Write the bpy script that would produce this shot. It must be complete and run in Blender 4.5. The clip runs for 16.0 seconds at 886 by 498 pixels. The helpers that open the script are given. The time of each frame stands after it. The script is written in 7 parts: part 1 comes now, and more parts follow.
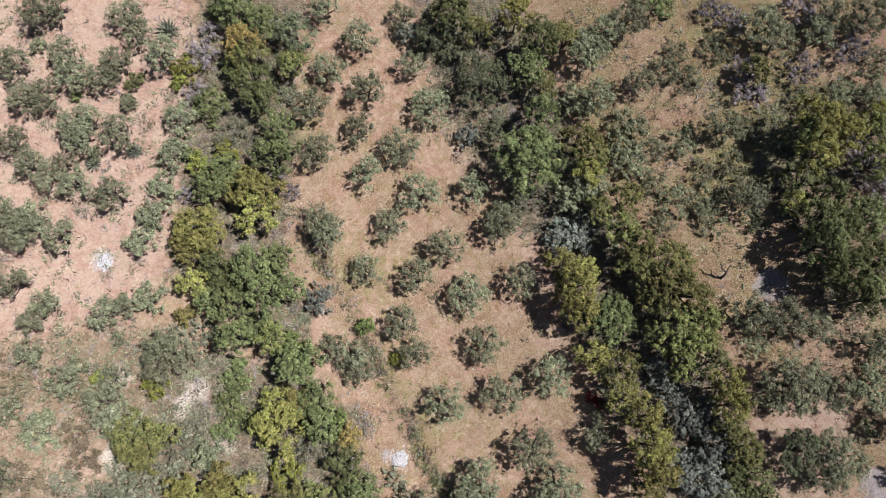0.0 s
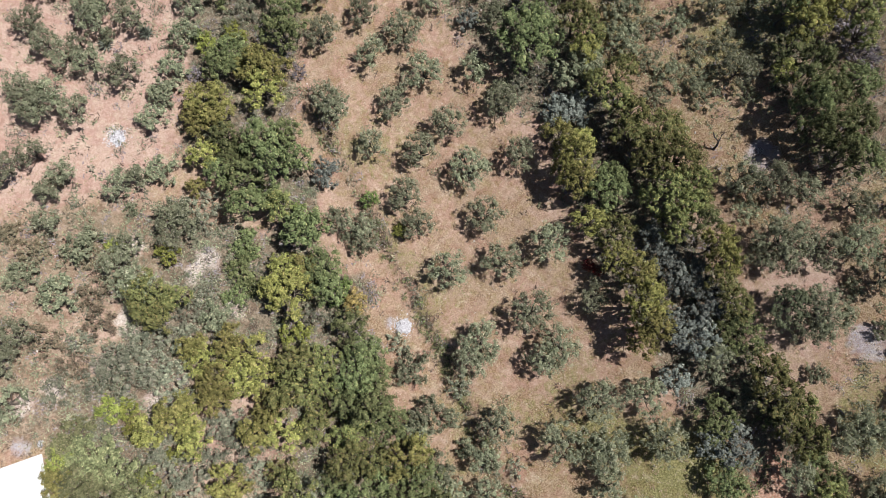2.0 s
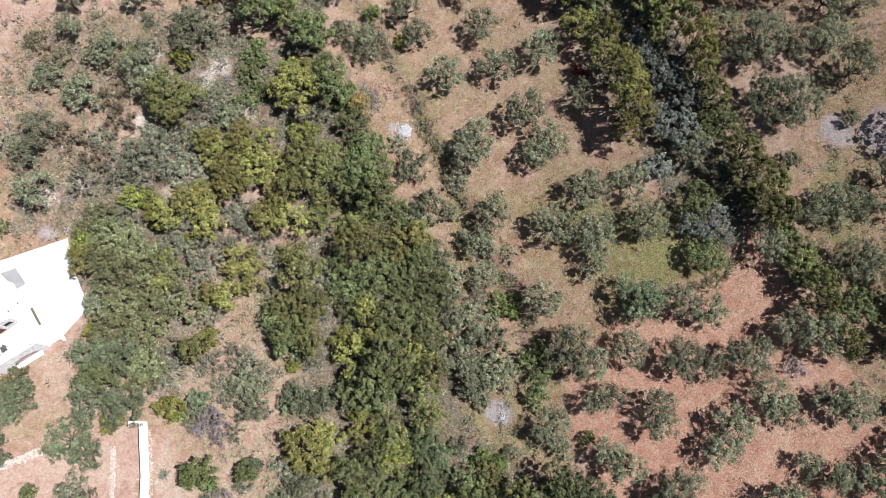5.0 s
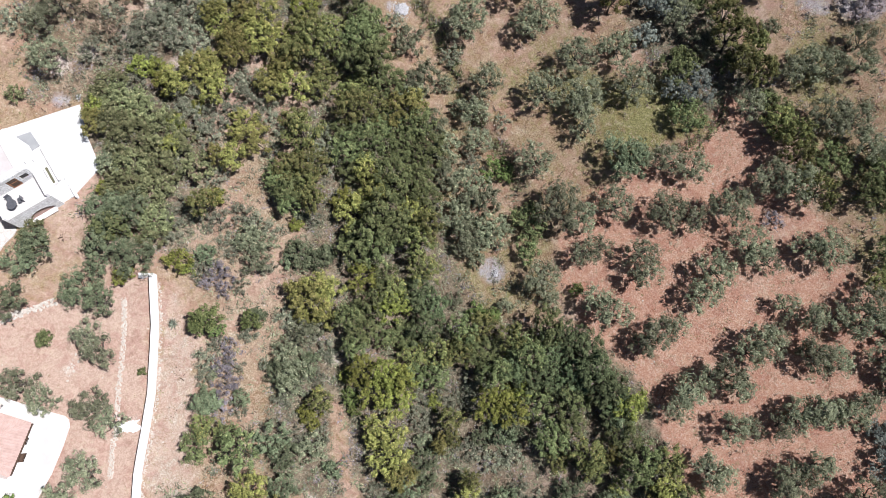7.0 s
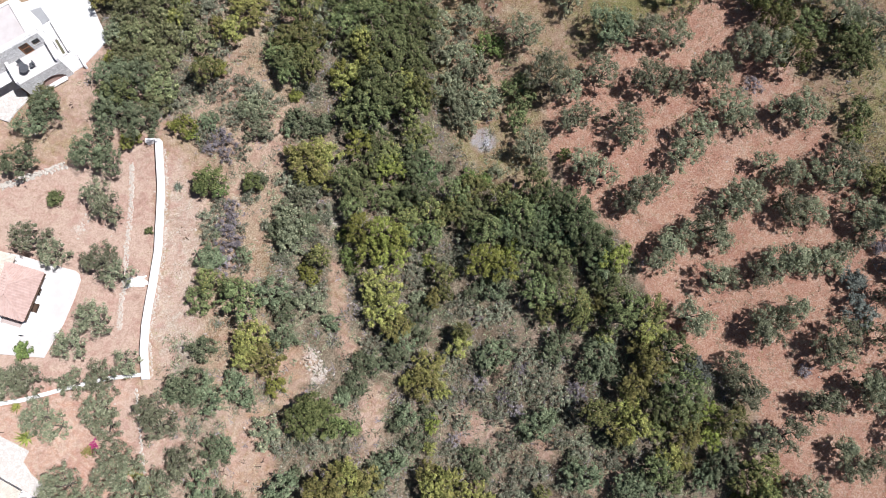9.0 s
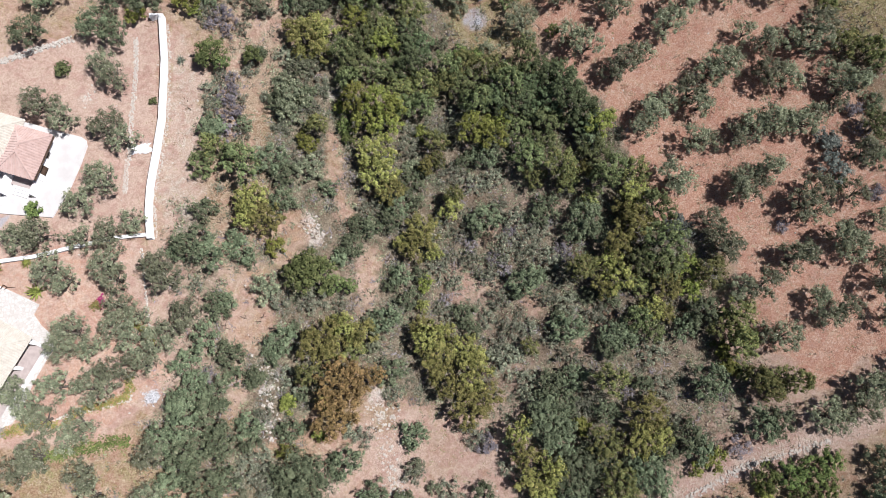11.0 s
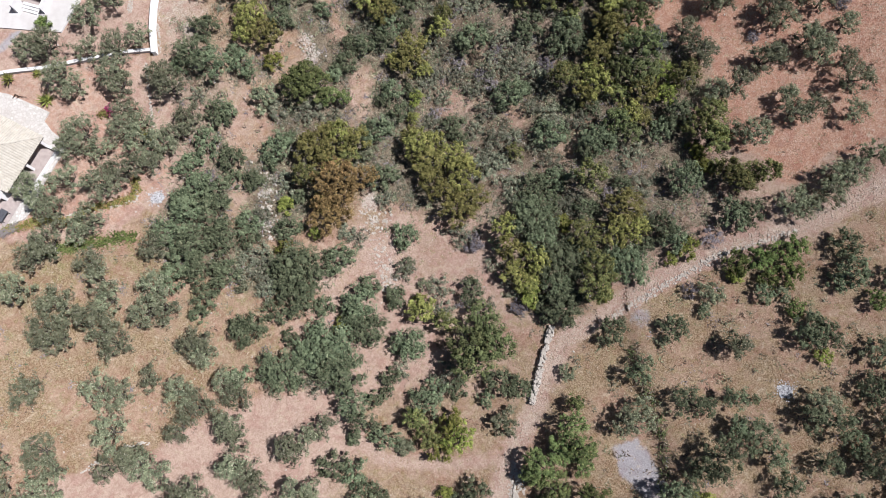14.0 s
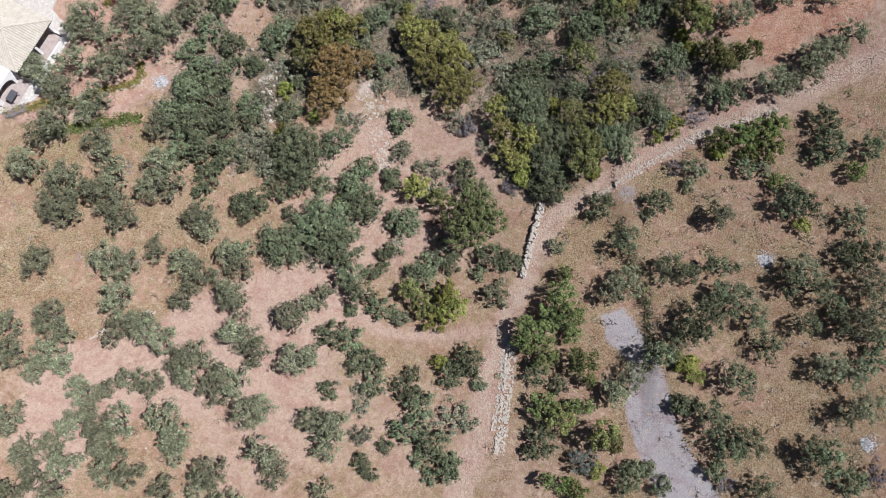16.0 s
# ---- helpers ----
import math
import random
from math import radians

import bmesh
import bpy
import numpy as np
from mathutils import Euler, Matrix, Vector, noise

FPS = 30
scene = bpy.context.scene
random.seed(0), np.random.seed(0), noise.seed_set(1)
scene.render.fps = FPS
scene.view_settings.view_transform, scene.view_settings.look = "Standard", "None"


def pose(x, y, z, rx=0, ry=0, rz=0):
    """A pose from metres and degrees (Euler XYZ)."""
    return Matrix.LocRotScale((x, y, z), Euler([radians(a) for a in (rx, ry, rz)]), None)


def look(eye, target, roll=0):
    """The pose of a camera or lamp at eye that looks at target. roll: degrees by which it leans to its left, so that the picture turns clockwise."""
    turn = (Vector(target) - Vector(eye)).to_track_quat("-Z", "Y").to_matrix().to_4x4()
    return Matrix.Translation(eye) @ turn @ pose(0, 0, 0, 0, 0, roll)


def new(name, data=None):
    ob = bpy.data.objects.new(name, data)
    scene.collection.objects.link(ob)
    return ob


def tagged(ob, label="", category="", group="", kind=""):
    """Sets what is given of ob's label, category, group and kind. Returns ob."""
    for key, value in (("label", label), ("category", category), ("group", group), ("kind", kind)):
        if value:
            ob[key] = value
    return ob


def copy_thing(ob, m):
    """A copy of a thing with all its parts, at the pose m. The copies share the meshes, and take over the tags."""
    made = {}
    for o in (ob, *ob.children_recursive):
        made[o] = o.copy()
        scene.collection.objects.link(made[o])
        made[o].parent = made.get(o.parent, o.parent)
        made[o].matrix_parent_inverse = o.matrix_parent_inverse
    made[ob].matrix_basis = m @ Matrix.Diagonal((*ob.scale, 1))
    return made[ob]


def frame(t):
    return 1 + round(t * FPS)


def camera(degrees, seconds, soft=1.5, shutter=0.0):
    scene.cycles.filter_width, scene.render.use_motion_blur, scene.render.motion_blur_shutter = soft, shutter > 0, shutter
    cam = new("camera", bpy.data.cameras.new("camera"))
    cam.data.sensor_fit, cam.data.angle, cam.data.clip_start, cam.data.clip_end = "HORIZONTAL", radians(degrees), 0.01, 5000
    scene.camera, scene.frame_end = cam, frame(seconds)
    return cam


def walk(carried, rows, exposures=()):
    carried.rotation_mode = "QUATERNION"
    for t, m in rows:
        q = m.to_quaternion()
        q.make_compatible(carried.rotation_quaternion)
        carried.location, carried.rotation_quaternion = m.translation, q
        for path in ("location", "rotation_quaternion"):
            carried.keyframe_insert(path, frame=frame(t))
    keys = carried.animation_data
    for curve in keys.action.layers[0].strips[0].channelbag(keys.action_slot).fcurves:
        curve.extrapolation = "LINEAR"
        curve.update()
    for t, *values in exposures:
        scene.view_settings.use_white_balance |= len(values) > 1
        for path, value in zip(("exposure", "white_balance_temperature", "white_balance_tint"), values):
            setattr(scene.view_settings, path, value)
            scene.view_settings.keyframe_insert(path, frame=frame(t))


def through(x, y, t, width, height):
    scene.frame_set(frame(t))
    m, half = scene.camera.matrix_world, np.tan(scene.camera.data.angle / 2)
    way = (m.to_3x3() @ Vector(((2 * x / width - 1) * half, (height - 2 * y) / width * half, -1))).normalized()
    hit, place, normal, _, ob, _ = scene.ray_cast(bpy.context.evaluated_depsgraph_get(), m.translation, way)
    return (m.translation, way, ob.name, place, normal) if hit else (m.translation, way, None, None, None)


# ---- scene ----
cam = camera(62.2, 16.0, soft=0.6)
METRES, EYE, TILT, LEAN, TURN = 120.0, 81.0, -75.5, 0.0, 0.0
ROWS = [
    (0.0, 0.0, 0.0, 0.0, 0.0, 0.0, 0.0),
    (0.5, -0.0001, -0.0057, -0.027, 0.03, -0.11, 0.03),
    (1.0, -0.0004, -0.0111, -0.0548, 0.05, -0.22, 0.06),
    (1.5, -0.0005, -0.017, -0.0828, 0.08, -0.36, 0.1),
    (2.0, -0.0008, -0.0231, -0.1108, 0.09, -0.51, 0.15),
    (2.5, -0.0008, -0.0299, -0.1398, 0.11, -0.62, 0.18),
    (3.0, -0.0003, -0.0374, -0.1688, 0.16, -0.77, 0.22),
    (3.5, -0.0001, -0.0452, -0.1989, 0.17, -0.85, 0.25),
    (4.0, 0.0004, -0.0535, -0.2287, 0.2, -1.03, 0.29),
    (6.5, 0.0027, -0.0979, -0.3888, 0.11, -1.23, 0.36),
    (7.0, 0.0032, -0.1066, -0.4204, 0.05, -1.29, 0.39),
    (7.5, 0.0051, -0.1154, -0.4514, 0.09, -1.4, 0.42),
    (8.0, 0.0063, -0.124, -0.4828, 0.09, -1.49, 0.45),
    (8.5, 0.008, -0.1325, -0.5138, 0.11, -1.63, 0.5),
    (9.0, 0.0096, -0.1411, -0.5458, 0.12, -1.69, 0.52),
    (11.5, 0.017, -0.1827, -0.7022, 0.09, -2.19, 0.63),
    (12.0, 0.0184, -0.1907, -0.7334, 0.09, -2.26, 0.66),
    (12.5, 0.0197, -0.1983, -0.7644, 0.07, -2.33, 0.69),
    (13.0, 0.0209, -0.2061, -0.7942, 0.06, -2.45, 0.71),
    (13.5, 0.0225, -0.2138, -0.8233, 0.07, -2.59, 0.73),
    (14.0, 0.0234, -0.2215, -0.8526, 0.03, -2.69, 0.77),
    (14.5, 0.0246, -0.2295, -0.8812, 0.02, -2.81, 0.78),
    (15.0, 0.0248, -0.2377, -0.9097, -0.04, -2.91, 0.81),
    (15.5, 0.026, -0.2462, -0.9377, -0.03, -3.05, 0.82),
    (16.0, 0.0268, -0.2553, -0.966, -0.04, -3.17, 0.85),
]
walk(cam, [(t, pose(0, 0, EYE, TILT, LEAN, TURN) @ pose(METRES * x, METRES * y, METRES * z, 90 + pitch, roll, yaw)) for t, x, y, z, yaw, pitch, roll in ROWS],
     exposures=[(0.0, -0.08, 6380, 10), (4.0, -0.03, 6300, 10), (7.5, -0.05, 6140, 10), (12.5, -0.18, 6120, 10), (16.0, -0.28, 6120, 10)])

# ---- light: a high clear-day sun from the east, blue sky ----
SUN_UP, SUN_EAST = 62.4, 1.9
world = bpy.data.worlds.new("sky")
scene.world = world
world.use_nodes = True
sky = world.node_tree.nodes.new("ShaderNodeTexSky")
sky.sky_type, sky.sun_disc = "NISHITA", False
sky.air_density, sky.dust_density = 0.65, 0.5
sky.sun_elevation, sky.sun_rotation = radians(SUN_UP), radians(90 - SUN_EAST)
world.node_tree.links.new(sky.outputs[0], world.node_tree.nodes["Background"].inputs[0])
world.node_tree.nodes["Background"].inputs[1].default_value = 0.05
sun = new("sun", bpy.data.lights.new("sun", "SUN"))
sun.data.energy, sun.data.angle, sun.data.color = 5.3, radians(0.5), (1.0, 0.97, 0.945)
ce, se = math.cos(radians(SUN_UP)), math.sin(radians(SUN_UP))
sun.matrix_world = look((60 + 100 * ce, -45, 100 * se), (60 - 100 * ce, -45 - 200 * ce * math.sin(radians(SUN_EAST)), -100 * se))


# ---- materials ----
class Nodes:
    """A material's node tree, wired by short calls."""

    def __init__(self, name, rough=0.8, spec=0.3):
        self.mat = bpy.data.materials.new(name)
        self.mat.use_nodes = True
        self.tree = self.mat.node_tree
        self.bsdf = self.tree.nodes["Principled BSDF"]
        self.bsdf.inputs["Roughness"].default_value = rough
        self.bsdf.inputs["Diffuse Roughness"].default_value = 1.0
        self.bsdf.inputs["Specular IOR Level"].default_value = spec

    def add(self, kind, **values):
        node = self.tree.nodes.new(kind)
        if "data_type" in values:
            node.data_type = values["data_type"]
        if "blend_type" in values:
            node.blend_type = values["blend_type"]
        if "operation" in values:
            node.operation = values["operation"]
        if "layer_name" in values:
            node.layer_name = values["layer_name"]
        if "feature" in values:
            node.feature = values["feature"]
        return node

    def link(self, a, b):
        self.tree.links.new(a, b)

    def noise(self, scale, detail=4.0, rough=0.6, where=None, distort=0.0):
        node = self.add("ShaderNodeTexNoise")
        node.inputs["Scale"].default_value = scale
        node.inputs["Detail"].default_value = detail
        node.inputs["Roughness"].default_value = rough
        node.inputs["Distortion"].default_value = distort
        self.link(where if where is not None else self.place(), node.inputs["Vector"])
        return node.outputs["Fac"]

    def place(self):
        if not hasattr(self, "coord"):
            self.coord = self.add("ShaderNodeNewGeometry")
        return self.coord.outputs["Position"]

    def span(self, value, low, high, out_low=0.0, out_high=1.0):
        node = self.add("ShaderNodeMapRange")
        node.interpolation_type = "SMOOTHSTEP"
        for i, v in enumerate((low, high, out_low, out_high)):
            node.inputs[i + 1].default_value = v
        self.link(value, node.inputs[0])
        return node.outputs[0]

    def maths(self, op, a, b):
        node = self.add("ShaderNodeMath", operation=op)
        for i, v in enumerate((a, b)):
            if isinstance(v, (int, float)):
                node.inputs[i].default_value = v
            else:
                self.link(v, node.inputs[i])
        return node.outputs[0]

    def mix(self, fac, a, b, blend="MIX"):
        node = self.add("ShaderNodeMix", data_type="RGBA", blend_type=blend)
        for socket, v in ((node.inputs[0], fac), (node.inputs[6], a), (node.inputs[7], b)):
            if isinstance(v, (int, float)):
                socket.default_value = v
            elif isinstance(v, tuple):
                socket.default_value = (*v, 1)
            else:
                self.link(v, socket)
        return node.outputs[2]

    def colour(self, socket):
        self.link(socket, self.bsdf.inputs["Base Color"])

    def bump(self, height, strength=0.5, distance=0.05):
        node = self.add("ShaderNodeBump")
        node.inputs["Strength"].default_value = strength
        node.inputs["Distance"].default_value = distance
        self.link(height, node.inputs["Height"])
        self.link(node.outputs[0], self.bsdf.inputs["Normal"])


def leaf_material(name, dark, light, dry, dry_share=0.05, through=0.25):
    """Leaves: each sprig its own tint, each plant its own shade; a share of dry sprigs; some light passes through."""
    n = Nodes(name, rough=0.62, spec=0.12)
    island = n.place() and n.coord.outputs["Random Per Island"]
    plant = n.add("ShaderNodeObjectInfo").outputs["Random"]
    tint = n.mix(n.span(island, 0, 1, 0.2, 0.46), dark, light)
    lump, spray = n.noise(1.1, 3), n.noise(3.2, 2)
    tint = n.mix(n.span(lump, 0.5, 0.68, 0.0, 0.55), tint, light)
    tint = n.mix(n.span(lump, 0.48, 0.34, 0.0, 0.7), tint, dark)
    tint = n.mix(n.span(spray, 0.5, 0.68, 0.0, 0.5), tint, light)
    tint = n.mix(n.span(island, 1 - dry_share * 2, 1.0), tint, dry)
    hsv = n.add("ShaderNodeHueSaturation")
    n.link(tint, hsv.inputs["Color"])
    n.link(n.span(plant, 0, 1, 0.482, 0.516), hsv.inputs["Hue"])
    n.link(n.span(plant, 0, 1, 0.74, 1.26), hsv.inputs["Value"])
    n.colour(hsv.outputs[0])
    leaf = n.add("ShaderNodeBsdfTranslucent")
    n.link(hsv.outputs[0], leaf.inputs[0])
    both = n.add("ShaderNodeMixShader")
    both.inputs[0].default_value = through * 0.3
    n.link(n.bsdf.outputs[0], both.inputs[1])
    n.link(leaf.outputs[0], both.inputs[2])
    n.link(both.outputs[0], n.tree.nodes["Material Output"].inputs[0])
    return n.mat


def plain_material(name, low, high, scale=1.5, rough=0.8, bump=0.3, spec=0.3):
    """A surface of two close tones, blotched and finely grained."""
    n = Nodes(name, rough, spec)
    fine = n.noise(scale * 9, 6, 0.7)
    tone = n.mix(n.span(n.noise(scale, 5), 0.3, 0.7), low, high)
    n.colour(n.mix(0.35, tone, n.mix(fine, low, high)))
    n.bump(fine, bump, 0.03)
    return n.mat


BARK = plain_material("bark", (0.07, 0.055, 0.045), (0.19, 0.16, 0.13), 3.0, 0.9, 0.8)
LEAF = {
    "olive": leaf_material("olive_leaf", (0.088, 0.098, 0.06), (0.51, 0.525, 0.335), (0.56, 0.53, 0.4), 0.08, 0.85),
    "dark": leaf_material("lentisk_leaf", (0.042, 0.055, 0.022), (0.37, 0.415, 0.185), (0.4, 0.38, 0.18), 0.06, 0.36),
    "green": leaf_material("fresh_leaf", (0.048, 0.068, 0.022), (0.33, 0.40, 0.135), (0.40, 0.41, 0.15), 0.05, 0.35),
    "yellow": leaf_material("yellow_leaf", (0.06, 0.074, 0.017), (0.52, 0.535, 0.145), (0.46, 0.4, 0.15), 0.05, 0.35),
    "gold": leaf_material("olive_yellow_leaf", (0.072, 0.077, 0.022), (0.565, 0.54, 0.185), (0.54, 0.45, 0.18), 0.08, 0.35),
    "shrub": leaf_material("wild_olive_leaf", (0.064, 0.074, 0.034), (0.45, 0.465, 0.235), (0.50, 0.47, 0.26), 0.08, 0.4),
    "deep": leaf_material("deep_grey_green_leaf", (0.055, 0.069, 0.039), (0.36, 0.41, 0.24), (0.40, 0.40, 0.25), 0.06, 0.4),
    "mixed": leaf_material("oak_leaf", (0.048, 0.06, 0.021), (0.42, 0.43, 0.168), (0.45, 0.37, 0.15), 0.09, 0.34),
    "brown": leaf_material("browned_leaf", (0.11, 0.084, 0.032), (0.65, 0.49, 0.195), (0.59, 0.42, 0.18), 0.15, 0.34),
    "silver": leaf_material("silver_leaf", (0.101, 0.115, 0.094), (0.44, 0.47, 0.41), (0.50, 0.50, 0.42), 0.05, 0.3),
    "grey": leaf_material("grey_scrub_leaf", (0.086, 0.098, 0.066), (0.415, 0.43, 0.298), (0.46, 0.425, 0.315), 0.2, 0.3),
    "purple": leaf_material("bare_twig", (0.137, 0.117, 0.126), (0.46, 0.41, 0.44), (0.44, 0.37, 0.33), 0.15, 0.15),
    "pale": leaf_material("pale_scrub_leaf", (0.09, 0.105, 0.058), (0.47, 0.49, 0.32), (0.53, 0.5, 0.34), 0.12, 0.8),
    "agave": leaf_material("agave_leaf", (0.108, 0.122, 0.094), (0.32, 0.34, 0.26), (0.36, 0.35, 0.26), 0.05, 0.1),
    "slate": leaf_material("slate_leaf", (0.085, 0.094, 0.086), (0.38, 0.412, 0.35), (0.41, 0.395, 0.335), 0.1, 0.3),
    "hedge": leaf_material("hedge_leaf", (0.046, 0.066, 0.024), (0.365, 0.425, 0.165), (0.41, 0.41, 0.17), 0.06, 0.38),
    "heath": leaf_material("heath_leaf", (0.086, 0.076, 0.047), (0.36, 0.30, 0.205), (0.38, 0.26, 0.18), 0.2, 0.3),
    "blue": leaf_material("carob_leaf", (0.034, 0.046, 0.022), (0.3, 0.36, 0.18), (0.3, 0.33, 0.16), 0.05, 0.3),
}


# ---- the lie of the land ----
def height(x, y):
    """A shallow valley that falls away to the south, with banks rising on both sides."""
    u, v = x / 40, (y + 45) / 80
    u, v = max(-3, min(3, u)), max(-2.5, min(2.5, v))
    g = math.exp(-((u - 0.05) / 0.4) ** 2)
    z = -2.22 + 0.79 * u + 4.74 * v + 2.1 * u * u + 0.69 * u * v + 1.53 * v * v - 2.05 * g + 0.14 * g * v
    z += 0.25 * noise.noise((x * 0.11, y * 0.11, 3.1)) + 0.1 * noise.noise((x * 0.5, y * 0.5, 7.7))
    if -14 < x < 18 and -32 < y < 30:
        z += bank_step(x, y, BANK, 0.45)
    elif 18 < x < 36 and -24 < y < -10:
        z += bank_step(x, y, PLOT_EDGE[::-1], -0.3)
    elif 18 < x < 36 and -126 < y < -92:
        z += bank_step(x, y, TERRACE, 0.55)
    for px_, py_, rx, ry, level in PADS:
        d = math.hypot((x - px_) / rx, (y - py_) / ry)
        if d < 1.25:
            k = min(1.0, (1.25 - d) / 0.25)
            z += (level - z) * k * k * (3 - 2 * k)
    return z


# level ground under the houses: centre, half widths, height
PADS = [(-49, -22, 12.5, 10.5, 0.95), (-50, -55, 11.5, 7.5, -0.95), (-51, -77.5, 10.5, 9.0, -1.7)]


def bank_step(x, y, line, rise):
    """A low terrace bank: the ground on the left of the line, as it runs, lies higher."""
    best, side, reach = 1e9, 0.0, 0.0
    for (ax, ay), (bx, by) in zip(line, line[1:]):
        dx, dy = bx - ax, by - ay
        k = max(0, min(1, ((x - ax) * dx + (y - ay) * dy) / (dx * dx + dy * dy)))
        d = math.hypot(x - ax - k * dx, y - ay - k * dy)
        if d < best:
            best, side = d, (x - ax) * dy - (y - ay) * dx
    s = best if side < 0 else -best
    return rise * math.tanh(s / 0.4) * math.exp(-((best / 5.0) ** 2))


def inside(x, y, ring):
    """How far the points lie inside the closed ring of corners; minus outside."""
    best, odd = np.full(x.shape, 1e9), np.zeros(x.shape, bool)
    for (ax, ay), (bx, by) in zip(ring, ring[1:] + ring[:1]):
        dx, dy = bx - ax, by - ay
        k = np.clip(((x - ax) * dx + (y - ay) * dy) / (dx * dx + dy * dy), 0, 1)
        best = np.minimum(best, np.hypot(x - ax - k * dx, y - ay - k * dy))
        if ay != by:
            odd ^= ((ay > y) != (by > y)) & (x < ax + (y - ay) / (by - ay) * dx)
    return np.where(odd, best, -best)


def along(x, y, line):
    """The distance of the points from an open line of corners."""
    best = np.full(x.shape, 1e9)
    for (ax, ay), (bx, by) in zip(line, line[1:]):
        dx, dy = bx - ax, by - ay
        k = np.clip(((x - ax) * dx + (y - ay) * dy) / (dx * dx + dy * dy), 0, 1)
        best = np.minimum(best, np.hypot(x - ax - k * dx, y - ay - k * dy))
    return best


def soft(d, edge):
    k = np.clip(d / edge * 0.5 + 0.5, 0, 1)
    return k * k * (3 - 2 * k)


def ripple(x, y, scale, seed):
    """Smooth noise at each of the points."""
    return np.array([noise.noise((a * scale, c * scale, seed)) for a, c in zip(x, y)])


# plots of ground, as rings of corners, and ways, as lines
RED_PLOT = [(17.2, -26.8), (23.0, -24.1), (29.5, -20.1), (33.1, -16.3), (36.0, -15.4), (36.9, -20.5), (41.2, -26.7), (44.2, -33.8), (49.7, -41.4), (50.0, -60.0), (41.8, -66.7), (27.0, -61.2), (20.7, -46.3), (17.2, -42.5), (13.7, -36.6), (13.5, -31.3)]
RED_PLOT_SOUTH = [(21.9, -45.5), (62.7, -46.6), (60.2, -71.2), (51.5, -77.2), (46.6, -79.6), (42.8, -81.4), (37.7, -76.7), (34.8, -65.1), (26.2, -54.7)]
SOUTH_SOIL = [(-45.3, -124.7), (-43.3, -119.1), (-40.1, -114.1), (-30.7, -112.9), (-25.2, -107.6), (-18.1, -105.6), (-8.8, -105.5), (-8.1, -110.3), (-12.0, -115.7), (-17.1, -118.9), (-25.3, -120.7), (-33.4, -121.2), (-38.5, -127.3), (-42.5, -129.6)]
GARDEN = [(-53.7, -41.5), (-43.5, -38.5), (-33.4, -35.9), (-32.4, -47.8), (-33.0, -62.6), (-42.0, -65.1), (-51.1, -67.4)]
GARDEN_SOUTH = [(-53.4, -65.6), (-33.2, -63.1), (-33.6, -68.7), (-29.3, -75.5), (-29.6, -81.5), (-36.9, -86.0), (-51.4, -86.6)]
WEST_MARGIN = [(-28.5, -30.0), (-27.0, -11.5), (-17.0, -9.5), (-16.5, -30.0), (-17.5, -48.0), (-19.0, -64.5), (-27.0, -64.5), (-28.4, -36.0)]
WALL_VERGE = [(-32.1, -35.6), (-28.4, -36.2), (-26.9, -47.1), (-26.9, -61.4), (-29.9, -63.3), (-32.1, -62.6), (-32.0, -49.1)]
NORTH_WEST = [(-56.1, 53.9), (-30.1, 53.7), (-28.2, 41.3), (-28.8, 29.3), (-30.7, 20.9), (-32.6, 12.8), (-51.5, 10.2)]
MID_FIELD = [(-16.3, 54.2), (-8.4, 54.7), (3.0, 29.9), (11.0, 15.5), (16.4, -2.5), (17.1, -12.5), (1.0, -12.8), (-9.0, 13.1), (-16.6, 21.8), (-17.1, 37.5), (-14.8, 45.8)]
MID_SOUTH = [(0.8, -11.0), (17.0, -10.5), (30.0, -13.0), (30.5, -19.6), (24.7, -21.6), (17.0, -26.0), (13.2, -31.0), (13.0, -41.0), (4.0, -41.0), (-0.5, -24.0)]
WEST_SCRUB = [(-51.5, 10.2), (-32.6, 12.8), (-22.2, 8.1), (-20.5, -1.3), (-28.3, -7.0), (-48.3, -17.5)]
THICKET = [(-41.1, -13.1), (-27.7, 9.9), (-9.6, 3.2), (-5.3, -17.1), (1.4, -22.6), (11.6, -40.4), (19.5, -45.7), (28.2, -61.2), (7.2, -67.3), (-25.8, -61.0), (-22.8, -45.4), (-29.0, -34.5), (-40.4, -31.4)]
THICKET_NORTH = [(-28.8, 53.1), (-15.0, 54.3), (-16.6, 40.9), (-17.2, 21.8), (-13.8, 8.2), (-8.8, 1.0), (-6.2, -12.8), (-28.3, -7.0), (-20.6, 1.0), (-19.9, 10.5), (-29.9, 17.8), (-30.0, 29.2)]
RAVINE = [(-5.7, 54.8), (7.8, 54.5), (16.2, 29.3), (24.0, 15.1), (31.6, -1.3), (39.4, -17.2), (30.7, -21.6), (23.0, -6.9), (16.6, 4.5), (11.1, 19.3), (-0.3, 35.3)]
EAST_THICKET = [(33.9, 35.9), (51.7, 38.4), (49.4, 12.1), (39.2, 12.4), (36.4, 20.8), (33.5, 28.3)]
EAST_GRASS = [(11.8, 54.1), (52.7, 49.9), (48.6, 4.2), (32.7, 7.8), (25.3, 17.5), (16.8, 29.2)]
EAST_GROVE = [(42.5, 7.6), (59.0, 5.6), (55.3, -32.7), (43.5, -27.3), (39.9, -12.8)]
EAST_SIDE = [(41.4, -14.3), (61.8, -16.7), (58.5, -49.2), (50.1, -43.0), (45.3, -36.8), (42.3, -29.1)]
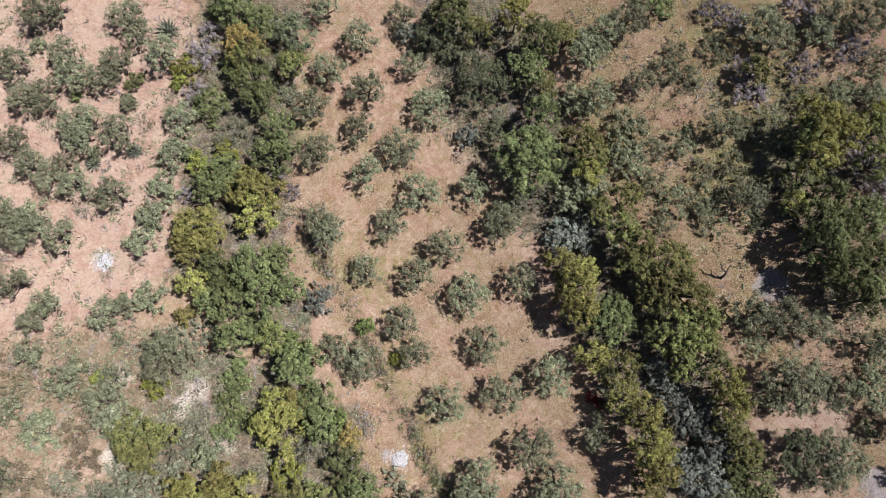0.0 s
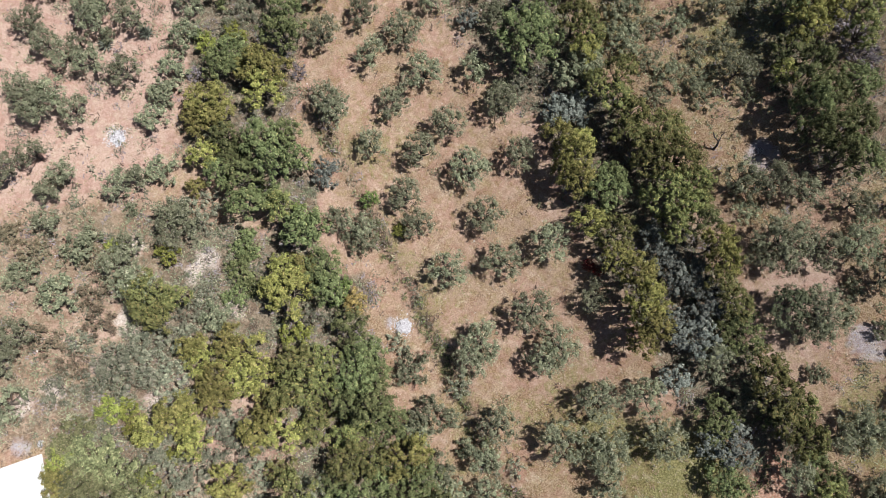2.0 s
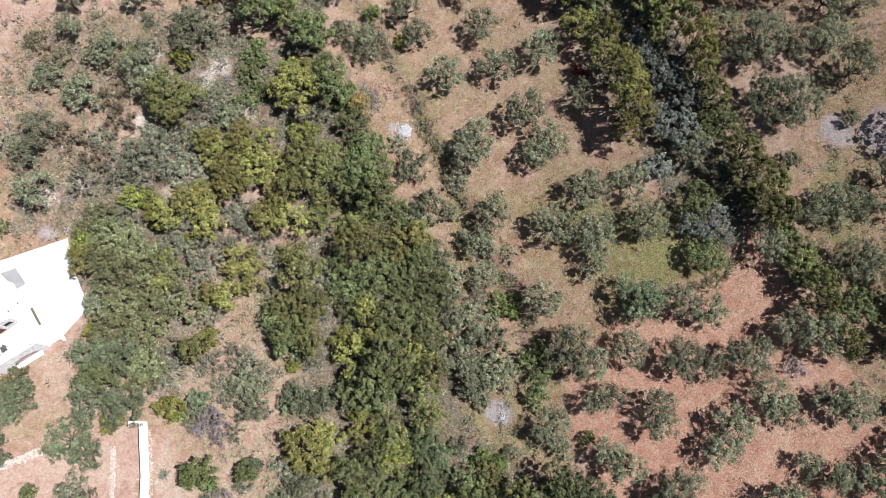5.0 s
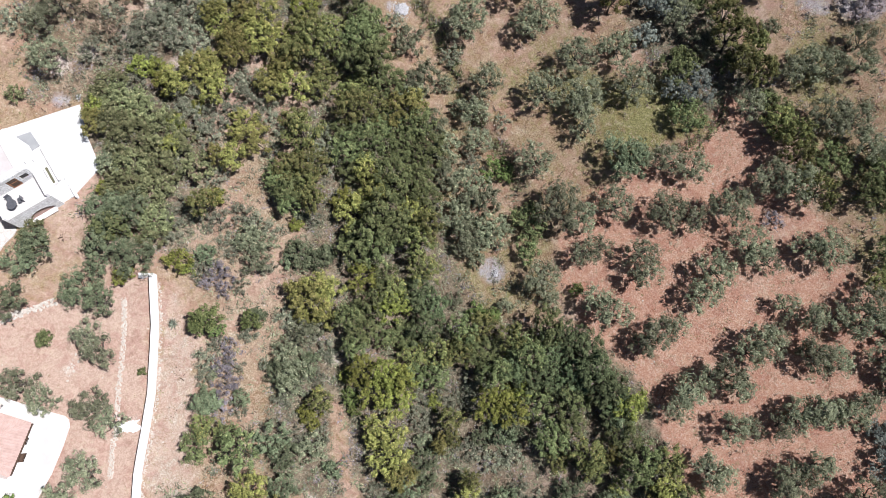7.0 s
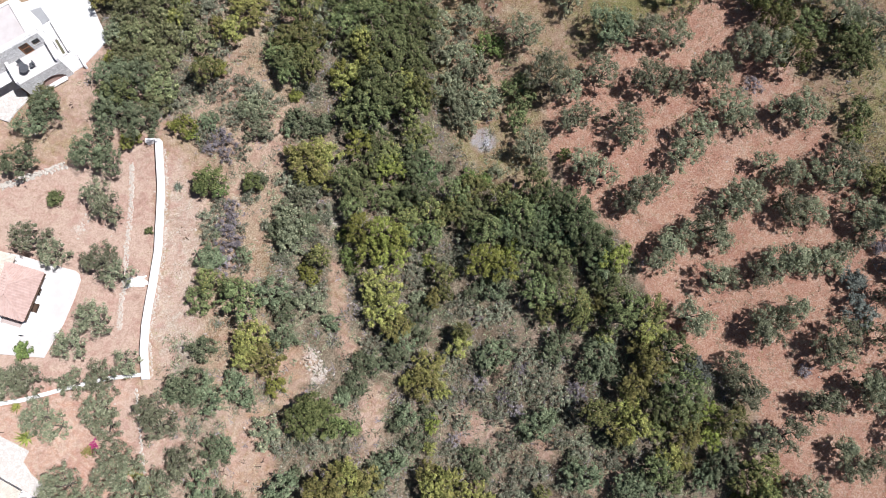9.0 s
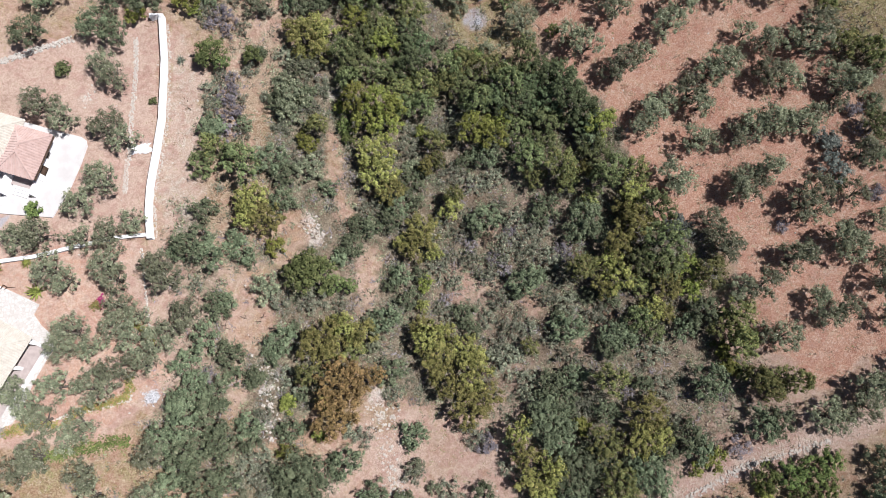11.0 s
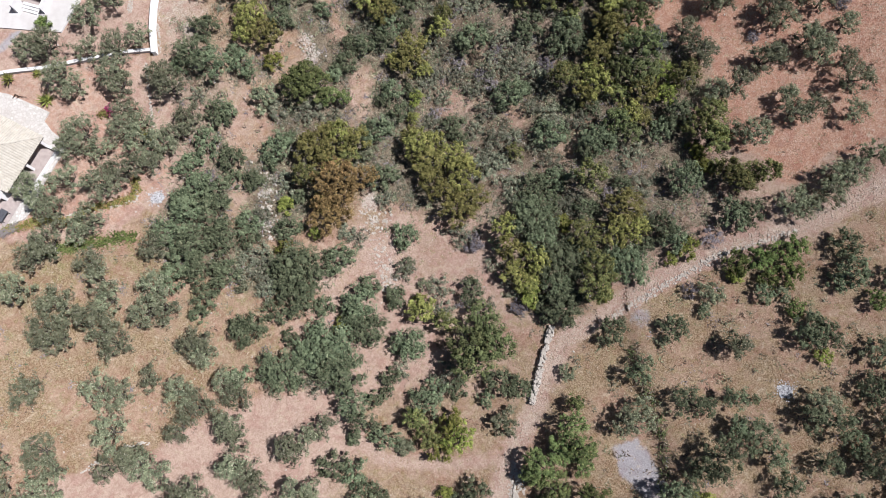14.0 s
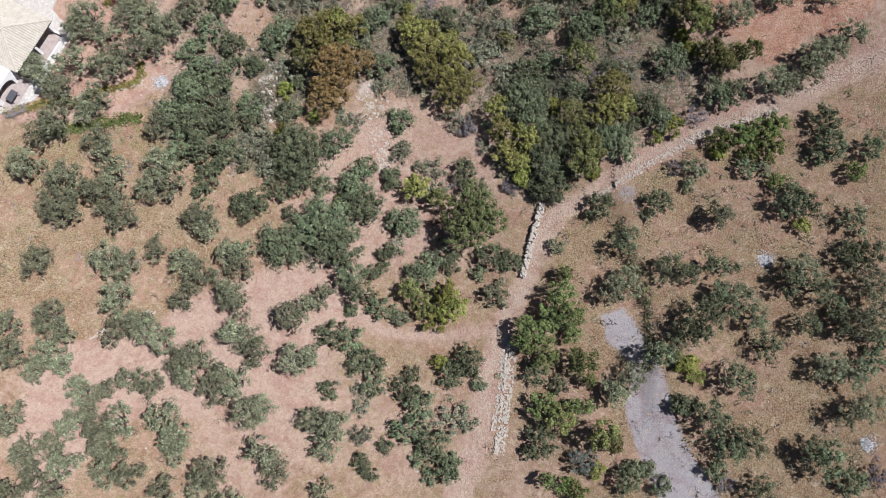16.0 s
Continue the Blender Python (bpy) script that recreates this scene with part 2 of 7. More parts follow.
SOUTH_THICKET = [(-29.4, -59.5), (-7.7, -53.0), (21.9, -45.5), (33.6, -62.9), (33.4, -75.8), (41.5, -82.6), (28.7, -90.0), (14.6, -97.4), (7.1, -89.5), (-7.6, -78.7), (-15.4, -84.1), (-8.7, -97.1), (-17.7, -93.2), (-32.3, -89.3)]
SOUTH_FIELD = [(-54.3, -91.5), (-22.0, -83.7), (-14.9, -100.7), (-22.6, -107.6), (-41.4, -112.8), (-51.7, -119.0)]
SOUTH_EAST = [(18.2, -95.0), (59.9, -85.7), (54.5, -136.0), (23.9, -136.2), (19.1, -105.5)]
BARE_STRIP = [(-16.5, -85.0), (-8.2, -87.0), (-1.1, -83.1), (10.3, -85.8), (11.4, -94.6), (3.1, -92.0), (-3.3, -94.9), (-2.6, -102.7), (-12.0, -110.3), (-17.5, -101.5)]
PAD = [(21.8, -110.9), (24.4, -110.2), (26.8, -113.7), (28.6, -120.2), (30.4, -125.8), (33.2, -130.2), (34.8, -136.1), (28.2, -136.2), (26.2, -129.5), (24.1, -121.4), (25.0, -116.9), (22.3, -113.6)]
TRACK = [(65.1, -77.4), (54.1, -81.4), (44.0, -86.4), (35.1, -88.6), (27.8, -92.1), (21.2, -96.2), (16.8, -98.4), (14.7, -102.3), (12.6, -107.5), (10.2, -111.6), (8.4, -117.6)] + [(7.3, -123.8), (5.2, -129.5), (3.1, -136.4)]
BRANCH = [(9.9, -111.9), (3.6, -112.8), (-3.0, -112.4), (-6.2, -110.8), (-12.1, -107.1)]
GREY_PATH = [(-54.5, -64.2), (-51.2, -63.6), (-50.3, -62.8), (-49.7, -61.7), (-49.0, -61.0)]
PINK_PATH = [(-24.2, -64.0), (-22.9, -69.2), (-22.2, -74.3), (-21.5, -79.3), (-22.2, -83.6), (-20.1, -87.4), (-15.1, -87.0)]
EAST_VERGE = [(48.5, -39.8), (59.0, -40.9), (57.2, -59.3), (51.3, -56.9), (49.5, -53.4), (48.7, -48.5)]
EARTH_WAYS = [[(-11.8, -50.5), (-11.3, -52.3), (-11.5, -55.6), (-10.7, -58.4), (-9.9, -60.5)], [(-6.9, -65.0), (-7.6, -67.4), (-7.2, -70.2)]]
OPENINGS = [(-20.4, -68.3, 2.4), (-20.9, -73.6, 2.6), (-18.6, -62.1, 1.6), (-16.0, -61.7, 2.2), (-16.9, -65.5, 1.3), (-7.9, -68.1, 1.0), (-6.6, -65.3, 0.9), (4.3, -68.8, 1.2), (2.6, -67.4, 0.6), (12.3, -70.8, 1.3), (19.4, -73.4, 1.8), (18.0, -75.7, 1.5), (7.4, -68.9, 0.8), (-10.7, -58.4, 1.0), (7.1, -62.8, 0.8), (-7.9, -72.2, 0.9), (-22.3, -50.1, 1.4), (-20.7, -47.9, 1.3)]
TRAILS = [[(-2.7, -84.1), (-3.4, -87.4), (-3.7, -90.7), (-3.7, -94.0), (-3.4, -97.5), (-1.3, -98.2), (0.9, -99.8), (1.3, -102.3)], [(-12.7, -89.7), (-10.6, -92.6), (-10.0, -95.8), (-10.0, -98.3)], [(-15.5, -98.9), (-14.5, -101.1), (-12.4, -103.6), (-9.9, -104.9)], [(-7.5, -84.8), (-5.8, -89.4), (-5.6, -91.0)]]
BARE_SLOPE = [(-12.1, -86.8), (-1.2, -84.1), (0.4, -92.7), (1.7, -101.7), (-3.5, -105.3), (-9.9, -105.2), (-16.3, -97.6), (-12.6, -93.2)]
BANK = [(-14.7, 21.2), (-13.1, 18.0), (-11.2, 15.6), (-9.3, 11.9), (-7.4, 8.2), (-5.5, 4.6), (-3.6, 1.0), (-1.2, -3.1)] + [(-0.7, -3.8), (1.0, -8.1), (3.0, -12.5), (5.3, -17.5), (8.3, -21.7), (9.8, -25.8)]
TERRACE = [(24.4, -99.6), (24.6, -101.4), (25.6, -105.7), (26.6, -108.6), (27.3, -111.4), (27.2, -114.4), (26.9, -117.4)]
PLOT_EDGE = [(24.7, -22.1), (27.6, -21.6), (30.5, -20.4), (32.0, -19.0), (32.8, -16.6)]
ASH = [(34.8, 15.7, 1.9), (43.7, -4.6, 2.3), (6.0, -35.0, 1.8), (48.8, -5.1, 3.2), (-6.2, -1.7, 1.0), (-44.6, -15.2, 1.2), (25.3, -96.4, 1.2), (-31.3, -81.4, 1.2)]
CHALK = [(-34.1, 6.8, 1.3), (-34.3, 2.4, 1.1), (-34.4, -2.2, 1.7), (-44.5, -10.9, 1.8), (-41.8, -9.1, 1.6), (-34.3, -52.1, 0.9), (-33.5, -51.8, 0.7), (-37.1, 18.8, 1.4), (-27.3, 37.2, 1.2), (-8.6, 51.1, 0.6), (-26.2, 5.1, 1.7), (-27.8, 3.3, 1.2), (-22.9, -0.2, 1.6), (-36.8, -6.3, 1.5), (-30.7, -10.8, 1.6), (-34.2, -0.2, 1.2), (-12.2, -45.1, 1.0), (-40.8, -46.2, 1.0), (-13.3, -63.0, 1.5), (-14.4, -60.6, 1.0), (-5.8, -81.5, 1.4), (-18.4, -80.2, 0.8), (-18.1, -84.7, 0.8), (-5.7, -83.9, 0.9), (-15.5, -28.5, 0.8)]


def most(first, *rest):
    for other in rest:
        first = np.maximum(first, other)
    return first


def covers(x, y):
    """Shares of (red soil, straw, litter) and of (chalk, green growth, ash) on the ground at (x, y)."""
    wob = 1.6 * ripple(x, y, 0.25, 1.3) + 0.8 * ripple(x, y, 0.9, 4.2)

    def part_of(ring, edge=2.0):
        return soft(inside(x, y, ring) + wob, edge)

    patch = 0.5 + 0.9 * ripple(x, y, 0.07, 9.4)
    straw, green = 0.55 + 0.3 * (patch - 0.5), 0.12 + 0 * patch
    straw += (0.25 - straw) * part_of(NORTH_WEST) * 0.9
    straw += (0.6 - straw) * part_of(MID_FIELD)
    green += (0.34 + 0.7 * (patch - 0.5) - green) * part_of(MID_FIELD)
    weedy = part_of(MID_SOUTH)
    straw += (0.75 - straw) * weedy
    green += (0.5 + 0.6 * (patch - 0.5) - green) * weedy
    grass = most(part_of(EAST_GRASS), part_of(EAST_GROVE), part_of(EAST_SIDE))
    straw += (0.8 - straw) * grass
    green += (0.42 + 0.5 * (patch - 0.5) - green) * grass
    straw += (0.95 - straw) * part_of(SOUTH_EAST)
    dry = part_of(SOUTH_EAST)
    green += (0.16 - green) * dry
    straw += (0.92 - straw) * part_of(SOUTH_FIELD)
    green += (0.36 + 0.4 * (patch - 0.5) - green) * part_of(SOUTH_FIELD) * 0.85
    verge = part_of(WALL_VERGE, 0.8)
    straw += (0.45 - straw) * verge
    bare = most(part_of(GARDEN, 0.8), part_of(GARDEN_SOUTH, 0.8), part_of(SOUTH_SOIL, 1.6))
    straw *= 1 - bare
    green *= 1 - bare
    litter = most(part_of(THICKET), part_of(THICKET_NORTH), part_of(RAVINE), part_of(EAST_THICKET), part_of(SOUTH_THICKET), 0.6 * part_of(WEST_SCRUB), 0.22 * grass, 0.08 * part_of(SOUTH_FIELD), 0.3 * part_of(EAST_SIDE), 0.3 * part_of(NORTH_WEST))
    litter *= 0.75 + 0.5 * (patch - 0.5)
    litter *= 1 - 0.7 * part_of(BARE_STRIP)
    margin = part_of(WEST_MARGIN)
    litter *= (1 - 0.65 * margin) * (1 - 0.6 * weedy)
    red = most(part_of(RED_PLOT, 1.2), part_of(RED_PLOT_SOUTH, 1.2))
    red = red * (0.92 + 0.5 * (patch - 0.5)) + most(0.2 * part_of(GARDEN, 0.8), 0.46 * part_of(GARDEN_SOUTH, 0.8))
    red = most(red, 0.3 * part_of(NORTH_WEST), 0.3 * part_of(BARE_STRIP))
    red = most(red, 0.2 * dry * (0.6 + patch))
    litter = most(litter, (0.04 + 0.08 * patch) * dry) * (1 - red)
    way = most(soft(1.15 - along(x, y, TRACK) + 0.3 * wob, 0.7), 0.8 * soft(0.7 - along(x, y, BRANCH) + 0.3 * wob, 0.7))
    straw, litter, green, red = straw * (1 - 0.85 * way), litter * (1 - way), green * (1 - way), most(red * (1 - way), 0.4 * way)
    bank = soft(1.1 - along(x, y, BANK) + 0.2 * wob, 0.7)
    litter, green = most(litter, 0.35 * bank), most(green, 0.15 * bank)
    thin = soft(0.75 - along(x, y, PINK_PATH) + 0.35 * wob, 0.9)
    litter, red = litter * (1 - 0.85 * thin), most(red, 0.45 * thin)
    east = part_of(EAST_VERGE)
    red, straw, litter = red * (1 - 0.85 * east), most(straw, 0.8 * east), most(litter, 0.45 * east)
    slope = part_of(BARE_SLOPE)
    straw, litter, red = straw * (1 - 0.4 * slope), litter * (1 - 0.2 * slope), most(red, 0.3 * slope)
    open_soil = most(*[soft(0.9 - along(x, y, line) + 0.3 * wob, 0.9) for line in EARTH_WAYS])
    for cx, cy, r in OPENINGS:
        open_soil = most(open_soil, soft(r - np.hypot(x - cx, y - cy) + 0.5 * wob, 1.0))
    litter, red = litter * (1 - 0.85 * open_soil), most(red, 0.38 * open_soil)
    worn = most(*[soft(0.45 - along(x, y, line) + 0.3 * wob, 0.8) for line in TRAILS])
    litter, straw = litter * (1 - 0.9 * worn), straw * (1 - 0.7 * worn)
    chalk = most(0.5 * worn, 0.05 * slope, 0.12 * open_soil, 0.42 * way, 0.42 * verge, 0.2 * part_of(SOUTH_SOIL, 1.6), 0.34 * margin, 0.2 * part_of(GARDEN, 0.8), 0.3 * thin, 0.22 * part_of(SOUTH_FIELD))
    for cx, cy, r in CHALK:
        chalk = most(chalk, 0.62 * soft(r - np.hypot(x - cx, y - cy) + 0.5 * wob, 0.9))
    pad = soft(inside(x, y, PAD) + 0.4 * wob, 0.8)
    chalk, ash = chalk * (1 - pad), 1.0 * pad
    ash = most(ash, 0.95 * soft(0.5 - along(x, y, GREY_PATH), 0.5))
    for cx, cy, r in ASH:
        ash = most(ash, 0.6 * soft(r - np.hypot(x - cx, y - cy) + 0.3 * wob, 0.7))
    return (red, straw, litter), (chalk, green, ash)



def grid_steps(low, high, step, far):
    """Even steps from low to high, then ever longer ones out to far on both sides."""
    inner = list(np.arange(low, high + step / 2, step))
    out, d, s = [], 0.0, step
    while d < far:
        s *= 1.25
        d += s
        out.append(d)
    return [low - d for d in reversed(out)] + inner + [high + d for d in out]


def build_ground():
    xs, ys = grid_steps(-64, 66, 0.85, 2500), grid_steps(-156, 58, 0.85, 2500)
    nx = len(xs)
    verts = [(x, y, height(x, y)) for y in ys for x in xs]
    faces = [(j * nx + i, j * nx + i + 1, (j + 1) * nx + i + 1, (j + 1) * nx + i) for j in range(len(ys) - 1) for i in range(nx - 1)]
    me = bpy.data.meshes.new("ground")
    me.from_pydata(verts, [], faces)
    me.polygons.foreach_set("use_smooth", [True] * len(faces))
    at = np.array(verts)
    for name, values in zip(("cover", "extra"), covers(at[:, 0], at[:, 1])):
        layer = me.color_attributes.new(name, "FLOAT_COLOR", "POINT")
        layer.data.foreach_set("color", np.stack([*values, np.ones(len(at))], 1).ravel())
    n = Nodes("ground", rough=0.95, spec=0.1)
    layer, more = n.add("ShaderNodeVertexColor", layer_name="cover"), n.add("ShaderNodeVertexColor", layer_name="extra")
    one, two = n.add("ShaderNodeSeparateColor"), n.add("ShaderNodeSeparateColor")
    n.link(layer.outputs[0], one.inputs[0])
    n.link(more.outputs[0], two.inputs[0])
    fine, mid, wide = n.noise(6, 8, 0.8), n.noise(1.1, 6, 0.7, distort=0.6), n.noise(0.16, 4)
    speck, streak = n.noise(13, 4, 0.8), n.noise(2.6, 7, 0.78, distort=1.6)
    soil = n.mix(n.span(streak, 0.38, 0.62), (0.455, 0.318, 0.252), (0.625, 0.472, 0.390))
    straw = n.mix(n.span(fine, 0.42, 0.58), (0.22, 0.150, 0.082), (0.53, 0.40, 0.272))
    straw = n.mix(n.span(wide, 0.42, 0.60), straw, n.mix(n.span(streak, 0.4, 0.6), (0.35, 0.225, 0.155), (0.58, 0.415, 0.31)))
    straw = n.mix(n.span(mid, 0.50, 0.64), straw, n.mix(n.span(fine, 0.4, 0.6), (0.25, 0.185, 0.10), (0.50, 0.385, 0.235)))
    red = n.mix(n.span(fine, 0.40, 0.60), (0.43, 0.212, 0.142), (0.64, 0.41, 0.298))
    red = n.mix(n.span(streak, 0.50, 0.62), red, (0.67, 0.51, 0.412))
    litter = n.mix(n.span(streak, 0.38, 0.62), (0.145, 0.118, 0.082), (0.37, 0.30, 0.215))
    chalk = n.mix(n.span(fine, 0.4, 0.6), (0.49, 0.41, 0.35), (0.77, 0.705, 0.64))
    ash = n.mix(n.span(fine, 0.3, 0.7), (0.38, 0.35, 0.365), (0.56, 0.52, 0.535))
    green = n.mix(n.span(fine, 0.4, 0.6), (0.15, 0.145, 0.055), (0.41, 0.375, 0.175))

    def ragged(amount):
        shift = n.maths("SUBTRACT", n.maths("ADD", n.maths("MULTIPLY", mid, 0.6), n.maths("MULTIPLY", fine, 0.4)), 0.5)
        return n.span(n.maths("ADD", amount, n.maths("MULTIPLY", shift, 1.3)), 0.3, 0.7)

    tone = n.mix(ragged(one.outputs[1]), soil, straw)
    tone = n.mix(ragged(one.outputs[0]), tone, red)
    tone = n.mix(ragged(one.outputs[2]), tone, litter)
    tone = n.mix(ragged(two.outputs[1]), tone, green)
    tone = n.mix(ragged(two.outputs[2]), tone, ash)
    tone = n.mix(ragged(two.outputs[0]), tone, chalk)
    tone = n.mix(n.span(speck, 0.62, 0.72), tone, n.mix(0.5, tone, (0.62, 0.55, 0.46)))
    tone = n.mix(n.span(speck, 0.38, 0.28), tone, n.mix(0.42, tone, (0.14, 0.11, 0.08)))
    blotch, dapple = n.noise(0.42, 6, 0.65, distort=0.8), n.noise(0.9, 7, 0.72, distort=1.4)
    tone = n.mix(n.span(blotch, 0.45, 0.62, 0.0, 0.7), tone, n.mix(1.0, tone, (0.86, 0.74, 0.74), "MULTIPLY"))
    tone = n.mix(n.span(dapple, 0.53, 0.66, 0.0, 0.5), tone, n.mix(n.span(fine, 0.4, 0.6), (0.50, 0.395, 0.28), (0.74, 0.64, 0.50)))
    tone = n.mix(n.span(dapple, 0.46, 0.34, 0.0, 0.45), tone, n.mix(1.0, tone, (0.62, 0.56, 0.50), "MULTIPLY"))
    n.colour(tone)
    n.bump(n.maths("ADD", fine, n.maths("MULTIPLY", streak, 1.2)), 0.9, 0.14)
    me.materials.append(n.mat)
    tagged(new("ground", me), "dry sloping ground of straw-coloured grass, pinkish soil and scrub litter", "ground", kind="structure")


build_ground()


# ---- parts and things ----
def mesh_object(name, verts, faces, material, parent=None, label="", smooth=False):
    me = bpy.data.meshes.new(name)
    me.from_pydata(verts, [], faces)
    for m in (material if isinstance(material, (list, tuple)) else [material]):
        me.materials.append(m)
    if smooth:
        me.polygons.foreach_set("use_smooth", [True] * len(me.polygons))
    ob = new(name, me)
    if parent:
        ob.parent = parent
    return tagged(ob, label)


def tube(verts, faces, points, radii, sides=6, root=None):
    """A bent, tapering limb through the points; root: the ring of the stem that it grows from. Returns its last ring."""
    base = len(verts) - (0 if root is None else sides)
    if root is not None:
        verts.extend(verts[root : root + sides])
        base = len(verts) - sides
    for i, (p, r) in enumerate(zip(points, radii)):
        if i == 0 and root is not None:
            continue
        ahead = (points[min(i + 1, len(points) - 1)] - points[max(i - 1, 0)]).normalized()
        side = ahead.orthogonal().normalized()
        other = ahead.cross(side)
        for k in range(sides):
            a = 2 * math.pi * k / sides
            verts.append(p + r * (math.cos(a) * side + math.sin(a) * other))
    first = len(faces)
    for i in range(len(points) - 1):
        for k in range(sides):
            faces.append((base + i * sides + k, base + i * sides + (k + 1) % sides, base + (i + 1) * sides + (k + 1) % sides, base + (i + 1) * sides + k))
    faces.append(tuple(base + (len(points) - 1) * sides + k for k in range(sides)))
    if root is not None:
        swap = {base + k: root + k for k in range(sides)}
        faces[first:] = [tuple(swap.get(i, i) for i in f) for f in faces[first:]]
    return base + (len(points) - 1) * sides


def leaf(verts, faces, at, out, length, width, rng, spread=0.7):
    """One sprig of leaves: a pointed blade facing more or less outward."""
    g = rng.gauss
    n = Vector((out.x + spread * g(0, 1), out.y + spread * g(0, 1), out.z + spread * g(0, 1))).normalized()
    tip = Vector((g(0, 1), g(0, 1), g(0, 1)))
    tip = (tip - tip.dot(n) * n).normalized() * length
    side = n.cross(tip) * (width / length * 0.5)
    b = len(verts)
    verts.extend((at - tip * 0.35 + side, at - tip * 0.35 - side, at + tip * 0.65))
    faces.append((b, b + 1, b + 2))
    return n


def core(verts, faces, facing, c, r, squash, rng):
    """The close inner leaves of a bough: broad sprigs that overlap into a lumpy mass."""
    ring = []
    for j, (k, up) in enumerate(((1.0, -0.4), (0.85, 0.45))):
        for i in range(5):
            a = (i + 0.5 * j) * math.pi / 2.5
            ring.append(Vector((math.cos(a) * r * k, math.sin(a) * r * k, up * r * squash)))
    ring.append(Vector((0, 0, r * squash)))
    for i in range(5):
        n = (i + 1) % 5
        for three in ((i, n, 5 + i), (n, 5 + n, 5 + i), (5 + i, 5 + n, 10)):
            b = len(verts)
            for q in three:
                p = c + ring[q] * rng.uniform(0.75, 1.2)
                p.z = max(p.z, 0.02)
                verts.append(p)
                facing.append((p - c + Vector((0, 0, 0.2 * r))).normalized())
            faces.append((b, b + 1, b + 2))


# kind: (boughs, bough size, squash, height over radius, clear stem, leaf length, leaf width, clumps per m2, clump size, leaves a clump, bare share)
STYLE = {
    "agave": (6, 0.3, 0.6, 0.8, 0.04, 0.7, 0.1, 3.0, 0.3, 10, 0.1),
    "olive": (16, 0.31, 0.85, 1.75, 0.30, 0.31, 0.092, 2.9, 0.30, 14, 0.20),
    "bush": (18, 0.275, 1.0, 1.35, 0.10, 0.19, 0.125, 2.7, 0.25, 17, 0.11),
    "round": (15, 0.35, 0.95, 1.3, 0.06, 0.21, 0.085, 3.6, 0.22, 16, 0.06),
    "tree": (21, 0.26, 1.1, 2.5, 0.28, 0.20, 0.13, 2.1, 0.29, 21, 0.12),
    "tall": (26, 0.26, 1.1, 2.5, 0.28, 0.20, 0.13, 2.1, 0.29, 21, 0.12),
    "scrub": (15, 0.27, 0.75, 0.85, 0.04, 0.30, 0.065, 3.2, 0.24, 14, 0.3),
    "mat": (18, 0.32, 0.55, 0.55, 0.02, 0.18, 0.12, 3.0, 0.22, 14, 0.05),
}


def rosette(radius, rng):
    """An agave: long pointed blades, folded along the middle, round a short stem."""
    wood_v, wood_f, v, f = [], [], [], []
    tube(wood_v, wood_f, [Vector((0, 0, -0.2)), Vector((0, 0, 0.15)), Vector((0, 0, 0.25))], [0.16, 0.14, 0.06], 7)
    for i in range(30):
        a, rise = i * 2.39996, 0.2 + 1.1 * i / 30
        l = radius * rng.uniform(0.8, 1.1)
        out, side = Vector((math.cos(a) * math.cos(rise), math.sin(a) * math.cos(rise), math.sin(rise))), Vector((-math.sin(a), math.cos(a), 0))
        p = Vector((0, 0, 0.12))
        b = len(v)
        v.extend((p, p + out * l * 0.4 + side * radius * 0.075 + Vector((0, 0, 0.05)), p + out * l * 0.42 - Vector((0, 0, 0.02)), p + out * l * 0.4 - side * radius * 0.075 + Vector((0, 0, 0.05)), p + out * l))
        f.extend(((b, b + 2, b + 1), (b, b + 3, b + 2), (b + 1, b + 2, b + 4), (b + 2, b + 3, b + 4)))
    return wood_v, wood_f, v, f, None


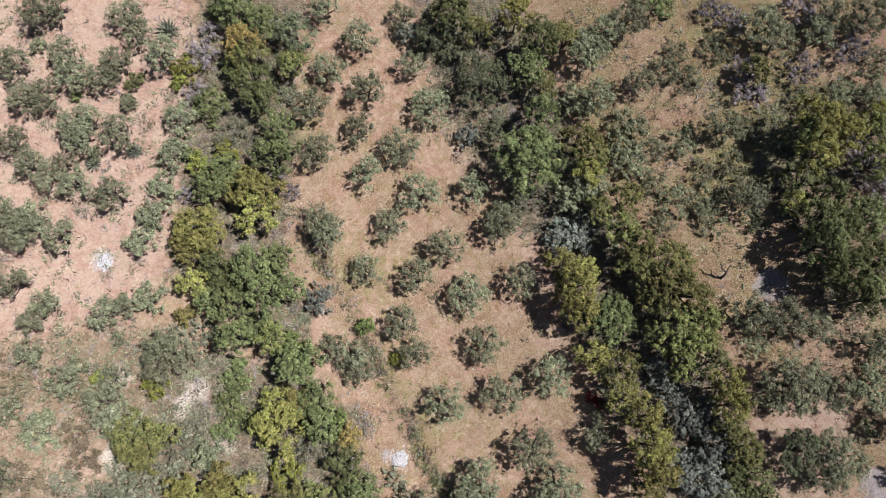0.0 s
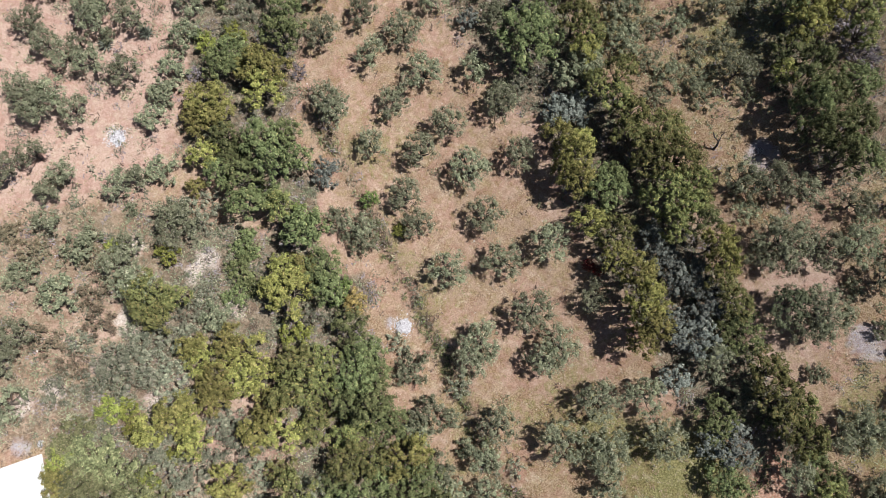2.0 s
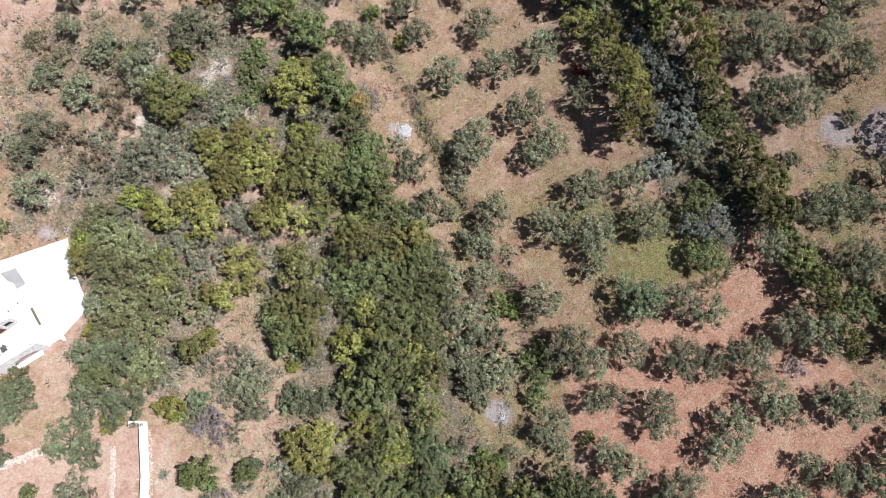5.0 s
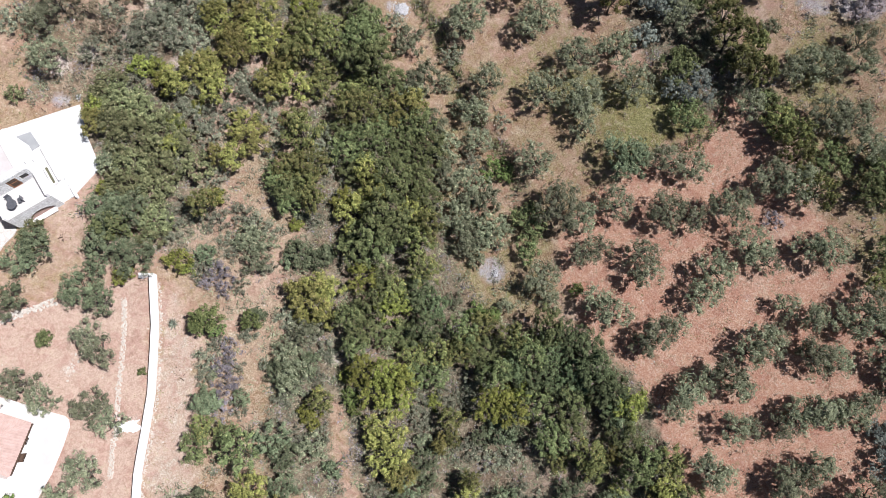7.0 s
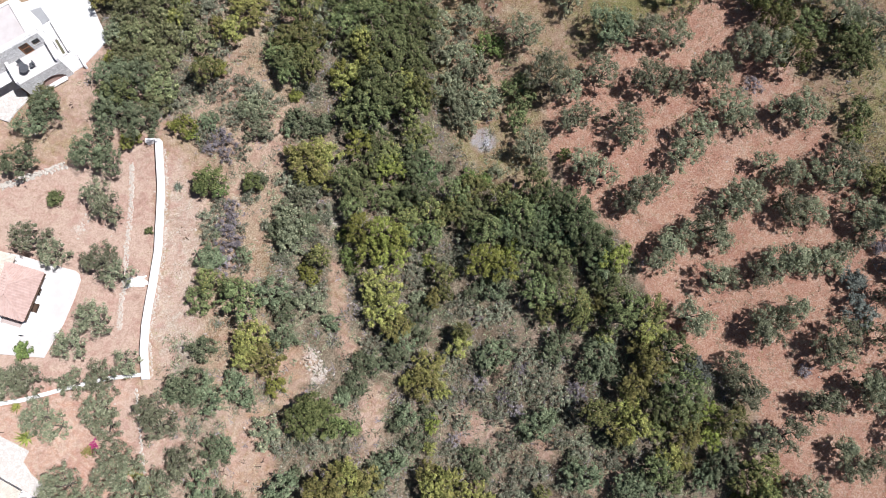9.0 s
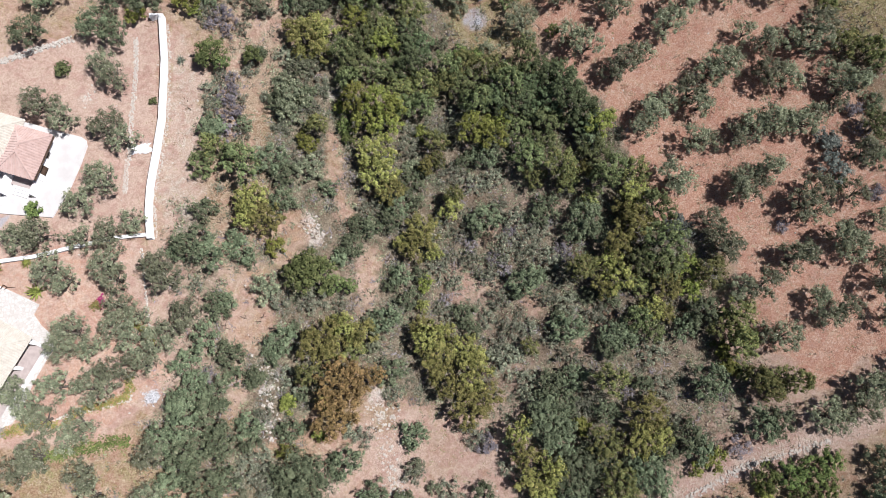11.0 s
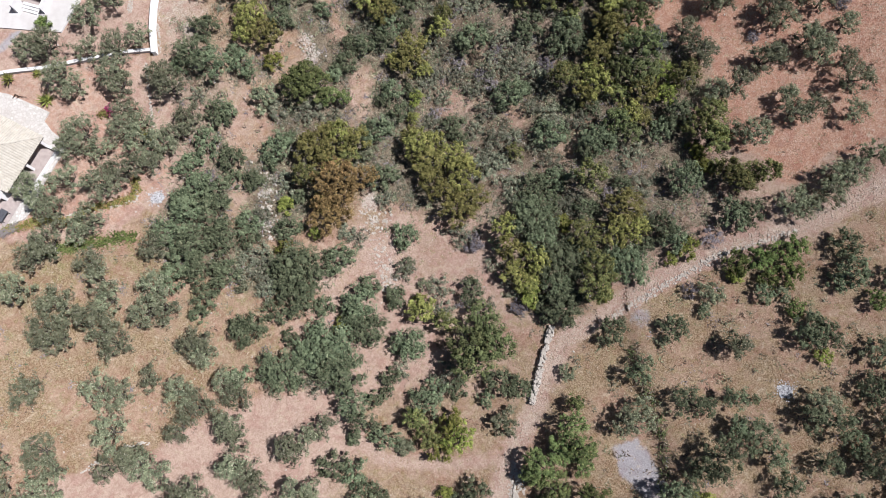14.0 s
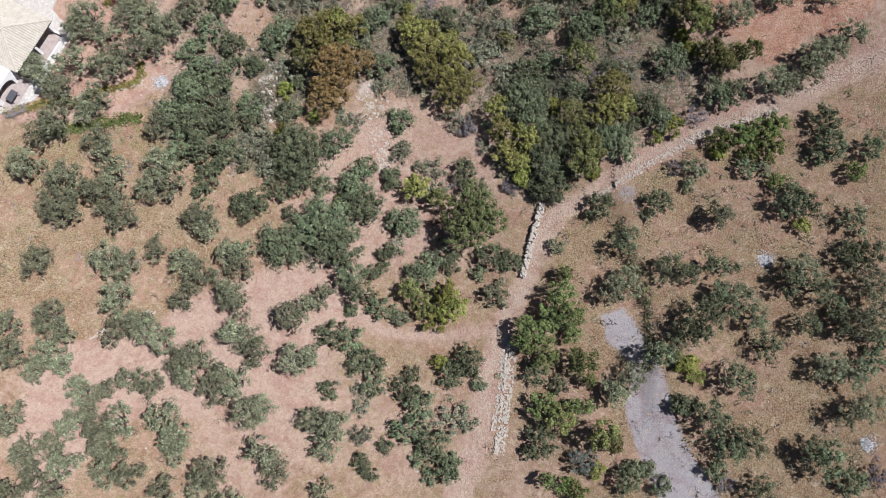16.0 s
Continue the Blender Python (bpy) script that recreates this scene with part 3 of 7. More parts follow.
def plant_parts(style, radius, seed):
    """Trunk with limbs, and a crown of boughs covered in small sprigs, for a plant of that radius."""
    count, size, squash, tall, stem, length, width, dense, clump, many, bare = STYLE[style]
    rng = random.Random(seed)
    if style == "agave":
        return rosette(radius, rng)
    top = tall * radius
    if style == "olive":
        top = 1.35 * radius + 1.1
    if style == "tall":
        top = 1.5 * radius + 3.4
    if style == "tree":
        top = 1.35 * radius + 1.3
    low = stem * top
    boughs = []
    count = max(6, int(count * (0.6 + 0.2 * radius)))
    for i in range(count):
        a = i * 2.39996 + rng.uniform(-0.5, 0.5)
        k = math.sqrt((i + 0.4) / count) * rng.uniform(0.82, 1.02)
        r = radius * size * rng.uniform(0.68, 1.15)
        d = min(k * radius, radius * 1.08 - r * 0.85) if k > 0.3 else k * radius
        up = low + (top - low) * (0.80 - 0.55 * k * k) + rng.uniform(-0.12, 0.12) * (top - low)
        up = max(r * squash * 0.8, min(up, top - r * squash * 0.8))
        boughs.append((Vector((d * math.cos(a), d * math.sin(a), up)), r))
    wood_v, wood_f = [], []
    fork = Vector((rng.uniform(-0.1, 0.1) * radius, rng.uniform(-0.1, 0.1) * radius, max(low * 0.9, 0.15)))
    thick = 0.042 * radius + 0.04 if style in ("olive", "tree", "tall") else 0.035 * radius + 0.02
    stem_top = tube(wood_v, wood_f, [Vector((0, 0, -0.4)), Vector((0.02, 0.03, 0.1)), fork * 0.6 + Vector((0.04, -0.05, 0)), fork], [thick * 1.7, thick * 1.35, thick, thick * 0.9], 4)
    for c, r in boughs[:: 2 if style in ("olive", "tree", "tall") else 4]:
        bend = fork.lerp(c, 0.5) + Vector((rng.uniform(-0.15, 0.15) * radius, rng.uniform(-0.15, 0.15) * radius, -0.06 * radius))
        tube(wood_v, wood_f, [fork, bend, c + (c - bend) * 0.2], [thick * 0.55, thick * 0.38, thick * 0.1], 4, stem_top)
    verts, faces, facing = [], [], []
    for c, r in boughs:
        core(verts, faces, facing, c, r * (0.48 if style in ("olive", "scrub") else 0.56), squash, rng)
        for _ in range(max(5, int(4 * math.pi * r * r * 0.75 * dense))):
            o = Vector((rng.gauss(0, 1), rng.gauss(0, 1), rng.gauss(0.3, 1))).normalized()
            if o.z < -0.35:
                o.z = -o.z
            if rng.random() < bare:
                continue
            reach = r * rng.uniform(0.78, 1.25)
            mid = c + Vector((o.x * reach, o.y * reach, o.z * reach * squash))
            wide = clump * rng.uniform(0.7, 1.3)
            for _ in range(int(many * rng.uniform(0.6, 1.2))):
                q = (Vector((rng.gauss(0, 1), rng.gauss(0, 1), rng.gauss(0.2, 1))) + 0.5 * o).normalized()
                at = mid + q * wide * rng.uniform(0.45, 1.0)
                at.z = max(at.z, 0.03)
                n = leaf(verts, faces, at, q + 0.9 * o, length * rng.uniform(0.6, 1.3), width * rng.uniform(0.7, 1.3), rng, 0.28)
                facing.extend([(0.22 * n + 0.9 * q + 0.45 * o).normalized()] * 3)
    return wood_v, wood_f, verts, faces, facing


MADE = {}


def template(kind, style, leaves, radius, seed, label, category):
    """One pattern plant, whose meshes the plants of that kind and size share."""
    key = (kind, style, leaves, round(radius, 1), seed)
    if key not in MADE:
        wood_v, wood_f, verts, faces, facing = plant_parts(style, radius, hash_of(kind) + seed * 17 + int(radius * 10))
        root = tagged(new(kind), label, category, kind="")
        root.empty_display_size = 0.3
        mesh_object("trunk", wood_v, wood_f, BARK, root, smooth=True)
        crown = mesh_object("crown", verts, faces, LEAF[leaves], root, smooth=facing is not None)
        if facing:
            crown.data.normals_split_custom_set_from_vertices(facing)
        MADE[key] = [root, False]
    return MADE[key]


def hash_of(text):
    return sum(ord(c) * (i + 3) for i, c in enumerate(text))


SIZES = {"olive": (0.9, 1.6, 2.1, 2.6, 3.2), "bush": (0.8, 1.4, 2.0, 2.7), "round": (1.2, 1.8, 2.5), "tree": (1.6, 2.2, 2.8, 3.6), "tall": (1.6, 2.2, 2.8, 3.6), "scrub": (0.8, 1.4, 2.0), "mat": (2.0,), "agave": (0.8, 1.3)}
SEEDS = {"olive": 4, "bush": 3, "round": 2, "tree": 3, "tall": 2, "scrub": 3, "mat": 1, "agave": 1}
placing = random.Random(5)


def grow(kind, style, leaves, label, category, group, spots):
    """Plants of one kind at the spots (x, y, crown radius)."""
    for x, y, r in spots:
        near = min(SIZES[style], key=lambda s: abs(math.log(s / r)))
        pattern = template(kind, style, leaves, near, placing.randrange(SEEDS[style]), label, category)
        k = r / near
        m = Matrix.LocRotScale((x, y, height(x, y) - 0.03), Euler((0, 0, placing.uniform(0, 6.283))), (k * placing.uniform(0.92, 1.08), k * placing.uniform(0.92, 1.08), k * placing.uniform(0.82, 1.3) if style in ("tree", "tall") else k * placing.uniform(0.9, 1.12)))
        if pattern[1]:
            ob = copy_thing(pattern[0], m)
        else:
            ob = pattern[0]
            ob.matrix_basis = m
            pattern[1] = True
        tagged(ob, label, category, group)


# olive trees, from north to south
grow("olive_tree", "olive", "olive", "grey-green olive tree with a rounded airy crown", "olive tree", "olive trees of the groves", [
    (-13.3, 47.9, 1.8), (-4.7, 47.3, 1.8), (-43.4, 46.8, 1.8), (-44.9, 46.3, 2.4), (-35.6, 46.1, 2), (20.6, 45.1, 2.5), (18.4, 44.3, 2), (-9.6, 44.2, 2.1), (-34.3, 44.1, 2), (42, 44, 1.8), (45, 43.2, 2.5), (34.2, 43, 2.6), (40.4, 42, 1.9), (16.2, 41.9, 2.6), (36.1, 41.6, 2.2), (-31.3, 41.6, 2.2), (-3.8, 41.5, 2), (-41.8, 41.2, 2.1), (-36.5, 40.7, 1.9), (-12.8, 40.5, 2), (-47, 39.8, 2), (-40.7, 38.9, 2.2), (-37.6, 38.7, 1.9), (-8.6, 38, 2.2), (21.5, 37.9, 1.9), (-43.7, 36.6, 2), (-1.5, 36.5, 2.5), (17, 36.2, 2.2), (-45.8, 36.1, 2.1), (-14.8, 36.1, 2.2)])
grow("olive_tree", "olive", "olive", "grey-green olive tree with a rounded airy crown", "olive tree", "olive trees of the groves", [
    (-29, 34.2, 2), (-38.8, 33.8, 1.5), (-9.5, 33.6, 2), (-40.2, 33.1, 2.1), (30.1, 32.4, 2.1), (-35.3, 32.4, 1.8), (-4.7, 31.7, 2.4), (-39.5, 31.5, 1.5), (-46.8, 31.3, 1.9), (-14, 30.7, 2.2), (-41.3, 28.9, 1.4), (-44.6, 28.8, 2), (-8.4, 28.5, 2.2), (-42.7, 27.6, 2), (3.2, 26.9, 1.6), (-39.7, 26.6, 1.9), (-2.5, 26.3, 2.5), (-35.7, 25.6, 2), (31.9, 24.6, 2.4), (-47, 23.7, 1.5), (-43.5, 22.9, 1.8), (-5.9, 22.8, 2), (6.3, 22.6, 2.2), (-13.2, 22.6, 2.1), (-45.4, 21.7, 2.4), (-12.3, 21.5, 2.1), (-44.7, 21.2, 2.1), (-40.9, 20.9, 1.6), (0.4, 20.2, 2.4), (-8.1, 17.6, 2.2)])
grow("olive_tree", "olive", "olive", "grey-green olive tree with a rounded airy crown", "olive tree", "olive trees of the groves", [
    (-2.7, 17.1, 1.8), (8.3, 16.7, 2), (-44.9, 16, 1.5), (2.8, 15.2, 2.4), (-47.4, 14.3, 2.1), (-41.7, 13.7, 2), (-33.7, 13.7, 1.2), (-35.6, 12.8, 1.9), (31.5, 12.2, 2.6), (-4.3, 12.1, 1.6), (34.7, 11.9, 2.5), (-43.1, 11.7, 1.2), (37.7, 11.2, 2), (4.6, 9.8, 2.5), (42.6, 9.4, 2.1), (46.4, 9.3, 1.5), (-29.6, 9.3, 2), (-3, 8.8, 1.9), (-28.1, 8.7, 1.8), (-42.9, 8.7, 1.5), (-9.6, 8.7, 2), (-29.6, 7.3, 2.2), (11.6, 6.4, 2.3), (34.8, 5.4, 3), (39, 4.8, 2.5), (42.4, 4.7, 2.4), (6.3, 4.5, 2.3), (33.1, 4, 1.9), (-34.8, 3.7, 2.6), (0.4, 3.6, 2.4)])
grow("olive_tree", "olive", "olive", "grey-green olive tree with a rounded airy crown", "olive tree", "olive trees of the groves", [
    (-32.7, 1.5, 2.4), (45, 1.4, 2.3), (16, 0.7, 2), (9.4, -1, 2.5), (38.8, -1.8, 2.9), (36.8, -3.7, 2.2), (3.9, -4.1, 2.6), (-44.7, -4.1, 2.5), (12.2, -4.6, 2.3), (3, -5.8, 2.1), (10.4, -6.2, 2.1), (27.8, -6.6, 2.1), (-46.2, -6.9, 2.2), (20.7, -10, 2.4), (16, -10.5, 2.6), (-45.1, -10.6, 2.4), (47.1, -11.1, 2.2), (5.7, -12.9, 2.4), (41.9, -13.5, 2.6), (47, -13.6, 1.9), (43.7, -13.9, 2.2), (39.4, -14.2, 1.8), (22.5, -14.4, 2.6), (12.3, -14.6, 2.6), (16.7, -15, 2.4), (4.1, -16.4, 1.9), (16.9, -16.5, 2.1), (34.7, -17.7, 2.1), (16.6, -19, 1.6), (4.6, -19.8, 1.9)])
grow("olive_tree", "olive", "olive", "grey-green olive tree with a rounded airy crown", "olive tree", "olive trees of the groves", [
    (42.9, -19.8, 2.8), (45.7, -20, 2.4), (10.9, -22.7, 2.4), (46.7, -23.1, 2.1), (25.7, -23.6, 2.2), (48.9, -24.3, 1.5), (28.4, -24.5, 2), (50.5, -26.1, 1.6), (36.5, -26.2, 2.6), (38.9, -27, 2.6), (19.9, -28.4, 2.2), (13.6, -28.7, 2.9), (32, -29.2, 2.9), (25.1, -29.5, 2.5), (16.2, -29.6, 1.6), (27.8, -29.9, 1.8), (17.9, -33.2, 1.4), (16.3, -33.6, 2.1), (34, -33.7, 2.4), (39.9, -33.8, 1.6), (22.2, -34.2, 2.2), (41.8, -34.4, 2.4), (35.6, -35.4, 1.9), (29.9, -36.4, 2.2), (22.7, -36.5, 1.8), (11.5, -36.6, 2.4), (28.6, -38.6, 2.2), (17.3, -39.1, 1.9), (37.3, -40.2, 1.4), (45.6, -40.4, 2.2)])
grow("olive_tree", "olive", "olive", "grey-green olive tree with a rounded airy crown", "olive tree", "olive trees of the groves", [
    (19.1, -40.5, 1.8), (39.7, -41.5, 1.1), (42.2, -41.7, 1.4), (25.5, -42.1, 1.4), (44.6, -42.2, 1.8), (-38.4, -42.7, 1.6), (23.5, -43, 2.2), (35.8, -43.3, 1.5), (22.2, -44, 1.5), (34.5, -44.2, 2.2), (-37.1, -44.3, 1.8), (38.9, -44.6, 1.1), (32.8, -45.1, 1.5), (39.7, -45.7, 1.8), (46.8, -45.9, 1.8), (41.4, -46.1, 1.6), (30.4, -47.4, 1.8), (48.6, -47.4, 1.1), (28.8, -47.7, 1.9), (-45.2, -47.9, 2.2), (47.2, -48, 1.4), (31.8, -48.7, 1.1), (26.4, -49.2, 1.2), (-42.6, -49.5, 1.9), (-37.2, -50.4, 1.8), (44, -50.4, 1.1), (25.4, -50.9, 1.9), (41.2, -51.3, 1.2), (39, -51.4, 1.2), (37.4, -51.7, 2)])
grow("olive_tree", "olive", "olive", "grey-green olive tree with a rounded airy crown", "olive tree", "olive trees of the groves", [
    (42.7, -51.7, 1.4), (-35.3, -51.9, 1.6), (35.8, -52.7, 1.5), (30.8, -53, 1.6), (32.6, -53.1, 1.4), (48.7, -55.5, 1.2), (38.6, -56.8, 1.2), (-37.1, -57, 2.2), (28, -57.2, 1.8), (36.1, -57.7, 2), (29.3, -58.1, 1.5), (37.2, -58.8, 1.6), (35.4, -59, 1.1), (43.3, -59.7, 1.6), (-39.7, -59.8, 1.9), (47.7, -60, 1.4), (41.9, -61, 1.6), (-33.9, -61.6, 1.9), (43.7, -61.7, 1.4), (32, -62.5, 1.4), (50, -63.1, 1.4), (-43.8, -63.4, 2.1), (-36.2, -63.4, 2), (-39.4, -63.8, 1.6), (32.9, -63.8, 1.5), (-45.9, -63.9, 2.1), (45.5, -64.7, 1.1), (33.7, -65.5, 1.2), (46.3, -65.7, 1.8), (47.4, -66.4, 1.4)])
grow("olive_tree", "olive", "olive", "grey-green olive tree with a rounded airy crown", "olive tree", "olive trees of the groves", [
    (41.5, -66.5, 1.1), (-36.3, -66.7, 2.1), (-30.9, -66.7, 2), (40.3, -67.1, 1.6), (49.9, -67.2, 1.4), (-42.2, -67.5, 2.2), (-35.3, -68.4, 1.6), (-29.6, -68.4, 1.8), (-40.6, -68.5, 1.9), (37, -69.9, 1.8), (50, -69.9, 1.8), (35.1, -70.3, 1.4), (42.9, -71.3, 0.9), (-34.8, -71.4, 1.9), (-27.5, -72.3, 1.9), (-32.8, -72.4, 1.5), (45.8, -72.8, 1.5), (43.6, -73.1, 1.9), (-34.9, -73.7, 1.9), (50.2, -73.7, 1.5), (-28.8, -74, 1.5), (-39.2, -74.4, 2.5), (-32.7, -75, 1.8), (37.2, -75.1, 1.4), (38.9, -75.8, 2), (-30.7, -75.9, 1.8), (-37.6, -76, 1.6), (-40.1, -76.1, 1.9), (-31.3, -77.6, 1.5), (-34.3, -78.5, 2.1)])
grow("olive_tree", "olive", "olive", "grey-green olive tree with a rounded airy crown", "olive tree", "olive trees of the groves", [
    (-40.3, -80.2, 1.8), (-36.5, -80.4, 2.4), (-45.2, -80.6, 1.4), (49, -80.9, 2), (47.2, -81.6, 2.2), (-43.2, -82.2, 2.1), (46.5, -83.1, 1.6), (-41.7, -83.7, 1.8), (42.4, -84, 2), (-37.9, -84.3, 1.6), (44.2, -84.7, 1.5), (-38.8, -85.7, 1.6), (-30.5, -87.5, 1.9), (-42.1, -87.6, 2.2), (-43.5, -88.6, 1.8), (-37.5, -89.4, 2), (-36.1, -91.7, 1.8), (-30.1, -92.5, 2.1), (-45.4, -92.6, 2.2), (-35.1, -93.9, 2), (-40.6, -94.5, 2.2), (-28.8, -94.7, 1.6), (-30.8, -95.2, 2.1), (-37, -95.6, 1.2), (-35.4, -97.2, 2.2), (-41.8, -97.3, 2.4), (-40, -98, 1.8), (-34.1, -98.8, 1.8), (-25.2, -99, 2.1), (35.2, -99.8, 1.1)])
grow("olive_tree", "olive", "olive", "grey-green olive tree with a rounded airy crown", "olive tree", "olive trees of the groves", [
    (-24.5, -99.9, 1.9), (-30.2, -102.6, 1.4), (-21.9, -102.9, 1.4), (-35.7, -103.8, 1.8), (-43.3, -104.1, 2.2), (-26.7, -104.2, 2), (-33.5, -104.4, 1.9), (-20.5, -104.7, 1.9), (-25, -105.9, 1.8), (43.7, -106.5, 2.1), (24.6, -107.4, 1.6), (-21.5, -107.7, 1.1), (22.8, -108, 1.9), (-26.8, -108.2, 1.4), (-11, -108.2, 1.5), (50.7, -108.3, 2), (-33.7, -108.5, 2.2), (-20.8, -109.2, 1.8), (-13, -109.5, 1.6), (-41.3, -110.4, 2.1), (-14.6, -110.5, 1.2), (-31.7, -111, 1), (-45.7, -111.3, 1.4), (51.1, -111.4, 1.8), (-30.4, -112.1, 1.9), (-34.1, -112.3, 1.6), (-20.9, -112.3, 1.1), (-39.8, -112.4, 1.8), (-19.3, -113.1, 1.9), (49.1, -113.1, 2)])
grow("olive_tree", "olive", "olive", "grey-green olive tree with a rounded airy crown", "olive tree", "olive trees of the groves", [
    (-28.8, -113.2, 1.5), (-45.1, -114.3, 2), (-41.7, -114.5, 1.9), (-18.1, -114.5, 1.6), (-24.8, -114.9, 1.6), (-12.3, -115.1, 1), (-40, -115.6, 1.1), (-26.3, -115.6, 2), (-14.2, -115.7, 1.6), (-42.5, -116.4, 1.5), (-22.3, -117, 1.1), (-26.1, -117.3, 1), (-32.1, -117.4, 1.9), (45.7, -117.5, 2), (24.4, -118.1, 1.9), (-20.3, -118.2, 1.6), (-30, -118.2, 1.4), (48, -118.2, 1.8), (-37.3, -118.6, 1.5), (-35.2, -118.6, 0.9), (-22.9, -118.8, 1.8), (22.5, -119.6, 1.2), (-36.3, -120.6, 1.4), (-17.5, -120.9, 1.5), (-19.2, -121.5, 2), (-28.4, -121.8, 1.8), (49.3, -121.8, 2), (-44.8, -121.9, 2.2), (-33, -122.2, 1.8), (-38, -122.3, 1.1)])
grow("olive_tree", "olive", "olive", "grey-green olive tree with a rounded airy crown", "olive tree", "olive trees of the groves", [
    (-11.5, -122.3, 1.9), (47, -122.4, 1.5), (-34.8, -122.7, 1.2), (-9.3, -122.9, 1.2), (-26.9, -123.8, 2), (-40, -124.7, 1.9), (-34.8, -124.9, 1), (-42.6, -125.2, 1.9), (-10.1, -125.2, 1.9), (-33.3, -125.4, 1), (-17.1, -125.6, 1.8), (-26.8, -125.7, 1.4), (-38.4, -126.5, 1.6), (-41.7, -127.7, 1.4), (-31.6, -127.7, 1.5), (-33.7, -127.8, 2.1), (-23, -127.9, 2.1), (-15.8, -128.1, 1.9), (-39.7, -129, 1.6), (-24.3, -129.3, 1.4), (-44.4, -129.4, 1.2), (-28, -129.8, 1.4), (-10.8, -130.3, 1.4), (-21.1, -131.1, 1.6)])

# low bushes, from north to south
grow("low_bush", "bush", "dark", "small dark green bush on dry soil", "bush", "small bushes", [
    (-41.2, 37.3, 0.6), (-35.3, 37.1, 0.7)])

# agaves, from north to south
grow("agave", "agave", "agave", "spiky blue-green agave rosette on dry ground", "agave", "agaves", [
    (-31.5, 45.7, 1.5), (-31.8, 45.4, 1.6), (34.7, 37, 1.3), (-34.3, 31.1, 1.1), (-34.3, 31, 1.1), (-38.8, 29.7, 1), (-38.7, 29.5, 1), (-30, -41.2, 0.6)])

# spurge bushes, from north to south
grow("spurge_bush", "bush", "yellow", "rounded bright yellow-green bush", "bush", "yellow-green bushes", [
    (-29.3, 40.6, 1.8), (-29.9, 39.3, 1.2), (46, 33.6, 1.5), (-24.1, 30.9, 1.4), (-27.2, 29.5, 1.4), (-5, 8.4, 0.8), (-36, 6.1, 1), (-30.1, 5.3, 1.4), (-16.2, -3.5, 1.9), (-35, -11.2, 1.5), (-33.2, -11.2, 1.2), (-32.2, -13.3, 1.5), (-28.4, -15.8, 1.2), (-39.5, -16.5, 1.5), (-30.7, -18.1, 1.6), (-37.8, -26.2, 1.4), (-25.8, -26.8, 1), (-11.3, -27, 1.6), (-16.6, -29.8, 0.8), (-37.2, -30.9, 1.2), (-38.1, -31.5, 1.5), (-29.4, -34.3, 1.6), (-28.4, -35, 1.1), (-35.5, -35.9, 1.2), (-10.4, -46.9, 1.1), (-0.8, -49.8, 0.9), (-15, -50.9, 1.2), (-14.3, -51.8, 1.2), (-18, -64.3, 1.5), (-0.4, -68.5, 1.1)])
grow("spurge_bush", "bush", "yellow", "rounded bright yellow-green bush", "bush", "yellow-green bushes", [
    (35.7, -75.4, 1.1), (32.7, -76.8, 1), (33.5, -78.7, 0.9), (-16.1, -82.3, 1), (17, -85, 0.9), (-16, -87.6, 1.1), (31, -88.6, 1.4), (29.1, -89.8, 1.1), (36.1, -92, 0.9), (-0.2, -93.7, 1.2), (12.9, -93.7, 1), (21.7, -93.7, 0.8), (-9.4, -96.6, 0.7), (44.6, -101.3, 1.1), (2.7, -115.9, 1), (30.5, -116.6, 1), (31.6, -118.2, 1.1), (20.1, -128.3, 1.4)])

# browned trees, from north to south
grow("browned_tree", "tree", "brown", "drying tree with a rusty brown crown", "tree", "browned trees", [
    (-22.5, 43, 2.2), (-9.8, 0.2, 1.4), (-7.6, -79.6, 2.4), (-9.9, -80.4, 2.9), (-11.5, -82.4, 1.6), (-10.5, -84, 2.5)])

# kermes oaks, from north to south
grow("kermes_oak", "tree", "mixed", "olive-brown evergreen oak with a lumpy crown", "tree", "evergreen oaks", [
    (-21.8, 41.3, 2.2), (-16.8, 40.8, 1.8), (-23.4, 40.6, 1.6), (33.5, 38.1, 1.6), (45.8, 31.4, 1.9), (-18, 10.2, 1.5), (18.1, 6.9, 2.1), (-31.2, 0.8, 2.4), (-28.7, 0.2, 2), (-31.7, -0.8, 1.6), (-30.1, -1.8, 2.2), (-12.9, -5.8, 2.1), (-16, -6.3, 2.1), (-12.9, -8.4, 2.1), (-15.2, -8.6, 2.4), (-16.5, -10.3, 1.8), (-13.5, -11.5, 2), (35.3, -11.5, 1.6), (-9, -12.8, 2), (-13.9, -13.4, 1.8), (-10.5, -13.9, 1.8), (35.4, -14.6, 1.8), (-7.9, -16.3, 2.1), (-10.4, -16.4, 2.2), (-16.9, -17.6, 2), (37.7, -19.6, 2), (-15.6, -19.9, 2.4), (38.4, -21, 1.6), (38.8, -21.8, 1.9), (-17.3, -23.4, 2.1)])
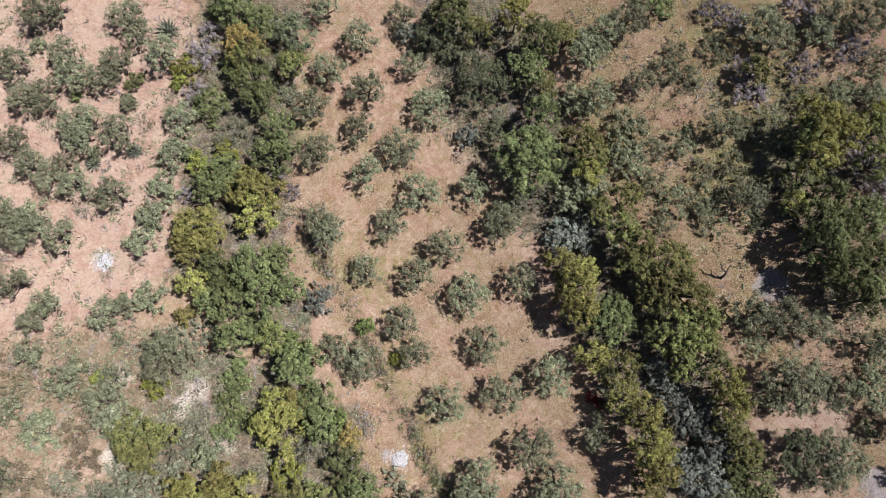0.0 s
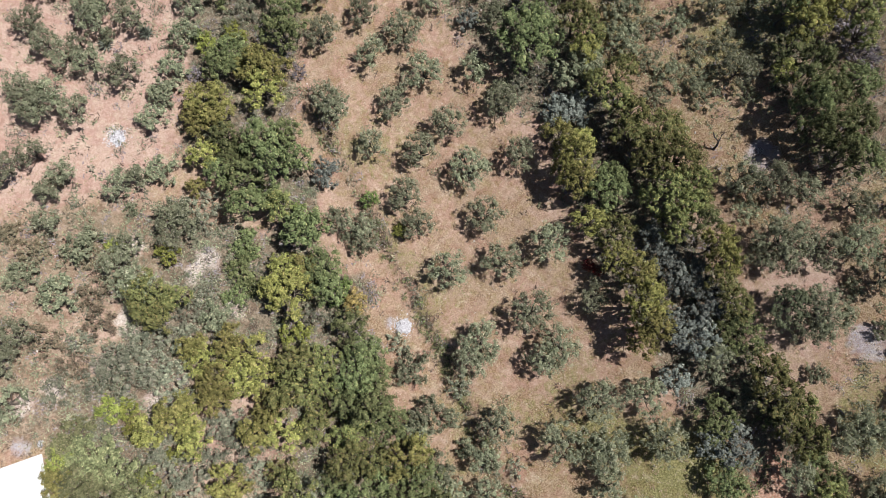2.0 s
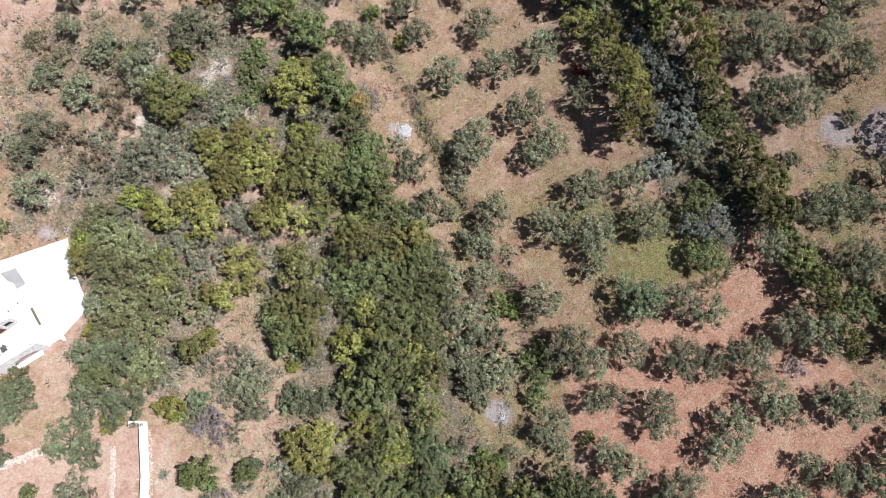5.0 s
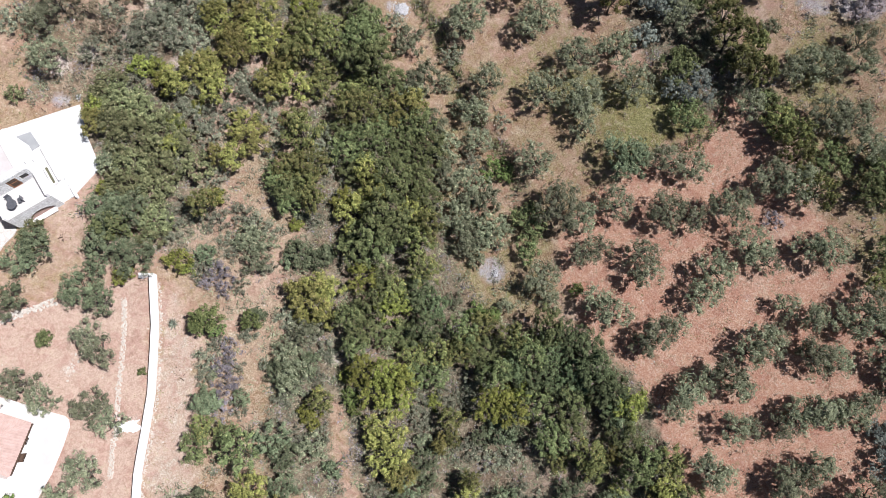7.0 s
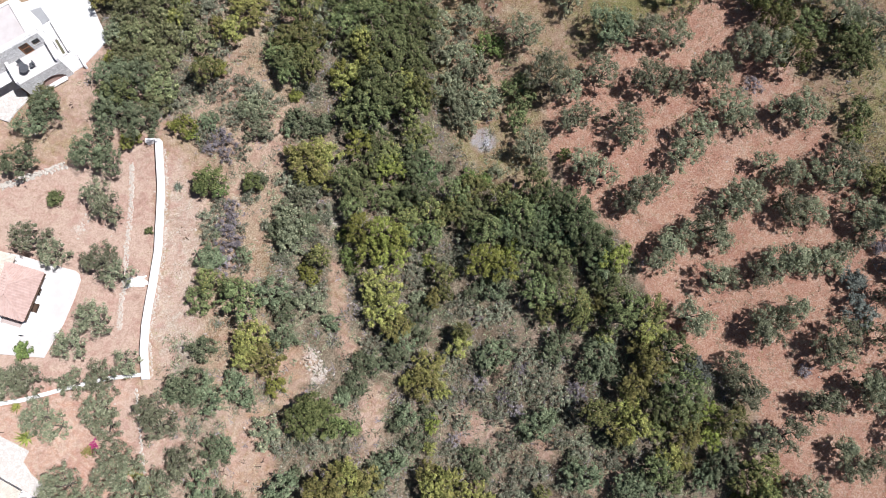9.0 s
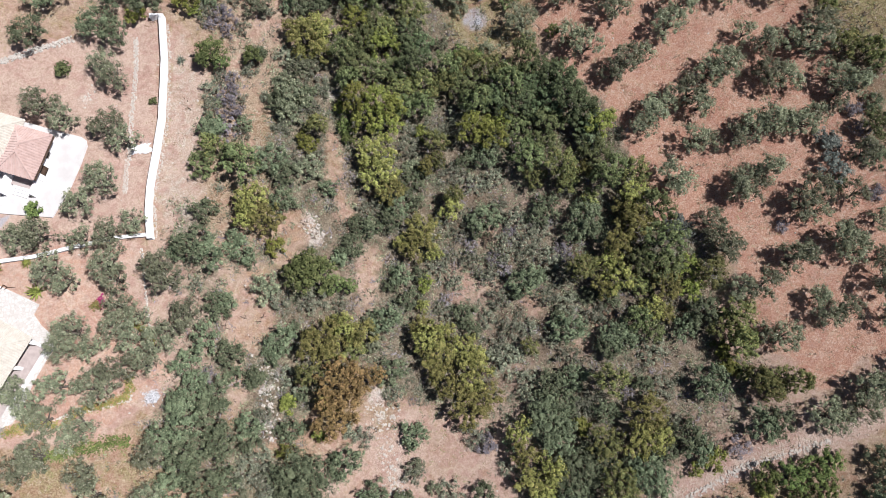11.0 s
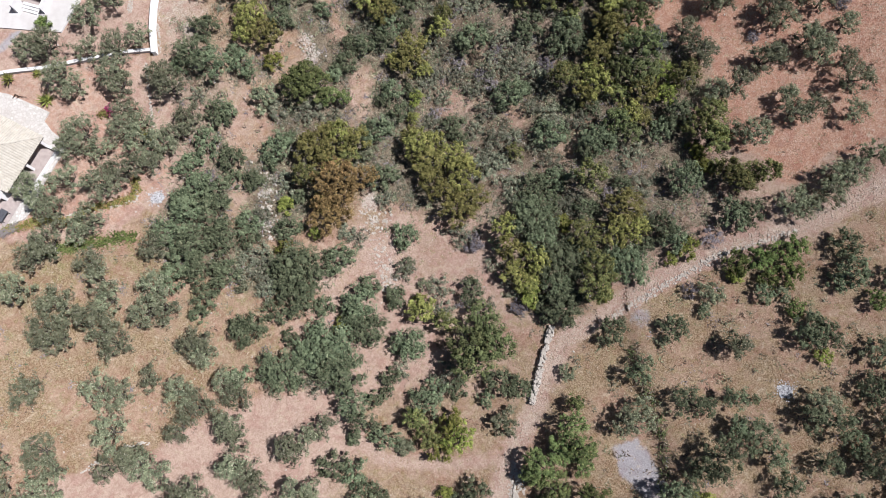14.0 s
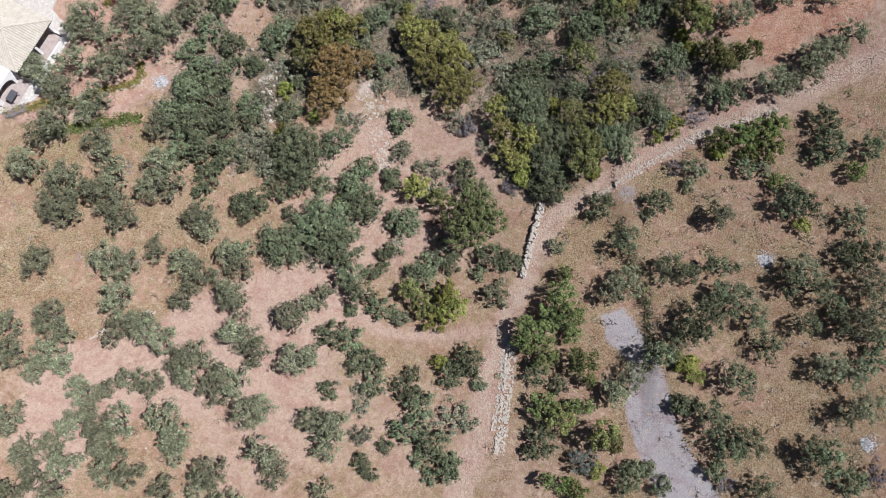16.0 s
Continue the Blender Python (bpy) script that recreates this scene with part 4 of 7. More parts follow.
grow("kermes_oak", "tree", "mixed", "olive-brown evergreen oak with a lumpy crown", "tree", "evergreen oaks", [
    (-14.9, -23.4, 2.4), (39.1, -24.1, 1.9), (-15, -25.9, 2), (40, -26.4, 1.9), (-14.3, -27.7, 1.5), (-26.4, -28, 1.8), (41.1, -28.2, 1.9), (-1.7, -30.6, 2.2), (-2.4, -32.2, 2), (-1.7, -35.4, 2.1), (-5, -37.7, 1.6), (46.5, -37.7, 1.4), (4.7, -41.9, 1.9), (48.1, -42.7, 1.8), (7.8, -43.3, 2), (50.4, -43.6, 1.2), (-3, -44.6, 2.1), (-0.5, -44.6, 2.1), (2.1, -44.6, 2), (-13.2, -49.8, 1.4), (1.1, -51.7, 1.4), (-25.3, -52.5, 1.9), (1.2, -53.7, 1.1), (15.5, -55.5, 1.8), (12.5, -56, 1.9), (24, -56.4, 1.8), (16.4, -57.3, 1.4), (3.1, -58.2, 1.1), (18.9, -59.1, 1.1), (17.6, -67.5, 1.5)])
grow("kermes_oak", "tree", "mixed", "olive-brown evergreen oak with a lumpy crown", "tree", "evergreen oaks", [
    (31.4, -68.4, 2), (24.1, -69.4, 1.4), (34.2, -73.1, 1.9), (32.7, -74.5, 1.9), (11.6, -76.1, 1.1), (-8.6, -76.2, 1.5), (34.1, -76.4, 1.6), (-13.4, -79.2, 1.5), (34.5, -79.3, 1.1), (35.5, -80.1, 1.5), (20, -80.1, 2), (38.3, -80.2, 1.9), (39.7, -80.5, 1.2), (37.2, -81.4, 1.4), (19.1, -86.9, 1.9), (20.7, -90.9, 2.1), (19.9, -93.4, 1.6), (3, -96.6, 1.4), (-0.8, -107.4, 1.2), (0.8, -109.3, 1.8), (16.1, -122.5, 1.8), (20.4, -124.3, 1.8), (21.7, -125.2, 1.2)])

# lentisk bushes, from north to south
grow("lentisk_bush", "bush", "dark", "dense dark green rounded evergreen bush", "bush", "evergreen bushes", [
    (-26.2, 47.5, 1.2), (23.9, 47.3, 2.1), (-34.8, 39.1, 1.2), (-25.9, 36.2, 2.2), (-28.5, 30.8, 0.9), (17.2, 28.8, 1.4), (46.4, 4.4, 1.4), (29.4, -2.9, 1.8), (30.9, -4, 2.4), (33.1, -12.3, 1.6), (27.7, -12.5, 2.6), (37.3, -16.4, 1.5), (38, -18, 1.8), (28.2, -18.4, 2.5), (43.2, -24, 2.4), (-18, -24.7, 2.1), (47.9, -26.2, 2.2), (48.3, -28.9, 1.7), (10.2, -29.5, 2), (10.1, -33, 1.5), (47.6, -34.8, 1.9), (-43.5, -43, 0.8), (-33, -46.5, 0.5), (10.9, -50.2, 1.9), (-26.5, -54.4, 1.8)])

# lentisk bushes, from north to south
grow("lentisk_bush", "bush", "deep", "dense dark grey-green rounded evergreen bush", "bush", "evergreen bushes", [
    (-13, -33, 1), (-26.5, -33.5, 1.4), (-17.3, -34, 1.1), (-20.7, -40.3, 0.8), (-22, -49.3, 1.1), (51.1, -49.3, 1.5), (-26.1, -49.7, 1.6), (-25.2, -50, 1), (8.1, -51.9, 1.8), (19.4, -52.1, 1.9), (-18.6, -53.7, 2.2), (4.5, -53.7, 1.6), (-1, -55.1, 1.4), (50.8, -55.7, 1.6), (-2.4, -56.5, 1.9), (-11.9, -57.1, 1.5), (46.7, -58.5, 1.2), (-1.4, -58.6, 1.5), (-17.1, -58.8, 1.8), (-3.8, -59.2, 1.8), (14.2, -59.6, 1.9), (19, -60.1, 1.6), (-26, -60.2, 1.9), (13.1, -60.7, 1.5), (-4.5, -60.9, 1.6), (-8.5, -61.5, 1.6), (-6.8, -61.8, 1.5), (5.9, -62.3, 1.2), (17, -62.8, 1.8), (19.6, -63.1, 1.5)])
grow("lentisk_bush", "bush", "deep", "dense dark grey-green rounded evergreen bush", "bush", "evergreen bushes", [
    (-22.6, -63.2, 1.4), (-29.2, -65.1, 1.6), (-10.4, -65.4, 1), (-20.8, -66, 1.1), (-1.1, -67.5, 1.5), (12.6, -68, 1.5), (-4.4, -68.7, 1.1), (10.4, -69.8, 1.1), (18.6, -70.3, 1.5), (-2.4, -70.4, 1.5), (21.1, -71.1, 1.1), (-24.2, -71.2, 2), (30.8, -72.8, 2.2), (15, -72.8, 1.4), (-15.5, -73.8, 1.2), (5, -73.9, 1.5), (-6.4, -73.9, 1.1), (28.8, -74.3, 1.8), (23, -74.5, 1.4), (-25.4, -74.8, 2), (20.2, -76.4, 1.6), (-17.9, -77.1, 1.6), (-27.3, -77.8, 2.1), (-4.4, -78.9, 2.1), (-22.2, -79.1, 1.5), (-19.7, -79.4, 1), (16.4, -79.7, 1.9), (13.8, -80.3, 2.1), (-26.1, -80.4, 2.2), (31, -80.5, 2.4)])
grow("lentisk_bush", "bush", "deep", "dense dark grey-green rounded evergreen bush", "bush", "evergreen bushes", [
    (24, -80.5, 1.4), (-24, -81, 2.2), (-14.6, -81.3, 1.1), (-27.8, -82.4, 2.1), (15.3, -82.7, 1.9), (19.7, -83.5, 1.8), (-24, -83.7, 2.5), (-27.1, -84.3, 2.5), (38, -85, 1.9), (36.1, -85.1, 2.2), (-29.5, -86.1, 2.1), (28.2, -86.1, 2.1), (-23.1, -86.7, 2.4), (-2.3, -87, 1.2), (9.1, -87.1, 1.2), (-26.3, -87.2, 2.6), (14.5, -87.2, 1.9), (29.4, -87.5, 1.9), (18, -87.9, 1.6), (26, -88.2, 1.6), (-10.9, -88.5, 1.1), (48, -88.9, 2.1), (19.8, -88.9, 1.6), (22.3, -89, 1.5), (-27.6, -89.3, 2.1), (-25, -90.5, 2.5), (-22.4, -90.6, 1.9), (-28.6, -91.3, 1.9), (48.3, -91.9, 2.2), (-6, -92, 1.5)])
grow("lentisk_bush", "bush", "deep", "dense dark grey-green rounded evergreen bush", "bush", "evergreen bushes", [
    (52.8, -92.5, 1.9), (46.9, -93.1, 1.6), (-3.1, -93.3, 1), (-24.7, -93.4, 2), (38.9, -94.1, 1.6), (14.3, -94.5, 1.4), (-16.7, -95.1, 1.9), (-25.6, -95.3, 1.5), (32.3, -95.9, 1.1), (15.1, -96, 1.4), (-21, -96.9, 1.4), (22, -97.8, 2), (28.6, -97.8, 2), (-15.1, -98.1, 1.2), (43.1, -98.4, 2.5), (44.9, -98.8, 2), (-2.2, -99.4, 1.2), (-20.8, -102.7, 1.6), (-3.5, -102.7, 1.6), (4.2, -104.1, 1.6), (1.6, -104.2, 1.8), (-4.1, -104.3, 1.2), (49, -104.9, 2), (51.4, -105, 2), (-5.4, -105.2, 1.6), (7.5, -105.3, 1.4), (0.2, -105.7, 2.1), (-4.3, -109.4, 1.9), (-7.9, -109.6, 0.6), (47.3, -110.6, 1.6)])
grow("lentisk_bush", "bush", "deep", "dense dark grey-green rounded evergreen bush", "bush", "evergreen bushes", [
    (-9.9, -112.4, 2.1), (-7.8, -113.2, 1.8), (51.3, -114.4, 1.5), (-6.6, -115.8, 2), (-4.9, -115.9, 1.5), (6.2, -115.9, 2.2), (50.2, -116.9, 1.9), (4.2, -117.3, 2), (13.9, -117.4, 1.8), (-5.1, -118.4, 1.8), (7.3, -118.7, 1.2), (16.4, -118.9, 1.6), (-10.3, -119, 1.6), (-1.3, -119.1, 2), (0.2, -121.2, 2.2), (30, -121.4, 1), (-1.3, -123.7, 2), (14.3, -125, 2.1), (1.8, -125.1, 2.2), (-3.8, -125.5, 1.1), (12.9, -126.4, 1.4), (0.1, -126.9, 1.6), (-6.5, -127.3, 1.6), (3.9, -127.6, 1.6), (3.2, -128.1, 1.9), (32.9, -128.3, 1.4), (-5.5, -128.7, 1.2), (1.3, -129, 1.4), (23.4, -129.4, 1.9), (47.2, -129.6, 1.8)])
grow("lentisk_bush", "bush", "deep", "dense dark grey-green rounded evergreen bush", "bush", "evergreen bushes", [
    (27.1, -130.1, 1.5)])

# wild olives, from north to south
grow("wild_olive", "bush", "shrub", "dense olive-green wild olive shrub", "shrub", "wild olive shrubs", [
    (-38.1, -13.9, 2.2), (-49.5, -14.5, 1.2), (-39.7, -15.2, 1.5), (-36.7, -15.9, 2.6), (-34.2, -17, 2.6), (-37, -18.5, 2.6), (-31.8, -19.2, 2.6), (-29.7, -20.5, 1.6), (-35.1, -20.6, 2.9), (-34.9, -23.5, 2.6), (-32.1, -23.5, 2.6), (-28.1, -23.5, 2.1), (-35.7, -26.2, 2.6), (-32.5, -26.3, 2.6), (-32.3, -29.8, 2.4), (-32.5, -31.5, 1.8), (-44.9, -31.8, 2.1)])

# evergreen oaks, from north to south
grow("evergreen_oak", "tree", "dark", "dark green evergreen tree with a lumpy crown", "tree", "evergreen trees of the thicket", [
    (-24.6, 47.6, 1.8), (-23.3, 46.9, 2.2), (-20.8, 45.6, 2.5), (-21.1, 38.3, 2.5), (-19.8, 36.4, 1.6), (-17.8, 32.2, 2.4), (-18.3, 29.6, 2.1), (-24, 27.8, 2.5), (-25.1, 26.3, 2), (-17.6, 18.8, 1.6), (-24.1, 18, 1.5), (-20.1, 17.4, 2.4), (-23.1, 16.4, 2.5), (-16.3, 15.6, 1.6), (-18.7, 14.8, 2.1), (-24.9, 14.1, 1.6), (-21.8, 13.3, 2.1), (-19.2, 11.5, 2), (-21.7, 10.3, 1.8), (-14.7, 8.2, 1.9), (-15, 7.5, 2.4), (-13.1, 3.7, 2.4), (-12.6, 1.4, 1.8), (-10.2, -2.7, 2.4), (-8.6, -5.2, 2.6), (-7.5, -7.4, 1.8), (-9.2, -8, 2.4), (-7.2, -9.6, 1.9), (-9.8, -10.5, 2.2), (-8, -11.1, 2.1)])
grow("evergreen_oak", "tree", "dark", "dark green evergreen tree with a lumpy crown", "tree", "evergreen trees of the thicket", [
    (-6.1, -12.6, 2.6), (-6.1, -17.8, 2.4), (-2.4, -18.1, 1.9), (-11.5, -18.7, 1.9), (-7.8, -20.5, 2.1), (-4.2, -20.6, 2.6), (-10.2, -21.1, 2.4), (-1.2, -21.1, 2.1), (-10.2, -23.6, 2.2), (-5.4, -24.8, 2.4), (-2.9, -24.8, 2.6), (-17, -26.3, 1.8), (-1.5, -27, 2), (-17.3, -27.8, 1.5), (46.2, -28.2, 2), (-6, -28.8, 2.4), (-36.2, -30.9, 2.1), (-7.7, -31, 2.4), (-4.8, -31, 2.4), (-9.8, -32.8, 1.8), (-6.9, -32.8, 2.2), (-6.3, -36.1, 2.1), (-7.5, -39.3, 2), (-10.2, -40.7, 1.5), (-8.8, -41.9, 2.1), (11.6, -42.1, 1.9), (-6.2, -42.5, 2.1), (-4, -42.5, 1.6), (2.7, -42.6, 1.9), (-9.4, -44, 1.6)])
grow("evergreen_oak", "tree", "dark", "dark green evergreen tree with a lumpy crown", "tree", "evergreen trees of the thicket", [
    (4.6, -44.6, 2), (9.4, -44.7, 1.8), (51.6, -45.1, 1.4), (-2.9, -47, 1.5), (-0.5, -47.1, 1.5), (6, -47.1, 1.8), (14.5, -49.9, 2), (13.9, -52.3, 2.1), (50.6, -52.4, 1.5), (-23, -53.3, 1.2), (11.9, -53.9, 2.1), (19.7, -54.1, 2.4), (-21.6, -54.9, 2.2), (21.6, -56, 2.1), (20.2, -57.4, 1.8), (25.8, -60.9, 2), (26.2, -64.9, 2.1), (24.2, -66.8, 1.6), (26.8, -67.6, 1.8), (23.3, -73.3, 1.5), (25.1, -74.7, 1.4), (7.2, -96.9, 2.9), (8.8, -99.1, 2.5), (5.4, -99.4, 2.8), (6.1, -101.2, 2.1)])

# grey scrubs, from north to south
grow("grey_scrub", "scrub", "grey", "low sprawling grey-green scrub bush", "scrub", "grey scrub bushes", [
    (-17.7, 37.8, 1.4), (-23.2, 33.8, 1.6), (10.5, 26.1, 1.5), (8.3, 25.3, 1.6), (-25.9, 11.4, 1.8), (-28.4, 10.7, 1.6), (-27, 8.8, 1.4), (-26.5, 0.2, 2), (-14.6, -1.2, 1.6), (-28.3, -1.9, 1.8), (-28.2, -3.8, 1.9), (-5.3, -4.1, 1.4), (-39.1, -4.3, 1.8), (-30.6, -4.3, 2.4), (-33, -4.5, 2.2), (-49.9, -5.7, 1.8), (-35, -6.4, 1.9), (-33.5, -7, 2.9), (-30.4, -7, 2.6), (-37, -8.3, 2.4), (1.5, -8.6, 1.4), (-28.5, -8.9, 2.6), (-40.6, -9, 2.5), (-22.9, -12.4, 2.2), (-36.1, -13.2, 2.1), (-24, -13.2, 2.1), (-21.6, -14.5, 2.6), (-30, -15, 2.1), (-25.7, -17, 2.6), (7.5, -17.4, 1.1)])
grow("grey_scrub", "scrub", "grey", "low sprawling grey-green scrub bush", "scrub", "grey scrub bushes", [
    (-28.6, -17.4, 2.6), (-19.6, -17.4, 1.9), (-13.5, -19.2, 2.2), (-26.7, -19.8, 2.2), (-19.5, -21, 1.5), (-14, -22.2, 2.2), (3.8, -22.3, 1.6), (-30.1, -22.3, 2), (-25.9, -24.6, 1.9), (-19, -25.9, 1), (-29.8, -28.6, 2.2), (-23, -28.6, 1.5), (-28.3, -28.7, 1.4), (-14.9, -29, 1.1), (-25.6, -29.3, 1.5), (-21.2, -29.9, 1.5), (-30.7, -30.4, 2), (-19.6, -30.6, 1.2), (-24.5, -31.8, 1.1), (-23.5, -33.2, 1.2), (-19.8, -34.8, 1), (-27.3, -35, 1.4), (-22.7, -37, 1.1), (-17.3, -40.5, 1.4), (-16.6, -41.7, 1.2), (-14, -42.3, 1.6), (-21.5, -42.5, 0.9), (-25, -43.2, 1.1), (-12.6, -44.3, 1), (-25.9, -45.2, 1.5)])
grow("grey_scrub", "scrub", "grey", "low sprawling grey-green scrub bush", "scrub", "grey scrub bushes", [
    (-19.4, -45.8, 1), (-23, -45.9, 1.2), (-13.9, -47.1, 1.1), (-26.1, -47.2, 1.2), (4, -47.6, 1.9), (-17.7, -49.1, 1), (47.2, -49.3, 1.2), (0.1, -49.4, 1.4), (-2.5, -50, 1.5), (2.7, -50.2, 1.8), (-22.5, -50.5, 1.2), (-2.4, -52.3, 1.4), (-13.4, -53.1, 1.4), (-16.1, -53.4, 1.2), (3.1, -54.9, 1.4), (7.9, -55.6, 1.4), (5.2, -56.4, 1.5), (16, -57.7, 1.5), (-6.4, -59, 1.2), (8.5, -59.2, 1.2), (-7.9, -59.9, 1.2), (10.5, -60.9, 1.4), (1.7, -60.9, 1.4), (3.7, -62.3, 1.2), (13.2, -62.4, 1.5), (11.8, -63.7, 1.8), (9.1, -64.3, 1.8), (2, -65.4, 1.1), (5, -65.6, 1.2), (11.7, -65.8, 1.4)])
grow("grey_scrub", "scrub", "grey", "low sprawling grey-green scrub bush", "scrub", "grey scrub bushes", [
    (14.4, -65.9, 1.6), (0.9, -66.8, 1.4), (7, -67.6, 1.4), (15, -68, 1.5), (3, -68.2, 1.2), (-27.1, -68.6, 1.1), (-13.1, -70.3, 1.6), (-17.6, -70.4, 1), (8.3, -70.4, 1.4), (13.6, -70.6, 1.2), (-14.5, -70.7, 1.2), (-10.5, -71, 1.1), (16.1, -71.4, 1.6), (1.6, -71.6, 1.1), (-3.8, -71.6, 1), (19.9, -72.2, 1.2), (6.9, -72.7, 1.2), (19, -72.8, 1), (2.9, -73.1, 1.1), (9.5, -73.8, 1.6), (11.5, -73.9, 1.2), (14.2, -75.3, 1.2), (8.2, -76.4, 1.5), (10.1, -76.8, 1.2), (25.4, -76.9, 1.6), (15.9, -77.3, 1.4), (8.4, -77.9, 2), (-15.7, -79.5, 1.6), (11.3, -80.4, 1.5), (26, -80.9, 1.6)])
grow("grey_scrub", "scrub", "grey", "low sprawling grey-green scrub bush", "scrub", "grey scrub bushes", [
    (-4.2, -81.6, 1.2), (18.3, -82.3, 1.8), (11.9, -82.4, 1.8), (-18.8, -83.5, 0.9), (17, -83.6, 1.5), (26.7, -84.9, 1.4), (-8.8, -85.5, 1), (5.2, -85.9, 1.6), (-7.5, -86.1, 1.2), (13, -86.4, 1.4), (-19.3, -88.2, 1.9), (8.7, -89.6, 1.2), (-20.5, -90, 1.6), (-1.9, -90.1, 1.6), (-18.3, -90.7, 1.9), (10, -90.9, 1.2), (2.4, -92.1, 1.6), (-17.6, -92.6, 1.5), (11.2, -92.9, 1.2), (1.7, -94.7, 1.8), (7.6, -94.7, 1.5), (3, -95, 1.2), (-2.5, -101.9, 1.1), (-17.4, -102.5, 1.4), (-12, -102.6, 2.1), (2.9, -102.9, 2.1), (-6.6, -119.1, 1.2), (-6.6, -121.1, 1.1), (4, -122.4, 2), (6, -123.1, 1.2)])
grow("grey_scrub", "scrub", "grey", "low sprawling grey-green scrub bush", "scrub", "grey scrub bushes", [
    (-6.6, -124.2, 1)])

# yellow green trees, from north to south
grow("yellow_green_tree", "tree", "gold", "olive-yellow tree in flower with a lumpy crown", "tree", "yellow-green trees", [
    (-21.2, 26.4, 2.5), (-19.4, 25.8, 2.4), (-20.2, 23.6, 2.4), (-26.4, 21.9, 2.6), (-24.9, 20.6, 1.6), (-27.7, 20.5, 1.5), (-26.4, 19.9, 2.1), (-26.5, 16, 1.9), (-27.5, 12.7, 1.2), (-15.6, 3.6, 1.8), (-17.2, 2.9, 2.5), (-18.3, 1.3, 1.8), (-16.5, 0.7, 2.4), (-22.7, -4.2, 2.2), (-26.5, -4.8, 1.6), (-20.9, -5.4, 2.2), (-25.4, -6.1, 2.6), (-19.6, -7.9, 2), (-21.4, -7.9, 2.1), (-23.8, -8.5, 2.6), (-24, -10.5, 2), (-27.2, -11, 1.8), (-18.2, -11.2, 2.1), (-28.5, -11.9, 2.1), (-26.5, -12.8, 2.2), (-30.5, -13.4, 1.8), (-17, -13.5, 2), (-19.4, -13.5, 1.8), (-25.8, -14.7, 1.8), (-2.9, -15.1, 1.6)])
grow("yellow_green_tree", "tree", "gold", "olive-yellow tree in flower with a lumpy crown", "tree", "yellow-green trees", [
    (-4.2, -16.4, 2.2), (-39.4, -18.5, 1.6), (-22.7, -18.5, 2), (-21.6, -20.1, 2), (-30.8, -20.8, 1.8), (-25.5, -22, 1.8), (-23.7, -22.4, 1.6), (-8.5, -23.5, 2.1), (-7.1, -25.8, 1.8), (-9.1, -27.2, 1.5), (-10.1, -28.8, 2), (-3, -28.8, 2.2), (-13.8, -37.1, 1.9), (-16.4, -37.5, 1.8), (-12.5, -37.7, 1.6), (-14.7, -38.8, 2.1), (-15.3, -40.2, 1.6), (-12.8, -40.6, 1.4), (-13.6, -48.8, 1.1), (-6.1, -53, 2.6), (-7.6, -54.3, 1.2), (0, -54.4, 1.2), (18.4, -55.7, 1.5), (-5.6, -55.8, 2.4), (-4.4, -57.6, 1.6), (23.7, -59.1, 1.6), (-20.5, -59.2, 2.6), (2.7, -59.7, 1.5), (23, -60.7, 1.5), (-18.8, -61.2, 2.1)])
grow("yellow_green_tree", "tree", "gold", "olive-yellow tree in flower with a lumpy crown", "tree", "yellow-green trees", [
    (-21.5, -61.4, 1.6), (-0.7, -62.4, 2.1), (23.5, -62.5, 1.8), (-3.2, -63.8, 1.1), (-1.4, -64.2, 1.9), (21.8, -64.7, 1.6), (0.6, -64.9, 1.5), (20.8, -66.7, 1.6), (21.3, -68.7, 1.9), (26.9, -69.5, 1.9), (20, -69.7, 1.5), (-0.7, -71.2, 1.2), (25.2, -72.1, 1.9), (26.7, -72.8, 1.6), (-10.2, -73.1, 1.2), (-1, -73.7, 1.2), (-9.5, -73.9, 1.9), (1.9, -74.2, 1.8), (-7.6, -74.5, 1.6), (-11.4, -74.9, 2.1), (-0.1, -75.2, 2.1), (-12.7, -76, 1.8), (4.1, -76.4, 2), (-11.1, -76.8, 1.4), (0.9, -77, 1.8), (5.8, -77.1, 1.6), (5.2, -79, 2.6), (1.3, -79, 1.6), (2.6, -80.8, 2), (6.2, -81.8, 2.5)])
grow("yellow_green_tree", "tree", "gold", "olive-yellow tree in flower with a lumpy crown", "tree", "yellow-green trees", [
    (4.2, -83.5, 1.9), (23.9, -83.7, 2.6), (9.9, -85.5, 2), (25, -86.3, 1.6), (22.8, -86.5, 2), (10.6, -88, 1.9), (13.4, -89.5, 2.2), (11.5, -91, 1.6), (12.6, -92.3, 1.4), (0.1, -95, 1.5)])

# yellow green trees, from north to south
grow("yellow_green_tree", "tree", "yellow", "yellow-green tree in flower with a lumpy crown", "tree", "yellow-green trees", [
    (-8.8, -36.1, 1.9), (-5.5, -39.4, 2), (-8.7, -46.5, 2), (-6.2, -47, 2.1), (-4.2, -47.7, 1.8), (9.1, -48.5, 1.2), (-7.4, -49, 2.1), (-4.9, -49.6, 2.2), (7.2, -49.6, 1.8), (5.2, -50.2, 2.1), (20.3, -50.3, 1.6), (7.8, -51.1, 2.1), (29.3, -67.7, 1.9), (29.6, -70.3, 1.8), (-12.4, -85.7, 0.9), (3.5, -108, 1.4), (4.2, -109.5, 2.1), (2.2, -110.8, 2)])

# prickly pears, from north to south
grow("prickly_pear", "scrub", "pale", "pale prickly pear clump on a stony bank", "cactus", "prickly pears", [
    (-17.7, 38.3, 1.3)])

